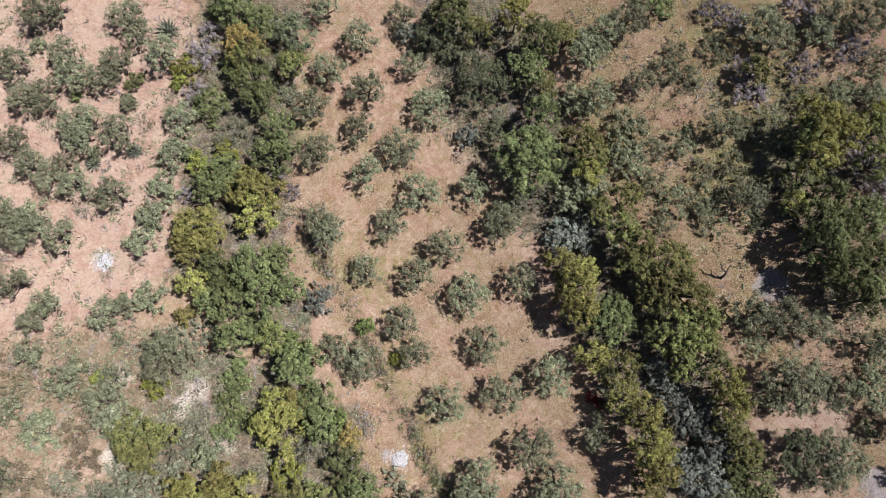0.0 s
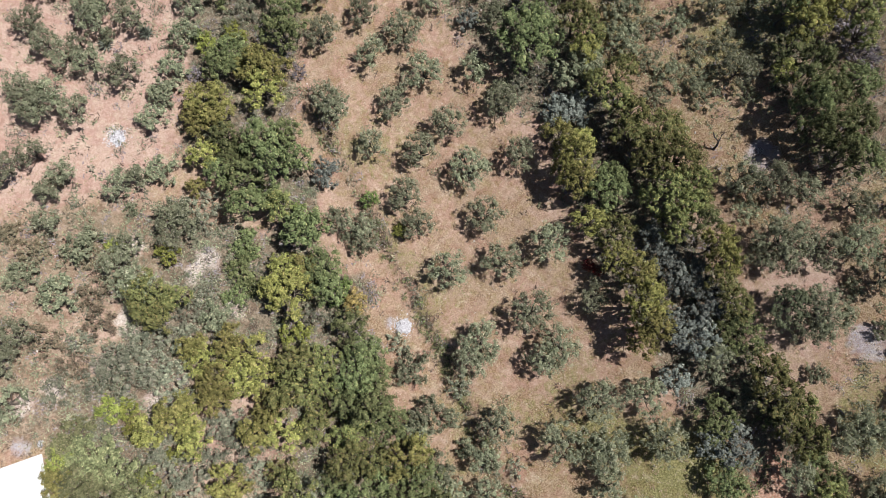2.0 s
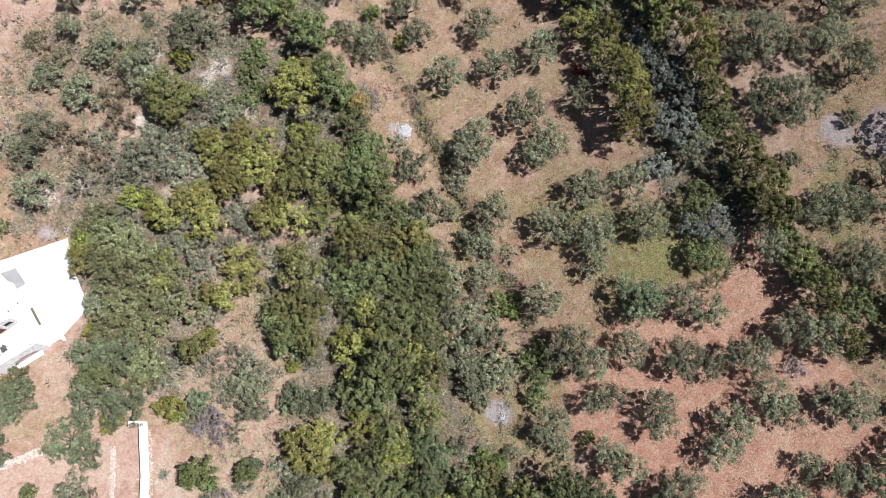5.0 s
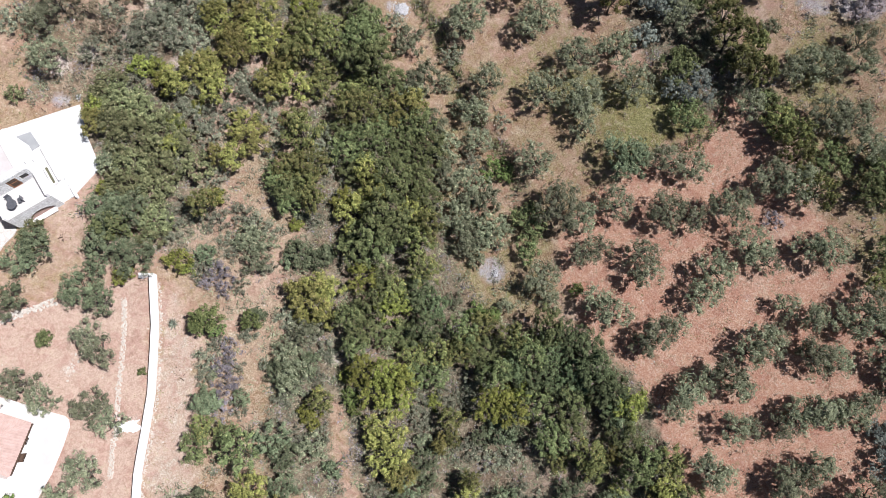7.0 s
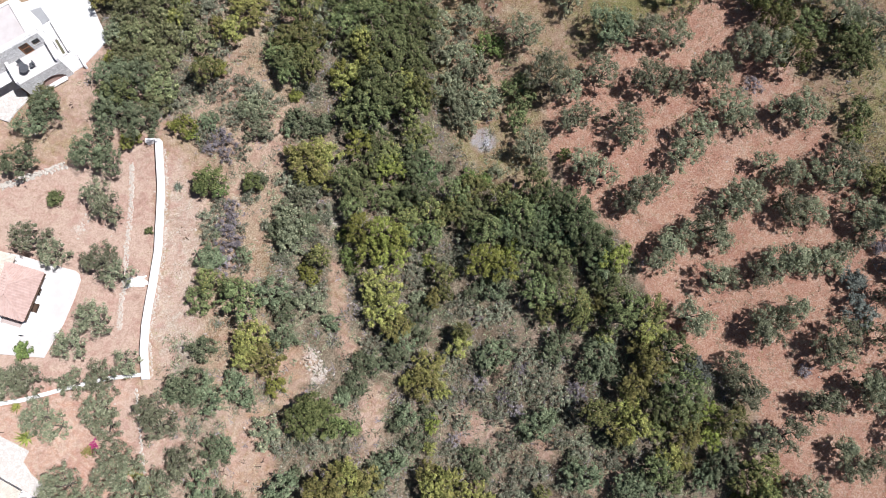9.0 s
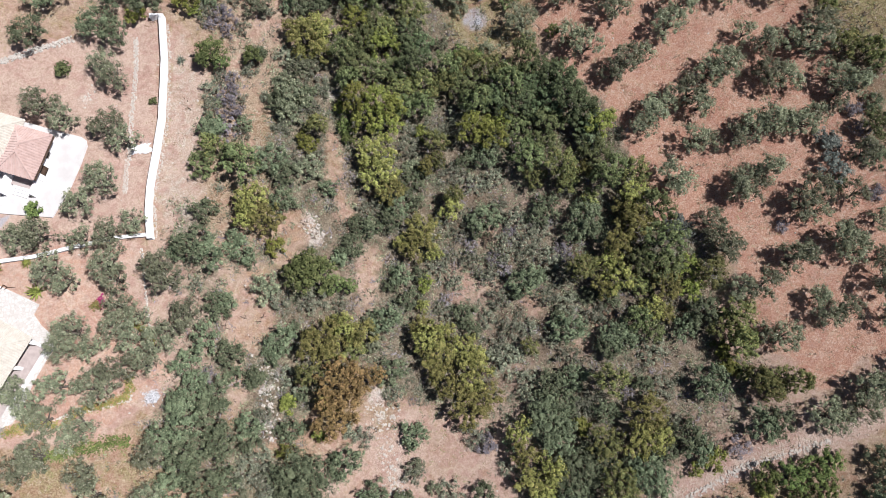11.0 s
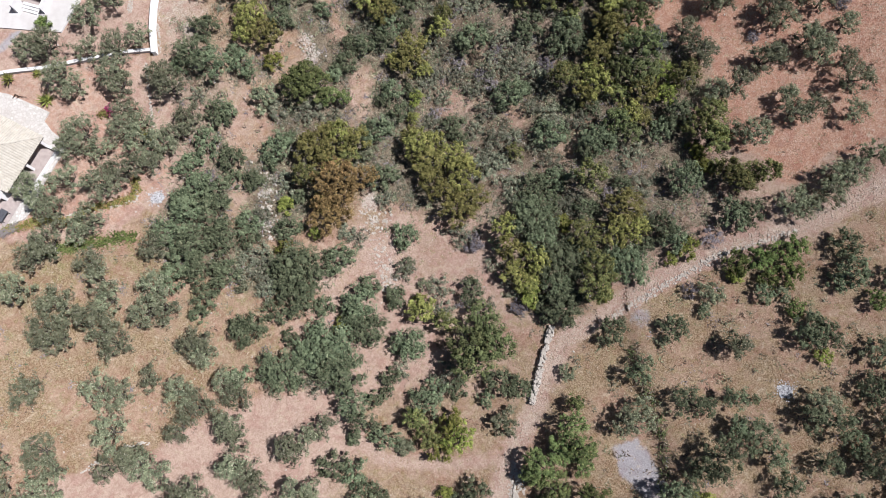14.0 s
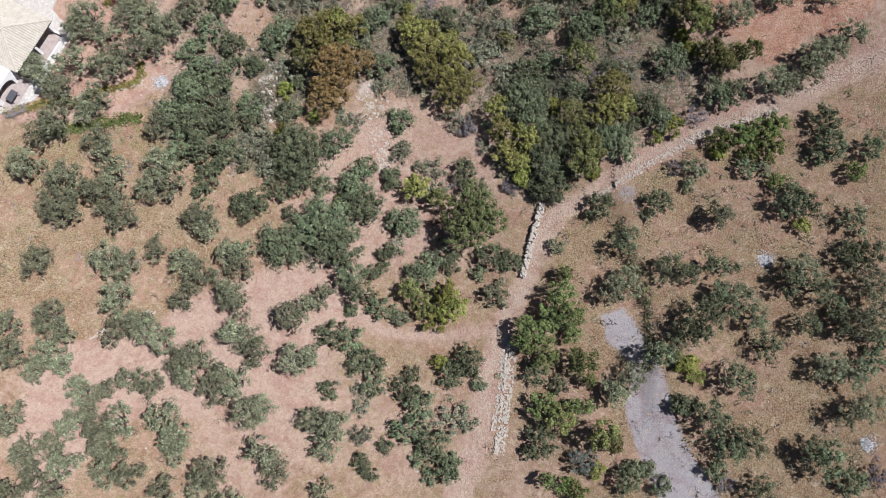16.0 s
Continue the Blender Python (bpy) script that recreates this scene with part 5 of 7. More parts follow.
# pale scrubs, from north to south
grow("pale_scrub", "bush", "pale", "pale green loose shrub in dry grass", "shrub", "pale shrubs", [
    (1.7, 43.3, 2.1), (-45.6, 42.8, 1.1), (15, 36.7, 2.1), (-35.3, 36.5, 1), (5.5, 33.9, 1.9), (20, 33.1, 2.2), (-24.8, 31.8, 1.5), (-29.7, 30.6, 1.9), (-38.5, 30.4, 1.1), (20.2, 29.5, 2.1), (4.2, 27.5, 1.6), (16.8, 26.9, 1.8), (-30.7, 26.9, 1.8), (14.7, 26, 2.2), (-31.7, 24, 1.8), (6.7, 23.7, 1.9), (-31.9, 23.5, 1.6), (-32.7, 20.6, 1.6), (-31.4, 14.7, 1.8), (-34.5, 10.4, 1.1), (-11.9, 9.6, 1.4), (-9.5, 7.3, 1.8), (-39.1, 6.8, 1.5), (-39.3, 6.1, 2.1), (-34.6, 5.9, 1.9), (-45.3, 2.7, 1.8), (42.5, 0.9, 1.6), (-41, 0.6, 2.4), (-24.8, -1.5, 1.8), (44.7, -3.6, 1.5)])
grow("pale_scrub", "bush", "pale", "pale green loose shrub in dry grass", "shrub", "pale shrubs", [
    (-3.7, -6.8, 1.9), (38.2, -8, 1.5), (30.2, -9.9, 1.8), (-1.8, -11.8, 1.9), (0.7, -12.2, 1.5), (-3, -13.8, 1.8), (2.1, -15.3, 1.5), (-1.2, -17.4, 1.8), (0.7, -19.9, 2), (-0.9, -21.1, 1.6), (-37, -22.9, 2.1), (0.6, -23.8, 2.1), (3.7, -25.2, 2.1), (4.9, -27.3, 2.1), (-16.1, -28.7, 1.1), (1.5, -29.1, 2.8), (6, -30.5, 2.5), (3.1, -31.2, 2.2), (-22, -31.7, 1.6), (4.5, -31.8, 1.8), (-20.7, -32.3, 1.8), (4.2, -33.8, 1.4), (-20.9, -34.4, 1.5), (1.5, -38.4, 1.4), (12.5, -38.8, 1.1), (7.4, -39.2, 1.4), (-15.2, -42.2, 1.8), (-17.7, -44, 1.2), (-16.4, -45.9, 1.9), (-25.3, -46.7, 1.1)])
grow("pale_scrub", "bush", "pale", "pale green loose shrub in dry grass", "shrub", "pale shrubs", [
    (-16.6, -48, 1.5), (-2.1, -54, 0.9), (-14.2, -54.7, 1.6), (-18.8, -69.2, 1.6), (-7.1, -72.4, 1.1), (-6.4, -75.4, 1.6), (-1.6, -89.5, 1.5), (0.5, -91.8, 1.2), (-20.9, -92.2, 1.2), (33, -94.1, 1.5), (41.2, -94.2, 1.4), (27.6, -99.3, 1.1), (50.1, -100.9, 1.6), (16.7, -102.5, 1.5), (9.6, -108, 1.5), (-2, -110.6, 1), (-0.6, -117.1, 1.5), (24.8, -128.2, 1), (25.9, -128.2, 0.8)])

# meadow shrubs, from north to south
grow("meadow_shrub", "scrub", "pale", "low wispy pale green shrub in dry grass", "shrub", "meadow shrubs", [
    (26.1, 42, 1.5), (30.2, 41.9, 2), (24.8, 39.8, 2), (46.8, 39.5, 1.7), (26.8, 38.7, 2), (45.4, 36.5, 2), (42.6, 36.1, 1.7), (39.2, 35.5, 2), (33, 32.6, 2), (25.9, 31.4, 2), (22.6, 30.8, 2), (31.3, 28.6, 1.9), (28.1, 28.1, 1.7), (23.1, 27.1, 2), (28.2, 25, 2), (25.3, 24.9, 2), (28.8, 22.6, 2), (23.7, 22.5, 2), (33.2, 22.4, 1.6), (32.4, 9.4, 1.9), (44.1, 7.3, 1.7)])

# silver trees, from north to south
grow("silver_tree", "bush", "silver", "pale silvery grey tree with fine leaves", "tree", "silvery trees", [
    (-4.2, 45.8, 1.4), (2.8, 33.6, 1.5), (15.2, 22.2, 1.8), (13.7, 21.2, 2.5), (-13.5, 14.7, 2), (23.9, -8.2, 1.6), (18.6, -127.5, 1.5)])

# bare scrubs, from north to south
grow("bare_scrub", "scrub", "purple", "low leafless scrub of greyish mauve twigs", "scrub", "bare twiggy scrub", [
    (30.4, 45.9, 2.1), (39.3, 45.8, 2.5), (-26.8, 45.5, 1.4), (32.5, 44.9, 1.6), (41, 44.2, 1.9), (-27.4, 42.4, 1.8), (43.9, 40.7, 2.1), (32.8, 39.6, 1.5), (38.9, 38.7, 2), (-28.1, 38, 1.5), (33.2, 36.7, 1.9), (43, 29.5, 2.2), (44.5, 27.6, 2.1), (-16.7, 26.8, 1.2), (-28.4, 26.2, 1.4), (45.4, 25.4, 2.1), (48.4, -5.8, 2.6), (37.1, -30.5, 1.1), (-25, -35.6, 1.5), (-26.3, -36.4, 1.2), (-24.6, -37.4, 1.4), (-23.7, -43.8, 1.5), (-24.3, -45.5, 1.4), (-23.9, -47.9, 1.5), (49, -49.8, 1), (-24.1, -50.6, 1.4), (49.7, -52.3, 1.2), (50.5, -59.7, 1), (9.8, -62.4, 1.2), (40.3, -63.1, 0.8)])
grow("bare_scrub", "scrub", "purple", "low leafless scrub of greyish mauve twigs", "scrub", "bare twiggy scrub", [
    (5, -64.1, 1.2), (15.7, -65.3, 1.2), (7.6, -65.7, 1.2), (9, -67, 1.1), (1.9, -70.3, 1.1), (-25.1, -79, 1.1), (22.2, -81.5, 1.1), (6.5, -86.9, 1), (33.8, -87.4, 1.5), (30.9, -93.5, 1.2), (5, -94.4, 1.1), (11.5, -94.8, 1), (49.9, -129.1, 1.5), (34.1, -129.6, 1.2)])

# fruit trees, from north to south
grow("fruit_tree", "bush", "green", "fresh green leafy tree with a dense crown", "tree", "fresh green trees", [
    (-8.4, 11.9, 1.1), (-16.3, 9.9, 1.6), (-11.7, 1.3, 1.6), (6.5, -23.2, 1.8), (8, -23.8, 1.2), (15.4, -37.6, 1.2), (4.1, -39.8, 1.2), (6, -40.2, 1), (-10.1, -49.3, 1.5), (-9.7, -50.8, 1.1), (-45.4, -60.3, 1), (42.8, -88.9, 1.4), (41, -89.7, 1.9), (38.6, -90.5, 1.9), (36.2, -90.6, 1.8), (42, -91.8, 1.5), (39.6, -92.4, 1.5), (50.8, -95.2, 1.6), (42.2, -95.9, 1.5), (16.6, -130.1, 1.5), (17.9, -130.7, 1.6)])

# carob trees, from north to south
grow("carob_tree", "tree", "blue", "very dark green glossy-leaved tree with a dense crown", "tree", "dark trees of the thicket", [
    (-2.7, -38, 2.2), (-1, -39.4, 2.2), (-1.8, -42, 2.1), (14.1, -42.9, 2.1), (12.2, -44.2, 2.1), (15.9, -44.3, 2.4), (7.8, -46.5, 1.6), (16.5, -46.8, 2.4), (12.1, -47.3, 2.1), (9.7, -47.3, 1.9), (14.5, -47.4, 2.2), (17.6, -48.7, 2.4), (18.8, -49.9, 2), (18.9, -51.3, 1.9)])

# slate trees, from north to south
grow("slate_tree", "bush", "slate", "drying blue-grey tree with a thin crown", "tree", "blue-grey trees", [
    (22.5, 7, 1.6), (23.7, 4.4, 1.9), (25.9, 2.4, 2.5), (27.1, -0.4, 2.4), (24.8, -2.9, 2.2), (27.1, -4.3, 2.1), (27, -14.8, 1.9), (29.3, -14.9, 2.1), (45.3, -53.3, 1.4), (46.5, -53.8, 1), (45.9, -57, 1.8), (28.3, -62.4, 1.4), (29.2, -63.3, 1.2)])

# yuccas, from north to south
grow("yucca", "agave", "yellow", "spiky yellow-green yucca rosette on garden soil", "yucca", "yuccas", [
    (-45.8, -66.3, 0.9), (-49.1, -67.1, 1), (-44.6, -69.6, 1.4)])

# olive trees, from north to south
grow("olive_tree", "olive", "deep", "dark green olive tree with a dense rounded crown", "olive tree", "olive trees of the groves", [
    (-1, 45.3, 2.6), (-16.7, 44.1, 2.4), (4.2, 38.8, 3.1), (34.9, -1.2, 2.6), (20.7, -23, 2.6), (22.1, -23.3, 1.9), (-37, -29, 2.5), (-34.9, -29.2, 2.8), (-44, -32.8, 2.1), (-36.6, -33.5, 2.8), (-33.8, -34.1, 2.5), (-46.2, -34.6, 2.1), (-39.4, -37.7, 2.5), (-37.2, -38.8, 1.9), (-47, -39, 2.2), (-26.9, -64.1, 2.4), (-24.9, -65.3, 2.1), (51.6, -78.8, 1.7), (24.7, -102.3, 1.8), (-7.7, -105.7, 2.1), (34.6, -105.7, 1.4), (37.1, -105.8, 0.6), (29.6, -106, 2), (31.6, -106.4, 1.4), (-6.5, -107.8, 1.6), (42.4, -108, 1.6), (45.4, -108.7, 1.8), (34.7, -108.8, 1.2), (36.2, -109.6, 2), (38.4, -111.6, 1.6)])
grow("olive_tree", "olive", "deep", "dark green olive tree with a dense rounded crown", "olive tree", "olive trees of the groves", [
    (32.3, -111.9, 2.4), (43.8, -112.5, 1.8), (47.4, -112.6, 1.5), (30.7, -113.2, 1.6), (39.3, -114.9, 1.4), (29.1, -114.9, 1.5), (27.4, -115.6, 2), (35.8, -118.6, 2.1), (32.5, -122.7, 2), (36.2, -125.3, 2.1), (34.3, -125.9, 1.6), (43.1, -126.5, 2.1), (44.3, -127.3, 1.8), (37.5, -130.5, 1.5)])

# wild olives, from north to south
grow("wild_olive", "round", "deep", "rounded grey-green wild olive shrub on dry soil", "shrub", "wild olive shrubs", [
    (-16, -33.3, 1.8), (-14, -33.9, 1.5), (-14.8, -45.6, 1.5), (-17.6, -46.6, 1.8), (6.6, -53.3, 1.8), (-17.2, -55.5, 2.1), (6.8, -60.9, 1.9), (18.3, -61.6, 2.1), (-9.1, -64, 1.9), (-21.7, -64.7, 1.8), (-3.4, -67.6, 1.8), (11.3, -68.6, 2.1), (-23.2, -70.9, 1.6), (4.2, -72.3, 1.9), (-5.1, -72.7, 1.8), (15.9, -74.2, 2.1), (21.5, -75.3, 2.2), (-17, -75.4, 2), (-22.4, -76.7, 2.1), (13.6, -84.3, 2.9), (-20.3, -84.7, 2), (-15.6, -85.3, 1.7), (-1.8, -85.8, 2), (-20, -86.3, 1.8), (-9.5, -89, 2), (16.5, -89.8, 2.4), (-14.2, -90.4, 2.8), (23.9, -90.6, 2.3), (16.1, -92.7, 2.2), (6, -92.8, 1.7)])
grow("wild_olive", "round", "deep", "rounded grey-green wild olive shrub on dry soil", "shrub", "wild olive shrubs", [
    (-14.3, -92.9, 2.4), (-7.2, -94.3, 2.8), (-11.3, -94.4, 1.4), (16.9, -95, 2.2), (-8.2, -95.8, 2), (-6.5, -97, 2.6), (-19.6, -97.2, 2.3), (-1.5, -99, 2.3), (-10.9, -99.8, 3.1), (-12.5, -99.8, 2), (-9.3, -101.8, 3.3), (-15.8, -101.8, 2.3), (9.2, -103.5, 1.8), (11.4, -104.1, 1.7)])

# evergreen oaks, from north to south
grow("evergreen_oak", "tall", "dark", "tall dark green evergreen tree with a lumpy crown", "tree", "evergreen trees of the thicket", [
    (1, 45.8, 2.5), (10.8, 42.6, 2.6), (9.4, 39.8, 2.4), (10.8, 34.5, 1.8), (36.8, 30.4, 1.9), (9.4, 29.3, 3.5), (37, 25.9, 2.1), (39, 24.1, 2.1), (42.8, 21.6, 2.5), (37.8, 21.2, 2.2), (40.4, 20.9, 2.8), (37.6, 18.7, 2.4), (42.7, 17.4, 2.4), (40, 16.6, 2.6), (38.2, 16.1, 2.1), (40.3, 13.8, 2.1), (42.6, 13.8, 2.1), (18.2, 13, 1.9), (17.4, 11.9, 2.9), (27, 7.4, 1.9)])

# kermes oaks, from north to south
grow("kermes_oak", "tall", "mixed", "tall olive-brown evergreen oak with a lumpy crown", "tree", "evergreen oaks", [
    (3.9, 44.7, 1.9), (13.4, 43.3, 2.2), (11.2, 38, 2.1), (14.6, 31.1, 2.2), (15.9, 29.8, 2), (44, 27.3, 1.9), (19.2, 24.4, 2.1), (16.4, 23.5, 1.9), (18.8, 21.4, 2.2), (20.2, 19.9, 2.2), (20.1, 17.5, 2.4), (23.4, 17.1, 2.6), (21.9, 14.3, 2.4), (24.6, 14.2, 2.5), (25.9, 11.9, 2.2), (22.8, 10.6, 2.4), (26.6, 10.2, 1.8), (25.3, 9.4, 2.2), (24.1, 7.5, 2), (28.4, 0.9, 1.9), (29.6, -0.9, 2.2), (32.2, -7.7, 2.4), (32.9, -10.3, 2.4), (34, -12.9, 2.1)])

# yellow green trees, from north to south
grow("yellow_green_tree", "tall", "gold", "tall olive-yellow tree in flower with a lumpy crown", "tree", "yellow-green trees", [
    (8.2, 46.1, 2.1), (38, 31.5, 2.5), (40.4, 31.3, 2.1), (41.4, 30.4, 2.1), (38, 27.9, 2.4), (15.6, 27.8, 1.6), (36.3, 23.6, 1.5), (12.5, 18, 2.1), (15.1, 17.5, 1.6), (13.8, 15.4, 2.2), (13.2, 14, 1.8), (14.3, 12.8, 2.2), (15.6, 8.3, 2.1), (27.9, 5.2, 2.2), (18.2, 4, 2.1), (28.6, 3.3, 2.1), (20, 2.3, 2.2), (20.4, -0.7, 2.5), (21.1, -2.8, 2.2), (20.2, -4.5, 1.9)])

# heath scrubs, from north to south
grow("heath_scrub", "scrub", "heath", "low reddish brown heath scrub on stony soil", "scrub", "brown heath scrub", [
    (-42.6, 13.6, 0.9), (-47.3, 7.8, 1.4), (-47, 7.2, 1.5), (-44.7, 5.5, 1.8), (-38.5, 5, 1.5), (-37.7, 0.9, 2.2), (-36.9, -1.9, 2.1), (-42.2, -4, 2.1), (-39.6, -6.3, 2.1), (50.1, -45.5, 1.8), (7, -63.1, 0.8), (2.8, -98.8, 1.1)])

# low thickets, from north to south
grow("low_thicket", "mat", "dark", "low even green mat of shrubs", "shrub", "low mats", [
    (-21.9, 6.6, 1.9), (-22.3, 4.1, 2.1), (-20.8, 2.1, 1.5), (-22.9, 1.1, 1.8)])

# leafy trees, from north to south
grow("leafy_tree", "tree", "hedge", "fresh green leafy tree beside the track", "tree", "green trees along the track", [
    (-25.9, -41, 1.8), (-21.1, -41, 1.2), (-26.8, -41.7, 1), (-24.7, -42, 0.9), (-13.5, -66.7, 1.8), (-12.5, -67.9, 2.2), (-14.8, -68, 2.1), (-10.9, -68.8, 1.6), (-9.3, -68.9, 1.1), (17.4, -105.9, 1.8), (16.7, -108.4, 1.9), (17.5, -110.9, 1.6), (15.6, -111, 1.6), (13.3, -112.7, 2.1), (18.1, -113.1, 1.5), (12.1, -113.8, 1.2), (14.6, -115, 2.1), (19, -116.2, 1.9), (19.6, -118.3, 1.6), (14.3, -121.2, 1.9), (19.6, -121.3, 1.4), (18, -121.4, 1.8), (14.6, -129.4, 1.6)])


# ---- masonry materials ----
WHITE = plain_material("white_render", (0.77, 0.74, 0.73), (0.88, 0.86, 0.85), 1.2, 0.85, 0.2)
ROOF_FLAT = plain_material("roof_screed", (0.58, 0.53, 0.52), (0.70, 0.65, 0.64), 0.8, 0.9, 0.2)
PALE_STONE = plain_material("pale_rubble", (0.49, 0.43, 0.375), (0.72, 0.665, 0.605), 3.0, 0.9, 0.5)
TRACK_STONE = plain_material("track_stone", (0.50, 0.39, 0.31), (0.70, 0.585, 0.49), 2.5, 0.9, 0.5)
GRAVEL = plain_material("white_gravel", (0.66, 0.645, 0.64), (0.84, 0.83, 0.825), 2.0, 0.95, 0.5)


def paving_material(name, low, high, joint, scale):
    """Irregular flat stones, each its own tone, with darker mortar joints."""
    n = Nodes(name, 0.85, 0.3)
    cells, edges = n.add("ShaderNodeTexVoronoi"), n.add("ShaderNodeTexVoronoi", feature="DISTANCE_TO_EDGE")
    for node in (cells, edges):
        node.inputs["Scale"].default_value = scale
        n.link(n.place(), node.inputs["Vector"])
    split = n.add("ShaderNodeSeparateColor")
    n.link(cells.outputs["Color"], split.inputs[0])
    tone = n.mix(split.outputs[0], low, high)
    tone = n.mix(n.span(n.noise(0.5, 5), 0.35, 0.7), tone, n.mix(0.5, tone, low))
    n.colour(n.mix(n.span(edges.outputs["Distance"], 0.03, 0.09), joint, tone))
    n.bump(n.maths("ADD", n.span(edges.outputs["Distance"], 0.02, 0.1), n.noise(20, 4)), 0.4, 0.03)
    return n.mat


CRAZY = paving_material("crazy_paving", (0.62, 0.575, 0.54), (0.80, 0.765, 0.735), (0.58, 0.53, 0.49), 2.8)
STONE = paving_material("facade_stone", (0.66, 0.64, 0.63), (0.90, 0.88, 0.87), (0.52, 0.50, 0.49), 3.4)
PATH_WHITE = plain_material("white_concrete_paving", (0.62, 0.58, 0.56), (0.76, 0.73, 0.71), 0.7, 0.9, 0.3)
CONCRETE = plain_material("concrete", (0.36, 0.36, 0.37), (0.44, 0.44, 0.45), 1.0, 0.9, 0.3)
TILE_PINK = plain_material("pink_roof_tile", (0.54, 0.375, 0.325), (0.69, 0.52, 0.47), 1.8, 0.85, 0.4)
TILE_CREAM = plain_material("cream_roof_tile", (0.60, 0.54, 0.465), (0.75, 0.695, 0.615), 1.8, 0.85, 0.4)
WOOD = plain_material("red_brown_wood", (0.30, 0.12, 0.055), (0.50, 0.23, 0.11), 4.0, 0.6, 0.4)
DARK_WOOD = plain_material("dark_timber", (0.06, 0.035, 0.025), (0.13, 0.08, 0.055), 3.0, 0.7, 0.4)
GREY_PLASTIC = plain_material("grey_weave", (0.08, 0.08, 0.09), (0.16, 0.16, 0.18), 6.0, 0.7, 0.4)
ASH_WHITE = plain_material("white_ash", (0.30, 0.29, 0.31), (0.86, 0.84, 0.85), 6.0, 1.0, 0.9)
ASH_DARK = plain_material("charred_wood", (0.03, 0.03, 0.03), (0.12, 0.11, 0.11), 5.0, 0.95, 0.6)
PINK_PAVING = plain_material("pinkish_paving", (0.44, 0.36, 0.34), (0.60, 0.52, 0.49), 2.0, 0.85, 0.3)
BROWN_PLASTER = plain_material("brown_plaster", (0.42, 0.27, 0.23), (0.52, 0.36, 0.31), 1.5, 0.9, 0.2)
LITTER = plain_material("planted_soil", (0.10, 0.10, 0.06), (0.24, 0.22, 0.15), 4.0, 0.95, 0.8)
GLASS = Nodes("window_glass", 0.05, 0.5)
GLASS.bsdf.inputs["Base Color"].default_value = (0.02, 0.025, 0.03, 1)
GLASS = GLASS.mat


def thing(name, label, category, at=(0, 0, 0), turn=0.0, group="", kind=""):
    root = tagged(new(name), label, category, group, kind)
    root.matrix_basis = pose(*at, 0, 0, turn)
    root.empty_display_size = 0.5
    return root


def boxes(name, spans, material, parent=None, label=""):
    """One part made of square-edged blocks (x0, x1, y0, y1, z0, z1)."""
    v, f = [], []
    for x0, x1, y0, y1, z0, z1 in spans:
        b = len(v)
        v += [(x, y, z) for z in (z0, z1) for x, y in ((x0, y0), (x1, y0), (x1, y1), (x0, y1))]
        f += [(b, b + 3, b + 2, b + 1), (b + 4, b + 5, b + 6, b + 7)] + [(b + i, b + (i + 1) % 4, b + 4 + (i + 1) % 4, b + 4 + i) for i in range(4)]
    return mesh_object(name, v, f, material, parent, label)


def pierced(x0, x1, z0, z1, holes):
    """Blocks (x0, x1, z0, z1) that make a wall round rectangular holes (x0, x1, z0, z1), which do not overlap in x."""
    out, x = [], x0
    for a, b, c, d in sorted(holes):
        out.append((x, a, z0, z1))
        if c > z0:
            out.append((a, b, z0, c))
        if d < z1:
            out.append((a, b, d, z1))
        x = b
    out.append((x, x1, z0, z1))
    return out


def slab(name, ring, low, top, material, label, category, kind="structure"):
    """A level platform over a ring of corners, with upright sides."""
    n = len(ring)
    area = sum(ax * by - bx * ay for (ax, ay), (bx, by) in zip(ring, ring[1:] + ring[:1]))
    ring = ring if area > 0 else ring[::-1]
    v = [(x, y, low) for x, y in ring] + [(x, y, top) for x, y in ring]
    f = [tuple(range(n, 2 * n))] + [(i, (i + 1) % n, n + (i + 1) % n, n + i) for i in range(n)]
    return tagged(mesh_object(name, v, f, material), label, category, kind=kind)


def door_part(parent, x, y, z, width, tall, material=WOOD):
    leafs = boxes("door", [(x + 0.06, x + width - 0.06, y, y + 0.06, z, z + tall - 0.06)], material, parent, "red-brown wooden door")
    boxes("frame", [(x, x + 0.06, y - 0.03, y + 0.1, z, z + tall), (x + width - 0.06, x + width, y - 0.03, y + 0.1, z, z + tall), (x + 0.06, x + width - 0.06, y - 0.03, y + 0.1, z + tall - 0.06, z + tall)], DARK_WOOD, leafs)
    boxes("panel", [(x + 0.16, x + width - 0.16, y - 0.012, y + 0.002, z + k, z + k + 0.75) for k in (0.2, 1.1)], DARK_WOOD, leafs)


def window_part(parent, x, y, z, width, tall):
    w = boxes("window", [(x, x + 0.07, y, y + 0.08, z, z + tall), (x + width - 0.07, x + width, y, y + 0.08, z, z + tall), (x + 0.07, x + width - 0.07, y, y + 0.08, z, z + 0.07), (x + 0.07, x + width - 0.07, y, y + 0.08, z + tall - 0.07, z + tall)], DARK_WOOD, parent)
    boxes("pane", [(x + 0.07, x + width - 0.07, y + 0.03, y + 0.045, z + 0.07, z + tall - 0.07)], GLASS, w, "dark window pane")
    boxes("sill", [(x - 0.06, x + width + 0.06, y - 0.16, y - 0.01, z - 0.06, z)], WHITE, w)


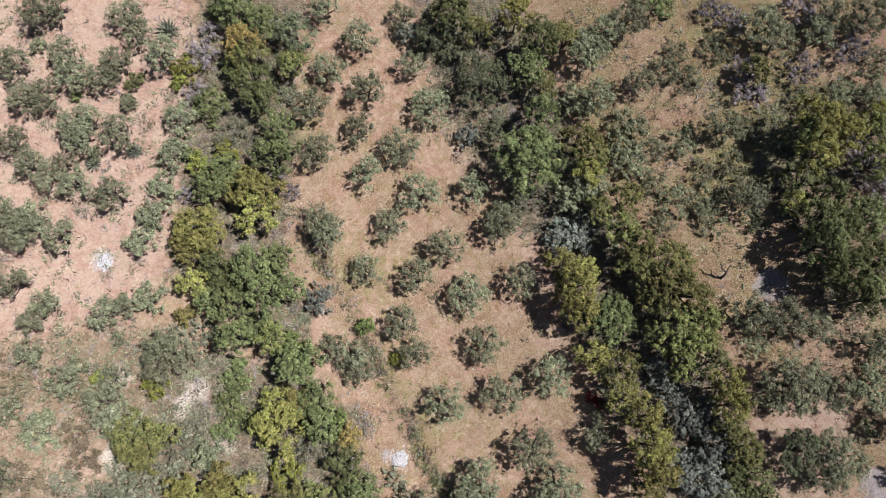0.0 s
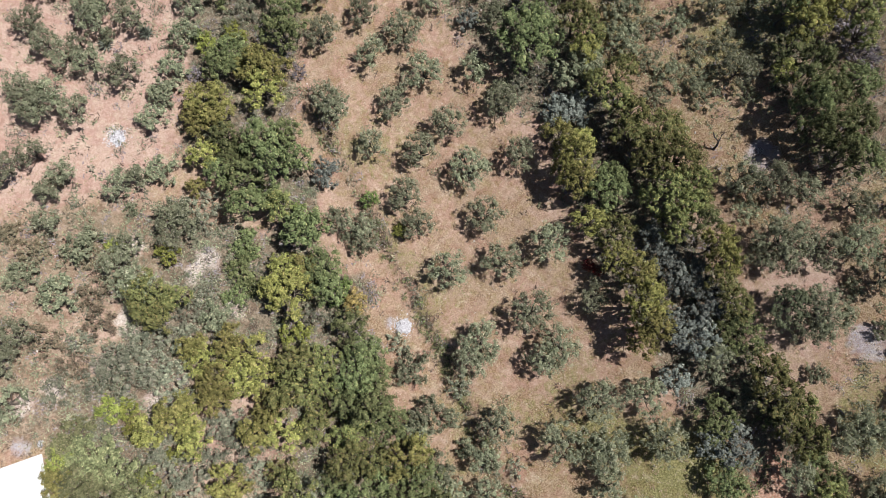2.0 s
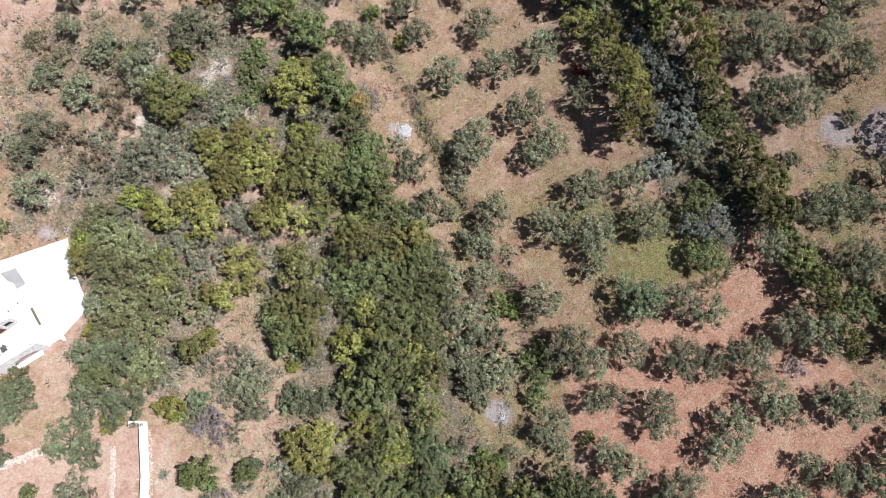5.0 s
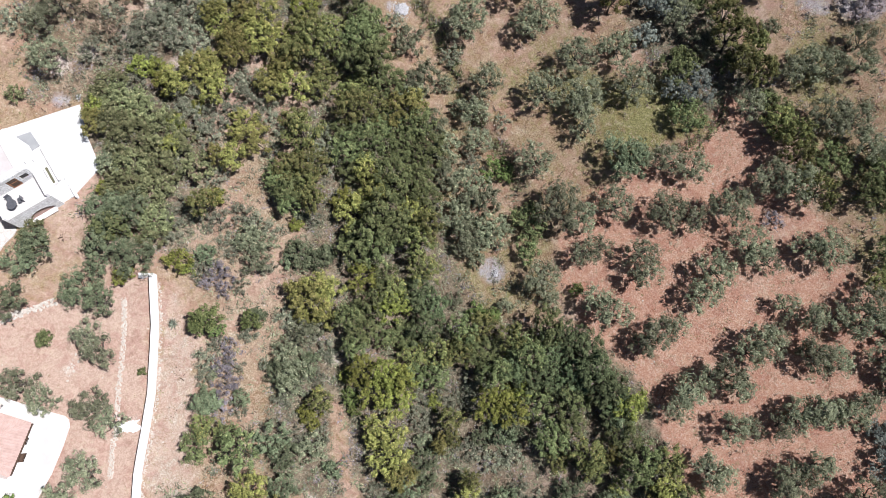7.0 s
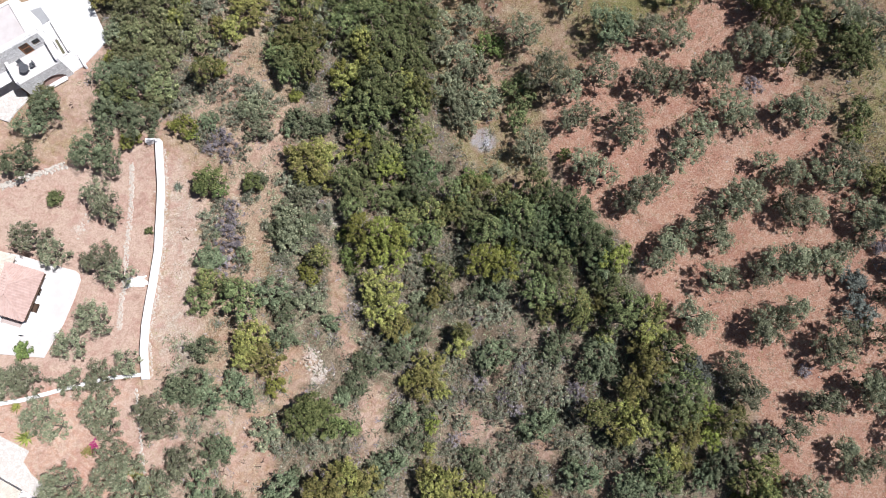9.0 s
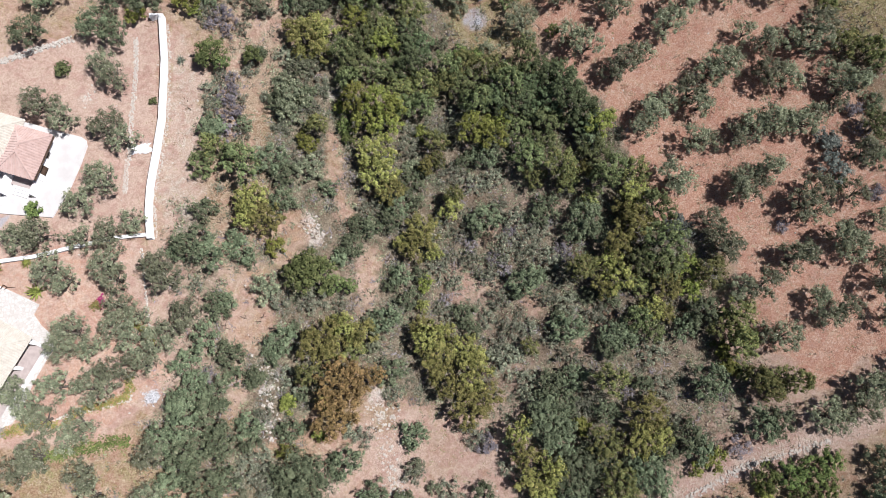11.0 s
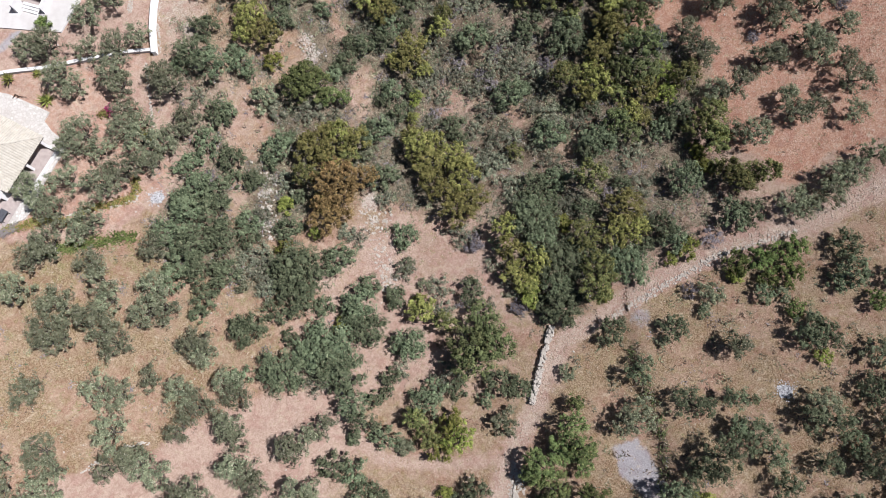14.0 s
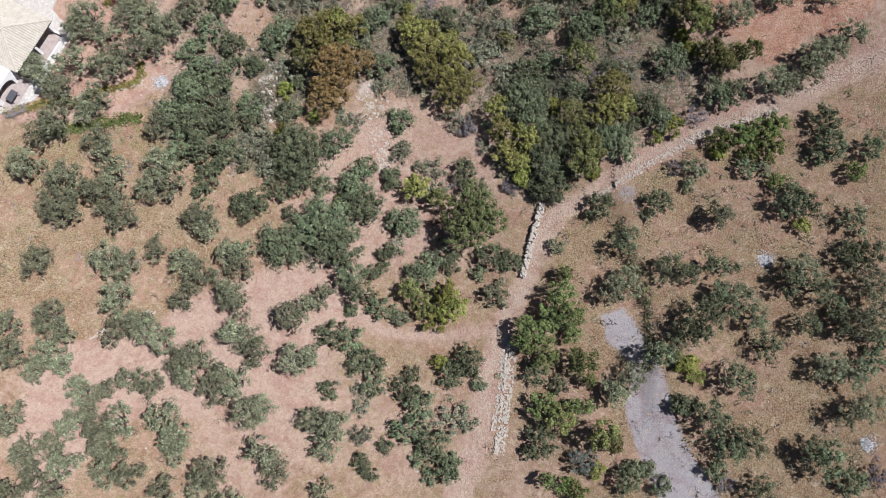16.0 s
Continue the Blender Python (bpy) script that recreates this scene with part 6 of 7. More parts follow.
# ---- the stone-fronted house with its terrace ----
def stone_house():
    h = thing("stone_house", "two-storey house with a grey stone front and an arched terrace", "house", (-44.36, -25.4, 0), 33)
    top, back = 6.25, 5.5
    front = [(a, b, 0.0, 0.35, c, d) for a, b, c, d in pierced(-11.0, 0.0, 3.9, top, [(-2.75, -1.6, 3.9, 5.75), (-1.25, -0.4, 4.75, 5.55), (-9.3, -8.3, 4.7, 5.7)])]
    front += [(a, b, 0.0, 0.35, c, d) for a, b, c, d in pierced(-11.0, -5.1, 0.2, 3.9, [(-7.6, -6.5, 1.0, 3.1)])]
    boxes("front_wall", front, STONE, h, "light grey stone front wall")
    side = [(-0.35, 0.0, a, b, c, d) for a, b, c, d in pierced(0.35, back, 0.2, top, [(0.85, 1.25, 4.95, 5.75), (2.4, 2.8, 2.1, 2.9)])]
    boxes("side_wall", side, WHITE, h, "white rendered side wall with slit windows")
    boxes("side_wall", [(-11.0, -10.65, 0.35, back, 0.2, top)], WHITE, h)
    boxes("back_wall", [(-10.65, -0.35, back - 0.35, back, 0.2, top)], WHITE, h)
    boxes("roof", [(-10.65, -0.35, 0.35, back - 0.35, 5.85, 6.05)], ROOF_FLAT, h, "flat pale roof")
    boxes("roof_curb", [(-1.05, -0.35, 0.36, back - 0.36, 6.06, top + 0.02)], WHITE, h, "raised white edge of the roof")
    boxes("roof_curb", [(-10.65, -1.06, 0.36, 0.75, 6.06, top + 0.02)], WHITE, h)
    boxes("upper_floor", [(-10.65, -0.35, 0.35, back - 0.35, 3.6, 3.88)], WHITE, h)
    boxes("slit_pane", [(-0.22, -0.19, 0.85, 1.25, 4.95, 5.75)], GLASS, h)
    boxes("slit_pane", [(-0.22, -0.19, 2.4, 2.8, 2.1, 2.9)], GLASS, h)
    door_part(h, -2.75, 0.08, 3.9, 1.15, 1.85)
    door_part(h, -7.6, 0.12, 1.0, 1.1, 2.1)
    window_part(h, -1.25, 0.1, 4.75, 0.85, 0.8)
    window_part(h, -9.3, 0.1, 4.7, 1.0, 1.0)
    # the terrace: an arched stone front with a paved floor on top
    arch, n = [(-5.1, -3.65, -2.95, -2.8, 0.0, 3.86), (-0.55, 0.25, -2.95, -2.8, 0.0, 3.86), (-3.65, -0.55, -2.95, -2.8, 0.0, 1.2)], 22
    for i in range(n):
        a, b = -3.65 + 3.1 * i / n, -3.65 + 3.1 * (i + 1) / n
        k = (i + 0.5) / n * 2 - 1
        arch.append((a, b, -2.95, -2.8, 1.25 + 1.35 * math.sqrt(max(0, 1 - k * k)), 3.86))
    boxes("terrace_front", arch, STONE, h, "light grey stone terrace front with a wide arch")
    boxes("terrace_side", [(-5.1, -4.75, -2.8, 0.0, 0.0, 3.86)], STONE, h)
    boxes("terrace_side", [(-0.1, 0.25, -2.8, 0.0, 0.0, 3.86)], STONE, h)
    boxes("terrace_floor", [(-5.1, 0.25, -2.95, 0.0, 3.865, 3.98)], PATH_WHITE, h, "white terrace floor")
    boxes("arch_sill", [(-3.6, -0.6, -3.4, -2.81, 1.2, 1.27)], WHITE, h, "white sill in the arch")
    boxes("arch_room_wall", [(-4.75, -0.1, -2.78, -2.6, 0.2, 3.86)], BROWN_PLASTER, h, "pinkish brown wall behind the arch")
    boxes("terrace_parapet", [(-5.1, -4.85, -2.95, -0.05, 3.985, 4.7)], WHITE, h, "white terrace parapet")
    boxes("terrace_parapet", [(-0.05, 0.25, -2.95, -0.05, 3.985, 4.8)], WHITE, h)
    boxes("terrace_kerb", [(-4.85, -0.05, -2.95, -2.75, 3.985, 4.1)], WHITE, h)
    boxes("canopy", [(-8.6, -5.2, -1.5, -0.02, 3.2, 3.32)], WHITE, h, "white canopy slab over the lower door")


stone_house()
slab("courtyard", [(-59.7, -21.7), (-50.3, -18.6), (-42.1, -15.7), (-40.9, -19.5), (-39.7, -21.9), (-39.0, -23.6), (-40.3, -25.2), (-41.7, -27.0), (-43.3, -27.6), (-46.8, -28.8), (-58.5, -33.7)], -1.5, 1.12, GRAVEL, "white gravel courtyard beside the stone house", "courtyard")
slab("concrete_pad", [(-49.0, -19.7), (-47.4, -19.1), (-46.1, -20.8), (-47.0, -21.5)], 1.0, 1.2, CONCRETE, "smooth grey concrete pad in the courtyard", "pad")


def planter(at, turn, length, label):
    p = thing("planter", label, "planter", at, turn)
    boxes("wall", [(0, length, 0, 0.15, -0.6, 0.75), (0, length, 0.5, 0.65, -0.6, 0.75), (0, 0.15, 0.15, 0.5, -0.6, 0.75), (length - 0.15, length, 0.15, 0.5, -0.6, 0.75)], WHITE, p)
    boxes("soil", [(0.15, length - 0.15, 0.15, 0.5, -0.6, 0.55)], LITTER, p, "dark planted soil")


# the low white walls, the planted strip and the steps along the house's side
HOUSE = pose(-44.36, -25.4, 0, 0, 0, 33)
planter(tuple(HOUSE @ Vector((0.85, -0.6, 0.85))), 123, 2.6, "long white walled planter along the house side")
side_wall = thing("low_side_wall", "low white wall along the courtyard edge", "garden wall", tuple(HOUSE @ Vector((1.0, -0.4, 0.6))), 33)
boxes("wall", [(0.1, 0.32, 0.0, 4.7, -0.3, 1.0)], WHITE, side_wall)
boxes("coping", [(0.06, 0.36, -0.02, 4.74, 1.003, 1.06)], WHITE, side_wall)
outside_steps = thing("outside_steps", "broad white outside steps at the corner of the terrace", "steps", tuple(HOUSE @ Vector((0.3, -3.25, 0.73))), 33)
for i in range(5):
    boxes("step", [(0, 1.45, 0.5 * i, 0.5 * (i + 1), -1.0, 0.14 * (i + 1))], WHITE, outside_steps)
boxes("side_kerb", [(1.46, 1.66, 0.0, 2.9, -1.0, 0.85)], WHITE, outside_steps)
slab("lower_patio", [(-58.2, -32.2), (-51.1, -29.1), (-49.9, -28.8), (-47.9, -30.2), (-47.6, -30.8), (-47.9, -31.5), (-48.7, -32.4), (-49.6, -33.8), (-50.8, -33.4), (-57.8, -36.3)], -1.0, 1.09, CRAZY, "white crazy-paved patio below the terrace", "patio")


def round_table(at):
    t = thing("terrace_table", "dark grey round terrace table", "table", at)
    v, f = [], []
    tube(v, f, [Vector((0, 0, 0.7)), Vector((0, 0, 0.745))], [0.55, 0.55], 20)
    f.append(tuple(reversed(range(20))))
    mesh_object("tabletop", v, f, GREY_PLASTIC, t)
    for k in range(3):
        v, f = [], []
        a = k * 2.094
        tube(v, f, [Vector((0.35 * math.cos(a), 0.35 * math.sin(a), 0)), Vector((0.2 * math.cos(a), 0.2 * math.sin(a), 0.7))], [0.03, 0.03], 6)
        mesh_object("leg", v, f, GREY_PLASTIC, t)


def terrace_chair(at, turn):
    c = thing("terrace_chair", "dark grey woven terrace chair", "chair", at, turn, "terrace chairs")
    boxes("seat", [(-0.27, 0.27, -0.27, 0.27, 0.36, 0.46)], GREY_PLASTIC, c)
    boxes("backrest", [(-0.27, 0.27, 0.22, 0.29, 0.46, 0.9)], GREY_PLASTIC, c)
    for x in (-0.24, 0.2):
        for y in (-0.24, 0.2):
            boxes("leg", [(x, x + 0.05, y, y + 0.05, 0, 0.36)], GREY_PLASTIC, c)


round_table((-46.3, -28.9, 4.0))
terrace_chair((-46.85, -28.2, 4.0), 40)
terrace_chair((-45.6, -28.3, 4.0), -60)


# ---- the two tiled houses ----
def hip_roof(parent, long, deep, z, rise, tile, label):
    """A hipped roof over x 0..long, y 0..deep, eaves at z, with rows of barrel tiles running up each slope."""
    run = min(long, deep) / 2
    ridge = [(run, deep / 2, z + rise), (long - run, deep / 2, z + rise)] if long >= deep else [(long / 2, run, z + rise), (long / 2, deep - run, z + rise)]
    v = [(0, 0, z), (long, 0, z), (long, deep, z), (0, deep, z), *ridge] + [(0, 0, z - 0.14), (long, 0, z - 0.14), (long, deep, z - 0.14), (0, deep, z - 0.14)]
    tops = [(0, 1, 5, 4), (1, 2, 5), (2, 3, 4, 5), (3, 0, 4)] if long >= deep else [(0, 1, 4), (1, 2, 5, 4), (2, 3, 5), (3, 0, 4, 5)]
    roof = mesh_object("roof", v, tops + [(6, 7, 1, 0), (7, 8, 2, 1), (8, 9, 3, 2), (9, 6, 0, 3), (9, 8, 7, 6)], tile, parent, label)
    slope = rise / run
    sides = (((0, 0), (1, 0), (0, 1), long), ((long, 0), (0, 1), (-1, 0), deep), ((long, deep), (-1, 0), (0, -1), long), ((0, deep), (0, -1), (1, 0), deep))
    for (ox, oy), (ex, ey), (ux, uy), length in sides:
        v, f = [], []
        count = int(length / 0.3)
        for k in range(count):
            mid = (k + 0.5) * length / count
            b = len(v)
            for off, up in ((-0.13, 0.01), (-0.07, 0.085), (0.07, 0.085), (0.13, 0.01)):
                s = min(max(mid + off, 0.0), length)
                reach = min(s, length - s, run)
                for r, lift in ((-0.08, up), (max(reach, 0.02), up)):
                    v.append((ox + ex * s + ux * r, oy + ey * s + uy * r, z + slope * r + lift))
            f += [(b + 2 * i, b + 2 * i + 2, b + 2 * i + 3, b + 2 * i + 1) for i in range(3)]
        tagged(mesh_object("tile_covering", v, f, tile, roof), "rows of barrel tiles", kind="stuff")
    corners = [(0, 0), (long, 0), (long, deep), (0, deep)]
    ends = [0, 1, 1, 0] if long >= deep else [0, 0, 1, 1]
    for (x, y), e in zip(corners, ends):
        v, f = [], []
        tube(v, f, [Vector((x, y, z + 0.05)), Vector(ridge[e]) + Vector((0, 0, 0.05))], [0.11, 0.11], 8)
        mesh_object("hip_cap", v, f, tile, roof)
    v, f = [], []
    tube(v, f, [Vector(ridge[0]) + Vector((-0.1, 0, 0.05)), Vector(ridge[1]) + Vector((0.1, 0, 0.05))], [0.12, 0.12], 8)
    mesh_object("ridge_cap", v, f, tile, roof)


def tiled_house(name, label, at, turn, long, deep, floor, eaves, rise, tile, tile_label, veranda, board=0.3):
    """A house with its long front along +x, facing -y; the roof overhangs the walls."""
    h = thing(name, label, "house", at, turn)
    hip_roof(h, long, deep, eaves, rise, tile, tile_label)
    o, w = 0.5, 0.3
    back = o + (1.7 if veranda else 0.0)
    holes = [(1.6, 2.6, floor, floor + 2.1), (3.6, 4.7, floor + 0.9, floor + 2.0)] if long > 6 else [(1.2, 2.2, floor, floor + 1.9), (3.1, 3.9, floor + 0.8, floor + 1.8)]
    boxes("front_wall", [(a, b, back, back + w, c, d) for a, b, c, d in pierced(o, long - o, floor - 0.8, eaves - 0.13, holes)], WHITE, h, "white rendered front wall")
    for a, b, c, d in holes:
        if c == floor:
            door_part(h, a, back + 0.1, c, b - a, d - c, DARK_WOOD)
        else:
            window_part(h, a, back + 0.1, c, b - a, d - c)
    boxes("side_wall", [(o, o + w, back + w, deep - o, floor - 0.8, eaves - 0.13)], WHITE, h)
    boxes("side_wall", [(long - o - w, long - o, back + w, deep - o, floor - 0.8, eaves - 0.13)], WHITE, h)
    boxes("back_wall", [(o + w, long - o - w, deep - o - w, deep - o, floor - 0.8, eaves - 0.13)], WHITE, h)
    # A deep board's dark face also stands in for the shade under the eaves.
    boxes("rafter_board", [(0.05, long - 0.05, 0.06, 0.12, eaves - board, eaves - 0.145)], DARK_WOOD, h, "dark timber eaves board that doubles as eaves shade")
    if veranda:
        boxes("veranda_floor", [(o - 0.3, long - o, -1.0, back, floor - 0.6, floor + 0.06)], PINK_PAVING, h, "pinkish paved veranda floor")
        for x in (o, long / 2 - 0.15, long - o - 0.3):
            boxes("post", [(x, x + 0.32, 0.1, 0.42, floor + 0.06, eaves - 0.31)], WHITE, h, "white veranda post")
        boxes("veranda_beam", [(o, long - o, 0.13, 0.39, eaves - 0.3, eaves - 0.146)], WHITE, h)
        boxes("veranda_wall", [(o - 0.3, long - o, -1.25, -1.0, floor - 0.6, floor + 0.5)], WHITE, h, "low white veranda wall")
        boxes("veranda_wall", [(long - o - 0.25, long - o, -0.99, back, floor + 0.07, floor + 0.5)], WHITE, h)
        # the arched porch at its end
        arch, n = [(-4.2, -3.6, 0.9, 1.1, floor - 0.6, eaves), (-0.9, 0.0, 0.9, 1.1, floor - 0.6, eaves)], 18
        for i in range(n):
            k = (i + 0.5) / n * 2 - 1
            arch.append((-3.6 + 2.7 * i / n, -3.6 + 2.7 * (i + 1) / n, 0.9, 1.1, floor + 0.9 + 0.95 * math.sqrt(max(0, 1 - k * k)), eaves))
        boxes("porch_arch", arch, WHITE, h, "white arched porch front")
        boxes("porch_roof", [(-4.2, 0.0, 1.1, 5.0, eaves - 0.2, eaves)], WHITE, h, "flat white porch roof")
        boxes("porch_back", [(-4.2, 0.0, 4.8, 5.0, floor - 0.6, eaves - 0.2)], BROWN_PLASTER, h)
        boxes("porch_floor", [(-4.2, 0.0, -0.6, 4.8, floor - 0.6, floor + 0.05)], PINK_PAVING, h)


slab("terrace_paving", [(-60.9, -46.4), (-50.7, -48.7), (-47.5, -49.3), (-44.2, -50.3), (-40.9, -51.2), (-40.4, -51.6), (-40.2, -52.3), (-40.7, -54.4), (-41.6, -57.2), (-43.4, -61.0), (-47.9, -60.6), (-59.5, -59.4)], -2.6, -0.72, PATH_WHITE, "white concrete terrace round the pink-roofed house", "terrace")
slab("terrace_paving", [(-59.4, -66.5), (-49.5, -68.6), (-45.9, -70.2), (-44.3, -71.0), (-44.8, -72.1), (-43.8, -73.4), (-42.5, -74.4), (-41.9, -75.7), (-43.0, -77.7), (-44.0, -79.7), (-45.0, -82.8)] + [(-45.9, -84.2), (-48.5, -85.4), (-59.3, -89.6)], -3.0, -1.5, CRAZY, "white crazy-paved terrace round the cream-roofed house", "terrace")
# Eaves board deepened to 0.62 to draw the dark strip of eaves shade.
tiled_house("pink_roofed_house", "small white house with a hipped pink tiled roof", (-44.57, -57.31, 0), 72.9, 5.6, 4.6, -0.72, 1.9, 1.5, TILE_PINK, "hipped roof of pink barrel tiles", False, 0.62)
south_porch = thing("south_porch", "low white porch walls and steps against the pink-roofed house", "porch", (-44.57, -57.31, -0.72), 72.9)
boxes("porch_wall", [(-1.5, 0.48, 0.5, 0.75, 0.0, 1.35)], WHITE, south_porch)
boxes("porch_wall", [(-2.3, 0.48, 3.75, 4.05, 0.0, 1.7)], WHITE, south_porch)
for i in range(3):
    boxes("step", [(-1.9 + 0.35 * i, -1.55 + 0.35 * i, 1.4, 3.4, 0.0, 0.16 * (i + 1))], WHITE, south_porch)
boxes("porch_floor", [(-0.85, 0.48, 0.76, 3.74, 0.0, 0.46)], PINK_PAVING, south_porch, "pinkish paved porch floor")
tiled_house("cream_roofed_house", "white house with a hipped cream tiled roof and a veranda", (-46.85, -81.65, 0), 62.7, 7.5, 7.2, -1.5, 0.75, 1.35, TILE_CREAM, "hipped roof of cream barrel tiles", True)
tiled_house("pink_roofed_wing", "white wing of the house with a pale tiled roof", (-46.4, -50.0, 0), 162.9, 8.0, 5.0, -0.72, 1.75, 1.3, TILE_CREAM, "hipped roof of pale barrel tiles", False)


# ---- walls and rubble rows ----
def stone(v, f, at, size, rng):
    """One rough block with uneven corners."""
    b, a = len(v), rng.uniform(0, 3.14)
    ca, sa = math.cos(a), math.sin(a)
    lx, ly, lz = size * rng.uniform(0.7, 1.2), size * rng.uniform(0.5, 0.9), size * rng.uniform(0.35, 0.7)
    for z, k in ((-0.5, 1.0), (0.5, 0.72)):
        for x, y in ((-1, -1), (1, -1), (1, 1), (-1, 1)):
            px_, py_ = x * lx * 0.5 * k * rng.uniform(0.75, 1.15), y * ly * 0.5 * k * rng.uniform(0.75, 1.15)
            v.append((at[0] + ca * px_ - sa * py_, at[1] + sa * px_ + ca * py_, at[2] + z * lz * rng.uniform(0.8, 1.2)))
    f += [(b + 4, b + 5, b + 6, b + 7)] + [(b + i, b + (i + 1) % 4, b + 4 + (i + 1) % 4, b + 4 + i) for i in range(4)]


def spread_along(line, step):
    """Points every step metres along a line of corners, with the way to its left."""
    for (ax, ay), (bx, by) in zip(line, line[1:]):
        d = math.hypot(bx - ax, by - ay)
        for i in range(max(1, int(d / step))):
            k = i * step / d
            yield ax + (bx - ax) * k, ay + (by - ay) * k, -(by - ay) / d, (bx - ax) / d
    yield bx, by, -(by - ay) / d, (bx - ax) / d


def rubble_row(name, line, wide, high, size, label, material=PALE_STONE, seed=1, dense=1.0):
    rng = random.Random(seed)
    v, f = [], []
    for x, y, nx, ny in spread_along(line, size * 0.55):
        layers = max(1, int(high / (size * 0.45)))
        for k in range(layers):
            for _ in range(max(1, int(wide / size * dense + 0.5))):
                off = rng.uniform(-0.5, 0.5) * wide * (1 - 0.25 * k / layers)
                if rng.random() < 0.9:
                    stone(v, f, (x + nx * off, y + ny * off, height(x, y) + size * (0.1 + 0.42 * k)), size * rng.uniform(0.7, 1.25), rng)
    tagged(mesh_object(name, v, f, material), label, "stone wall", kind="stuff")


def plain_wall(line, thick, high, label):
    """A rendered garden wall that follows the ground, with a flat coping."""
    pts = list(spread_along(line, 1.2))
    w = thing("garden_wall", label, "garden wall", (pts[0][0], pts[0][1], height(pts[0][0], pts[0][1])))
    ox, oy, oz = pts[0][0], pts[0][1], height(pts[0][0], pts[0][1])
    for name, t, low, top, mat in (("wall", thick, -0.5, high, WHITE), ("coping", thick + 0.1, high + 0.003, high + 0.08, WHITE)):
        v, f = [], []
        for i, (x, y, nx, ny) in enumerate(pts):
            z = height(x, y) - oz
            for s in (-0.5, 0.5):
                v += [(x - ox + nx * t * s, y - oy + ny * t * s, z + low), (x - ox + nx * t * s, y - oy + ny * t * s, z + top)]
            if i:
                a, b = 4 * (i - 1), 4 * i
                f += [(a, b, b + 1, a + 1), (a + 3, b + 3, b + 2, a + 2), (a + 1, b + 1, b + 3, a + 3), (a + 2, b + 2, b, a)]
        f += [(0, 1, 3, 2), (len(v) - 4, len(v) - 2, len(v) - 1, len(v) - 3)]
        mesh_object(name, v, f, mat, w)


plain_wall([(-33.8, -35.9), (-32.4, -35.7), (-31.9, -41.3), (-31.8, -48.7), (-32.2, -53.2), (-32.7, -57.4), (-32.7, -60.2), (-32.3, -63.4)], 0.5, 0.9, "long white rendered garden wall beside dry ground")
plain_wall([(-32.3, -62.8), (-36.7, -63.3), (-41.0, -64.4), (-45.3, -65.6), (-48.9, -66.2), (-54.2, -67.4)], 0.34, 0.45, "low white rendered wall between the two gardens")
rubble_row("rubble_row", [(-53.6, -42.8), (-50.0, -41.5), (-47.7, -40.5), (-45.4, -39.7), (-44.0, -39.1), (-43.1, -38.7)], 0.75, 0.35, 0.32, "row of whitish field stones across the garden", seed=3)
rubble_row("rubble_row", [(-35.7, -38.3), (-35.4, -41.7), (-35.4, -45.3), (-35.5, -48.2), (-35.5, -51.8), (-35.7, -54.6), (-35.8, -57.8)], 0.55, 0.16, 0.22, "thin row of pale field stones in the garden", seed=4)
rubble_row("wall_rubble", [(-32.0, -36.4), (-31.6, -41.4), (-31.5, -48.5), (-31.8, -53.4), (-32.4, -57.5), (-32.4, -60.1), (-32.0, -63.1)], 0.7, 0.12, 0.2, "thin spill of pale rubble along the garden wall", seed=13, dense=0.5)
rubble_row("garden_edging", [(-33.5, -64.5), (-32.8, -68.7), (-32.2, -72.8), (-31.7, -74.8), (-30.7, -76.2)], 0.3, 0.2, 0.28, "curved edging of pale stones in the garden", seed=5)
rubble_row("garden_edging", [(-33.8, -80.2), (-33.5, -81.8), (-36.5, -82.5), (-40.2, -83.4), (-42.0, -84.1)], 0.3, 0.25, 0.28, "edging of pale stones under low vines", seed=6)
rubble_row("track_wall", [(15.3, -97.2), (14.6, -99.4), (13.8, -102.0), (13.3, -103.9), (12.7, -105.9)], 0.7, 0.8, 0.42, "low dry-stone retaining wall along the track", seed=7)
rubble_row("track_wall", [(11.3, -113.4), (10.9, -116.8), (10.4, -119.9), (9.9, -123.4), (9.3, -126.6)], 1.25, 0.3, 0.36, "broad low dry-stone wall beside the track", seed=8, dense=1.5)
rubble_row("rubble_row", [(-13.5, -100.7), (-12.1, -102.8), (-8.8, -104.8)], 0.3, 0.1, 0.3, "scattered pale field stones", seed=11, dense=0.5)
rubble_row("rubble_row", [(-37.7, -112.8), (-33.4, -110.2), (-30.6, -109.7)], 0.4, 0.15, 0.3, "thin row of pale field stones in the grove", seed=12, dense=0.6)


def scatter_stones(name, label, material, lines, count, spread, small, big, seed):
    rng = random.Random(seed)
    v, f = [], []
    spots = [p for line in lines for p in spread_along(line, 0.1)]
    for _ in range(count):
        x, y, nx, ny = rng.choice(spots)
        off = max(-1.1, min(1.1, rng.gauss(0, 0.5))) * spread
        s = small + (big - small) * rng.random() ** 2
        x, y = x + nx * off, y + ny * off
        stone(v, f, (x, y, height(x, y) + 0.06 * s), s, rng)
    tagged(mesh_object(name, v, f, material), label, "stones", kind="stuff")


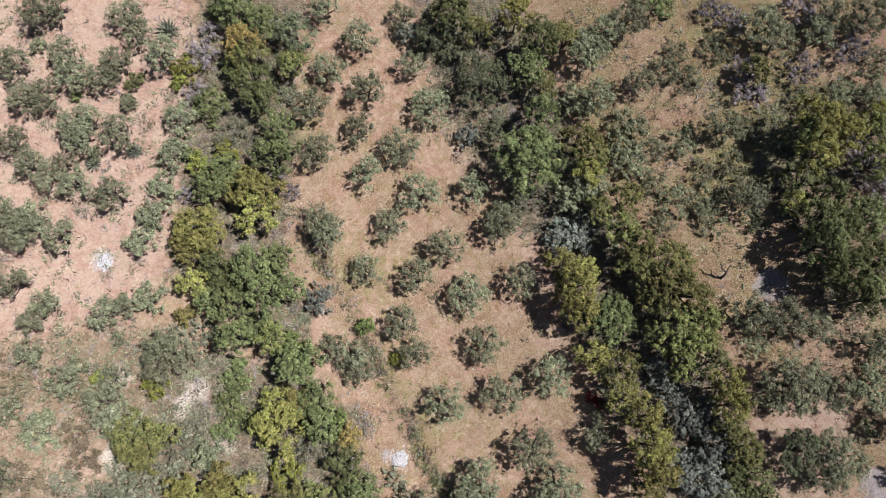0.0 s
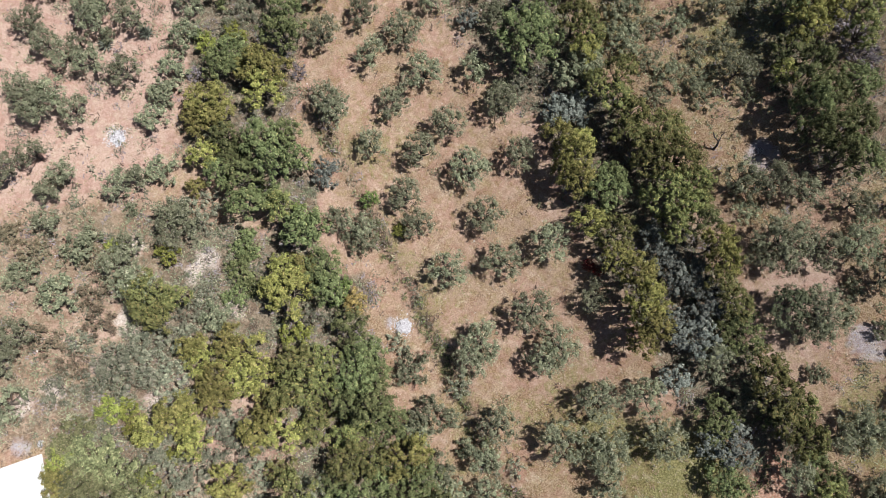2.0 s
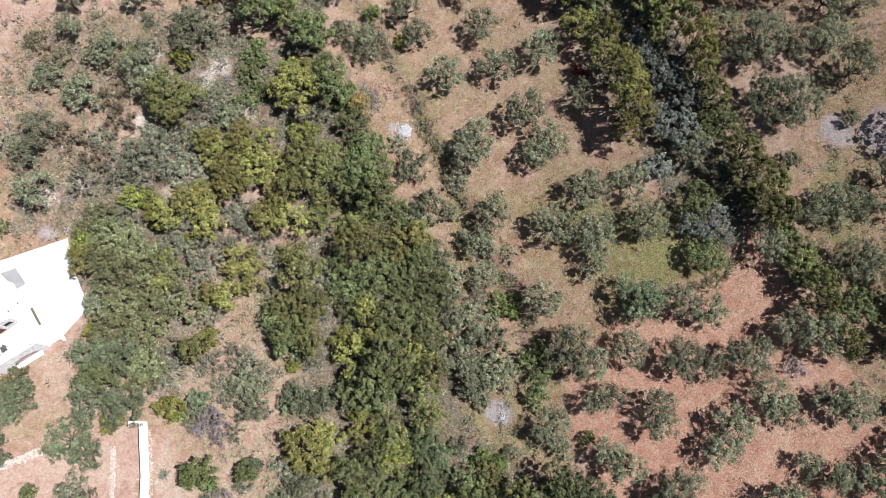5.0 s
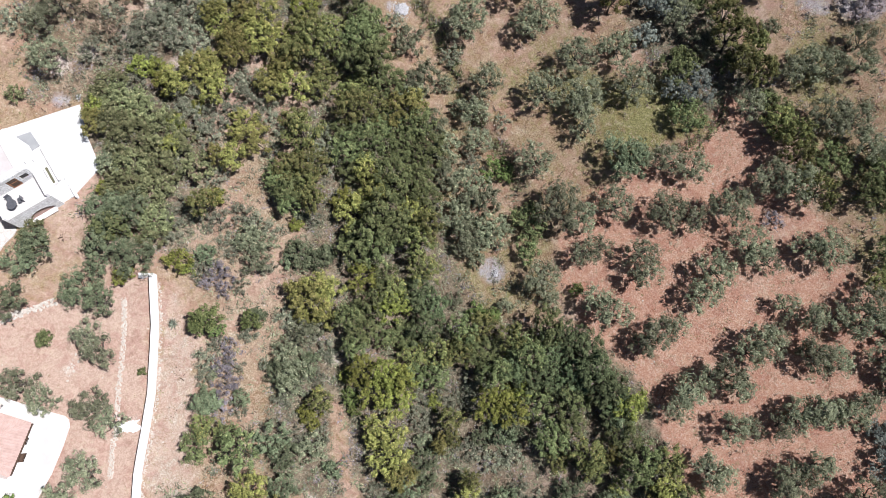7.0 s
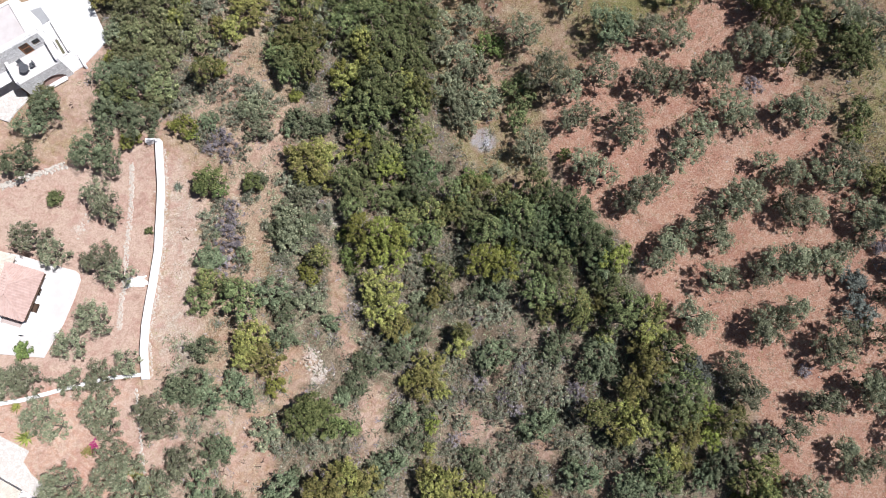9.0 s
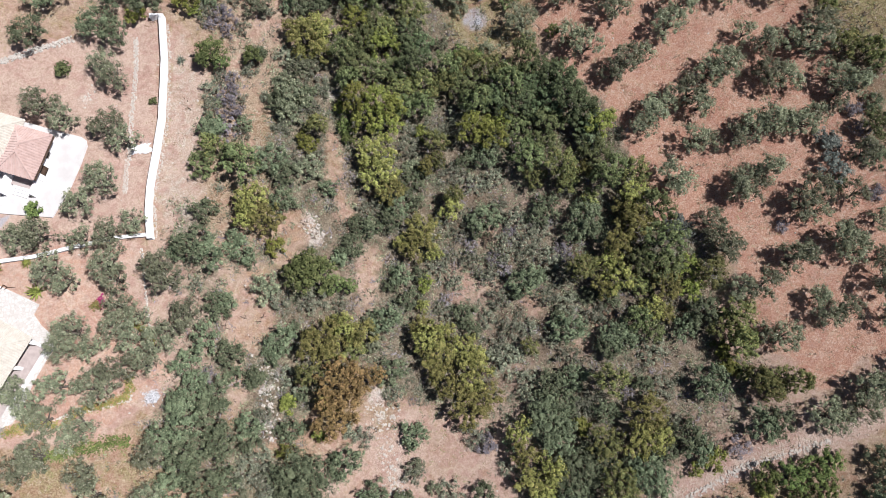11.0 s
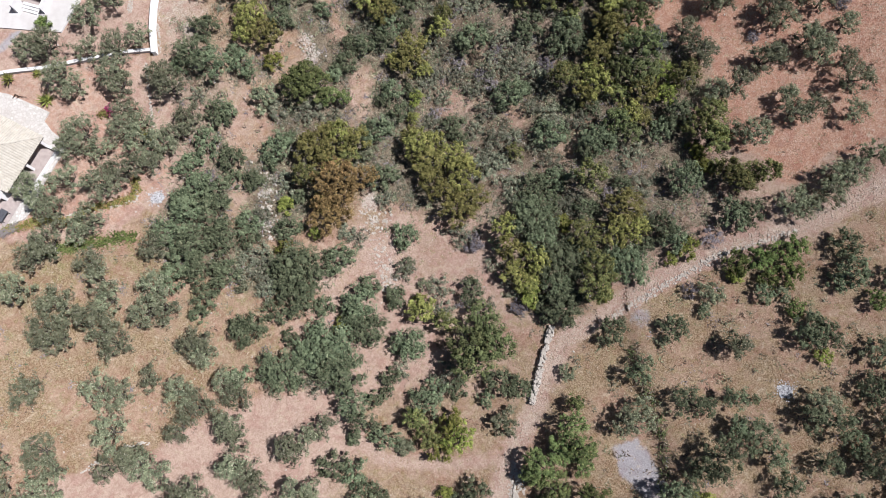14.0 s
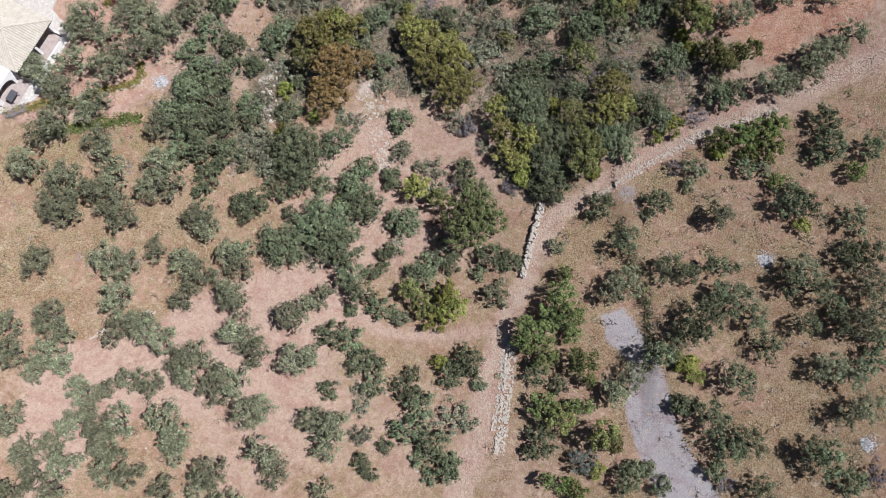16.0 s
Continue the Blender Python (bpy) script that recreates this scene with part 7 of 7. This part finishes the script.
scatter_stones("track_stones", "rough pinkish paving stones of an old mule track", TRACK_STONE, [TRACK], 3600, 1.2, 0.08, 0.28, 21)
scatter_stones("track_stones", "pale kerb stones along the track", PALE_STONE, [[(43.4, -86.8), (35.0, -89.3), (28.4, -92.7), (22.4, -96.2)], [(10.5, -112.6), (10.0, -116.4), (9.5, -120.3)] + [(9.7, -119.9), (8.6, -123.8)]], 800, 0.4, 0.15, 0.4, 22)
scatter_stones("field_stones", "pale limestone rubble on a bare bank", PALE_STONE, [[(-14.4, -60.6), (-12.3, -64.0)], [(-18.9, -76.3), (-17.9, -86.6)], [(-6.1, -83.2), (-3.3, -94.2)], [(-7.1, -82.2), (-3.8, -84.1)], [(-41.0, -46.0), (-40.2, -46.2)]], 540, 1.4, 0.12, 0.5, 23)


# ---- ash heaps where prunings were burnt ----
def ash_heap(at, r, tall, label, seed):
    rng = random.Random(seed)
    x0, y0 = at
    h = thing("ash_heap", label, "ash heap", (x0, y0, height(x0, y0)), 0, "ash heaps")
    v, f, n = [], [], 28
    rings = [(0.8, -0.06), (0.6, 0.2), (0.4, 0.6), (0.15, 0.9)]
    for k, up in rings:
        for i in range(n):
            a = 2 * math.pi * i / n
            w = 1 + 0.5 * noise.noise((math.cos(a) * 2 + seed, math.sin(a) * 2, k * 3))
            v.append((r * k * w * math.cos(a), r * k * w * math.sin(a), tall * up * rng.uniform(0.7, 1.2)))
    v.append((0, 0, tall))
    for j in range(3):
        f += [(j * n + i, j * n + (i + 1) % n, (j + 1) * n + (i + 1) % n, (j + 1) * n + i) for i in range(n)]
    f += [(3 * n + i, 3 * n + (i + 1) % n, 4 * n) for i in range(n)]
    mesh_object("ash", v, f, ASH_WHITE, h, smooth=True)
    v, f = [], []
    for _ in range(int(170 * r)):
        a, d = rng.uniform(0, 6.283), r * abs(rng.gauss(0.6, 0.35))
        x, y = d * math.cos(a), d * math.sin(a)
        stone(v, f, (x, y, height(x0 + x, y0 + y) - height(x0, y0) + max(0, tall * (0.9 - d / r))), rng.uniform(0.07, 0.2), rng)
    tagged(mesh_object("ash_layer", v, f, ASH_WHITE, h), "white flakes of ash", kind="stuff")
    v, f = [], []
    for _ in range(26):
        a, d = rng.uniform(0, 6.28), r * rng.uniform(0.1, 1.0)
        p, q = Vector((d * math.cos(a), d * math.sin(a), tall * (1 - d / r) + 0.04)), rng.uniform(0, 6.28)
        tube(v, f, [p, p + Vector((math.cos(q), math.sin(q), 0.1)) * rng.uniform(0.1, 0.3)], [0.02, 0.012], 5)
    tagged(mesh_object("charred_twigs", v, f, ASH_DARK, h), "charred twig ends", kind="stuff")


for i, (x, y, r) in enumerate([(-37.1, 18.8, 1.25), (-4.9, -2.0, 1.2), (40.9, -104.9, 1.1), (49.8, -125.8, 0.95), (-31.3, -81.4, 1.0)]):
    ash_heap((x, y), r, 0.22, "heap of white ash from burnt prunings on dry ground", 40 + i)
for i, (x, y, r) in enumerate([(34.5, 16.2, 0.45), (6.4, -35.3, 0.5), (-42.4, -14.7, 0.35)]):
    ash_heap((x, y), r, 0.15, "small pale heap of ash on scorched ground", 60 + i)


# ---- what nobody could count: dry grass, low scrub, weeds, pebbles ----
def scatter(count, share, seed):
    """Points on the ground, kept where share(red, straw, litter, chalk, green, ash) is high."""
    rng = np.random.default_rng(seed)
    x, y = rng.uniform(-60, 60, count), rng.uniform(-150, 52, count)
    (red, straw, litter), (chalk, green, ash) = covers(x, y)
    keep = rng.random(count) < share(red, straw, litter, chalk, green, ash) * (0.45 + 1.1 * np.clip(ripple(x, y, 0.35, seed), -0.4, 0.6))
    keep &= ~((inside(x, y, YARDS[0]) > -0.3) | (inside(x, y, YARDS[1]) > -0.3) | (inside(x, y, YARDS[2]) > -0.3))
    return [(a, b, height(a, b)) for a, b in zip(x[keep], y[keep])]


YARDS = [[(v.co.x, v.co.y) for v in list(o.data.vertices)[: len(o.data.vertices) // 2]] for o in scene.objects if o.name.startswith(("courtyard", "terrace_paving"))]


def tufts(name, spots, material, blades, tall, wide, label, category, seed, flat=0.6):
    rng = random.Random(seed)
    v, f = [], []
    for x, y, z in spots:
        k = rng.uniform(0.6, 1.4)
        for _ in range(blades):
            a, lean = rng.uniform(0, 6.283), rng.uniform(0.2, flat)
            dx, dy = math.cos(a), math.sin(a)
            ox, oy = x + rng.gauss(0, wide), y + rng.gauss(0, wide)
            l, w = tall * k * rng.uniform(0.6, 1.3), 0.035 + 0.05 * rng.random()
            b = len(v)
            v += [(ox - dy * w, oy + dx * w, z - 0.02), (ox + dy * w, oy - dx * w, z - 0.02), (ox + dx * l * lean * 1.6, oy + dy * l * lean * 1.6, z + l * (1.15 - lean))]
            f.append((b, b + 1, b + 2))
    tagged(mesh_object(name, v, f, material), label, category, kind="stuff")


STRAW = leaf_material("dry_straw", (0.36, 0.26, 0.16), (0.62, 0.49, 0.33), (0.70, 0.61, 0.46), 0.2, 0.3)
WEED = leaf_material("dull_weed", (0.16, 0.17, 0.065), (0.37, 0.37, 0.17), (0.45, 0.40, 0.23), 0.25, 0.3)
BROWN_TWIG = leaf_material("brown_twig", (0.10, 0.07, 0.05), (0.26, 0.20, 0.15), (0.34, 0.28, 0.22), 0.2, 0.1)
tufts("dry_grass", scatter(150000, lambda r, s, l, c, g, a: 0.95 * s * (1 - l) * (1 - a) + 0.16 * r + 0.03, 11), STRAW, 4, 0.22, 0.12, "dry straw-coloured grass tufts between the trees", "grass", 31, 0.9)
tufts("green_weeds", scatter(110000, lambda r, s, l, c, g, a: 0.75 * g * (1 - a), 12), WEED, 4, 0.2, 0.14, "dull green weeds and grass", "weeds", 32, 0.9)
tufts("low_scrub", scatter(150000, lambda r, s, l, c, g, a: 0.5 * l * (1 - a), 13), LEAF["grey"], 9, 0.42, 0.22, "low grey-green garrigue scrub under the bushes", "scrub", 33, 0.8)
tufts("low_scrub", scatter(150000, lambda r, s, l, c, g, a: 0.42 * l * (1 - a), 19), LEAF["pale"], 9, 0.40, 0.24, "low dull green scrub under the bushes", "scrub", 38, 0.8)
tufts("dead_brush", scatter(60000, lambda r, s, l, c, g, a: 0.5 * l + 0.06 * s, 14), BROWN_TWIG, 7, 0.4, 0.2, "dead brown brushwood and twigs", "brushwood", 34, 0.85)
tufts("mauve_brush", scatter(60000, lambda r, s, l, c, g, a: 0.42 * l, 15), LEAF["purple"], 8, 0.42, 0.22, "dry greyish mauve brushwood", "brushwood", 35, 0.85)

rng_bank = random.Random(8)
bank_spots = [(x + rng_bank.gauss(0, 0.45), y + rng_bank.gauss(0, 0.45), 0) for x, y, _, _ in spread_along(BANK, 0.05) if noise.noise((x * 0.35, y * 0.35, 2.0)) > -0.05]
for line in (TERRACE, PLOT_EDGE):
    bank_spots += [(x + rng_bank.gauss(0, 0.35), y + rng_bank.gauss(0, 0.35), 0) for x, y, _, _ in spread_along(line, 0.05)]
tufts("bank_growth", [(x, y, height(x, y)) for x, y, _ in bank_spots[::3]], BROWN_TWIG, 8, 0.45, 0.2, "dry grass and scrub overhanging a terrace bank", "scrub", 36, 0.8)
tufts("bank_growth", [(x, y, height(x, y)) for x, y, _ in bank_spots[::5]], LEAF["dark"], 9, 0.5, 0.22, "green growth along a terrace bank", "scrub", 37, 0.8)


def mounds(name, spots, material, leaves, label, seed):
    """Low rounded scrub: small heaps of sprigs."""
    rng = random.Random(seed)
    v, f = [], []
    for x, y, z in spots:
        r = rng.uniform(0.4, 0.95)
        for _ in range(int(leaves * r)):
            o = Vector((rng.gauss(0, 1), rng.gauss(0, 1), abs(rng.gauss(0.3, 0.9)))).normalized()
            k = rng.uniform(0.75, 1.1)
            leaf(v, f, Vector((x + o.x * r * k, y + o.y * r * k, z + o.z * r * 0.75 * k)), o, rng.uniform(0.2, 0.42), rng.uniform(0.07, 0.15), rng, 0.6)
    tagged(mesh_object(name, v, f, material), label, "scrub", kind="stuff")


mounds("scrub_mounds", scatter(15000, lambda r, s, l, c, g, a: 1.0 * l * (1 - a), 41), LEAF["grey"], 62, "rounded grey-green mounds of low scrub", 51)
mounds("scrub_mounds", scatter(6500, lambda r, s, l, c, g, a: 0.8 * l * (1 - a) + 0.12 * g, 42), LEAF["pale"], 60, "rounded dull green mounds of low scrub", 52)
mounds("scrub_mounds", scatter(3500, lambda r, s, l, c, g, a: 0.8 * l * (1 - a), 43), LEAF["purple"], 62, "rounded mauve-grey mounds of leafless scrub", 53)


def pebbles():
    rng = random.Random(77)
    v, f = [], []
    for x, y, z in scatter(9000, lambda r, s, l, c, g, a: 0.28 + 0.6 * c + 0.2 * r, 16):
        stone(v, f, (x, y, z + 0.02), 0.08 + 0.22 * rng.random() ** 3, rng)
    tagged(mesh_object("pebbles", v, f, PALE_STONE), "pale pebbles and small stones on the ground", "stones", kind="stuff")


pebbles()


def vines(line, wide, material, label, seed):
    """A low row of leafy vines along a line."""
    rng = random.Random(seed)
    v, f = [], []
    for x, y, nx, ny in spread_along(line, 0.06):
        off = rng.gauss(0, 0.4) * wide
        x, y = x + nx * off, y + ny * off
        k = (0.65 + 0.7 * noise.noise((x * 0.9, y * 0.9, seed))) * math.sqrt(max(0.1, 1 - (off / wide) ** 2))
        for _ in range(11):
            o = Vector((rng.gauss(0, 1), rng.gauss(0, 1), abs(rng.gauss(0.4, 0.8)))).normalized()
            leaf(v, f, Vector((x + rng.gauss(0, 0.18), y + rng.gauss(0, 0.18), height(x, y) + rng.uniform(0.05, 0.6) * k)), o, rng.uniform(0.16, 0.32), rng.uniform(0.12, 0.22), rng, 0.6)
    tagged(mesh_object("low_vines", v, f, material), label, "vines", kind="stuff")


VINE = leaf_material("vine_leaf", (0.15, 0.15, 0.04), (0.42, 0.38, 0.15), (0.45, 0.24, 0.13), 0.2, 0.4)
vines([(-33.8, -78.9), (-33.8, -80.9), (-34.5, -81.7), (-36.2, -82.2), (-38.0, -82.6), (-39.3, -83.1), (-40.4, -84.5)], 0.5, VINE, "low yellow-green and reddish vines along a stone edging", 61)
vines([(-41.0, -84.5), (-42.2, -84.2), (-43.9, -84.5), (-46.2, -85.1), (-49.1, -85.7)], 0.6, VINE, "low yellow-green vines below the paved terrace", 62)
vines([(-33.2, -86.1), (-35.2, -86.4), (-37.1, -86.7), (-39.2, -87.1), (-41.0, -87.6), (-43.4, -88.1)], 0.9, LEAF["green"], "long low green row of vines in the garden", 63)
vines([(-33.5, -73.2), (-32.4, -74.1), (-31.7, -74.9), (-31.1, -76.2)], 0.4, VINE, "low vines over the curved edging", 64)
vines([(-38.6, -71.2), (-38.1, -70.8), (-37.7, -71.4)], 0.4, VINE, "yellow-green ground creeper", 65)
FLOWER = leaf_material("magenta_flower", (0.35, 0.03, 0.10), (0.60, 0.08, 0.24), (0.62, 0.16, 0.30), 0.2, 0.3)
vines([(-37.6, -70.2), (-37.5, -71.0)], 0.3, FLOWER, "small bush of magenta flowers in the garden", 66)


def crumpled_sheet(ring_at, turn, long, deep):
    """A pale sheet thrown over a low heap."""
    x0, y0, _ = ring_at
    s = thing("ground_sheet", "crumpled white sheet over a low heap", "sheet", (x0, y0, height(x0, y0)), turn)
    v, f, nx, ny = [], [], 22, 12
    for j in range(ny + 1):
        for i in range(nx + 1):
            u, w = i / nx * 2 - 1, j / ny * 2 - 1
            k = 0.9 + 0.6 * noise.noise((u * 1.1, w * 1.1, 5.0)) + 0.2 * noise.noise((u * 4, w * 4, 8.0))
            edge = max(0.0, 1 - max(abs(u), abs(w)) ** 4)
            v.append((u * long / 2 * k, w * deep / 2 * k, 0.03 + edge * (0.22 + 0.2 * noise.noise((u * 2.5, w * 2.0, 1.0)) + 0.06 * noise.noise((u * 7, w * 7, 2.0)))))
    f = [(j * (nx + 1) + i, j * (nx + 1) + i + 1, (j + 1) * (nx + 1) + i + 1, (j + 1) * (nx + 1) + i) for j in range(ny) for i in range(nx)]
    mesh_object("sheet", v, f, WHITE, s, smooth=True)


crumpled_sheet((-34.2, -52.4, 1), 8, 2.7, 1.3)


# ---- the porch table and the heap of cut branches below the paved terrace ----
def porch_table(at, turn):
    p = thing("porch_table", "dark blue-grey rectangular table on the porch", "table", at, turn)
    boxes("tabletop", [(-0.7, 0.7, -0.45, 0.45, 0.68, 0.74)], GREY_PLASTIC, p)
    for x in (-0.62, 0.56):
        for y in (-0.38, 0.32):
            boxes("leg", [(x, x + 0.06, y, y + 0.06, 0, 0.68)], GREY_PLASTIC, p)


porch_table(tuple(pose(-46.85, -81.65, 0, 0, 0, 62.7) @ Vector((-2.6, 0.1, -1.445))), 62.7)


def branch_heap(line, label, seed):
    rng = random.Random(seed)
    v, f = [], []
    spots = list(spread_along(line, 0.05))
    for _ in range(150):
        x, y, nx, ny = rng.choice(spots)
        x, y = x + nx * rng.gauss(0, 0.3), y + ny * rng.gauss(0, 0.3)
        a, l = math.atan2(-nx, ny) + rng.gauss(0, 0.6), rng.uniform(0.4, 1.2)
        p = Vector((x, y, height(x, y) + rng.uniform(0.03, 0.4)))
        d = Vector((math.cos(a), math.sin(a), rng.uniform(-0.12, 0.12))) * l
        tube(v, f, [p - d * 0.5, p + Vector((0, 0, rng.uniform(-0.04, 0.06))), p + d * 0.5], [0.035, 0.028, 0.012], 5)
    tagged(mesh_object("branch_heap", v, f, DRY_WOOD), label, "branches", kind="stuff")


DRY_WOOD = plain_material("dry_grey_wood", (0.24, 0.20, 0.19), (0.42, 0.37, 0.36), 4.0, 0.9, 0.5)
branch_heap([(-48.7, -86.1), (-47.9, -85.7), (-46.8, -85.1)], "heap of cut dry grey branches below the terrace", 71)


# ---- odds and ends: a dead forked trunk, a bent dark branch, a white boulder, a patch of red weeds ----
def dead_wood(name, label, at, turn, limbs, material):
    x, y = at
    d = thing(name, label, "dead wood", (x, y, height(x, y)), turn)
    for points, thick in limbs:
        v, f = [], []
        tube(v, f, [Vector(p) for p in points], [thick * (1 - 0.2 * i) for i in range(len(points))], 6)
        mesh_object("limb", v, f, material, d)


dead_wood("dead_trunk", "blackened forked trunk of a dead tree in dry grass", (29.6, 16.6), 0,
          [([(0, 0, -0.3), (0.1, 0.1, 0.9), (0.05, 0.3, 1.7), (0.3, 0.9, 2.3)], 0.16), ([(0.05, 0.3, 1.6), (-0.5, 0.6, 2.1), (-0.7, 1.1, 2.3)], 0.1)], ASH_DARK)
dead_wood("bent_branch", "bent dark dry branch lying on garden soil", (-48.2, -69.0), 20,
          [([(-0.9, -0.1, 0.05), (-0.2, 0.35, 0.35), (0.1, 0.0, 0.25), (0.9, -0.35, 0.08)], 0.08), ([(0.1, 0.0, 0.25), (-0.5, -0.3, 0.1)], 0.06)], DARK_WOOD)
rng_boulder = random.Random(91)
v, f = [], []
stone(v, f, (0, 0, 0.18), 0.62, rng_boulder)
boulder = thing("white_boulder", "single whitewashed boulder beside the gravel courtyard", "boulder", (-40.0, -14.8, height(-40.0, -14.8)))
mesh_object("rock", v, f, WHITE, boulder)
RED_WEED = leaf_material("red_weed", (0.22, 0.05, 0.03), (0.42, 0.12, 0.08), (0.40, 0.22, 0.14), 0.2, 0.3)
vines([(15.4, 4.6), (16.2, 3.8), (17.0, 3.5)], 0.6, RED_WEED, "low patch of red weeds at the foot of the trees", 67)
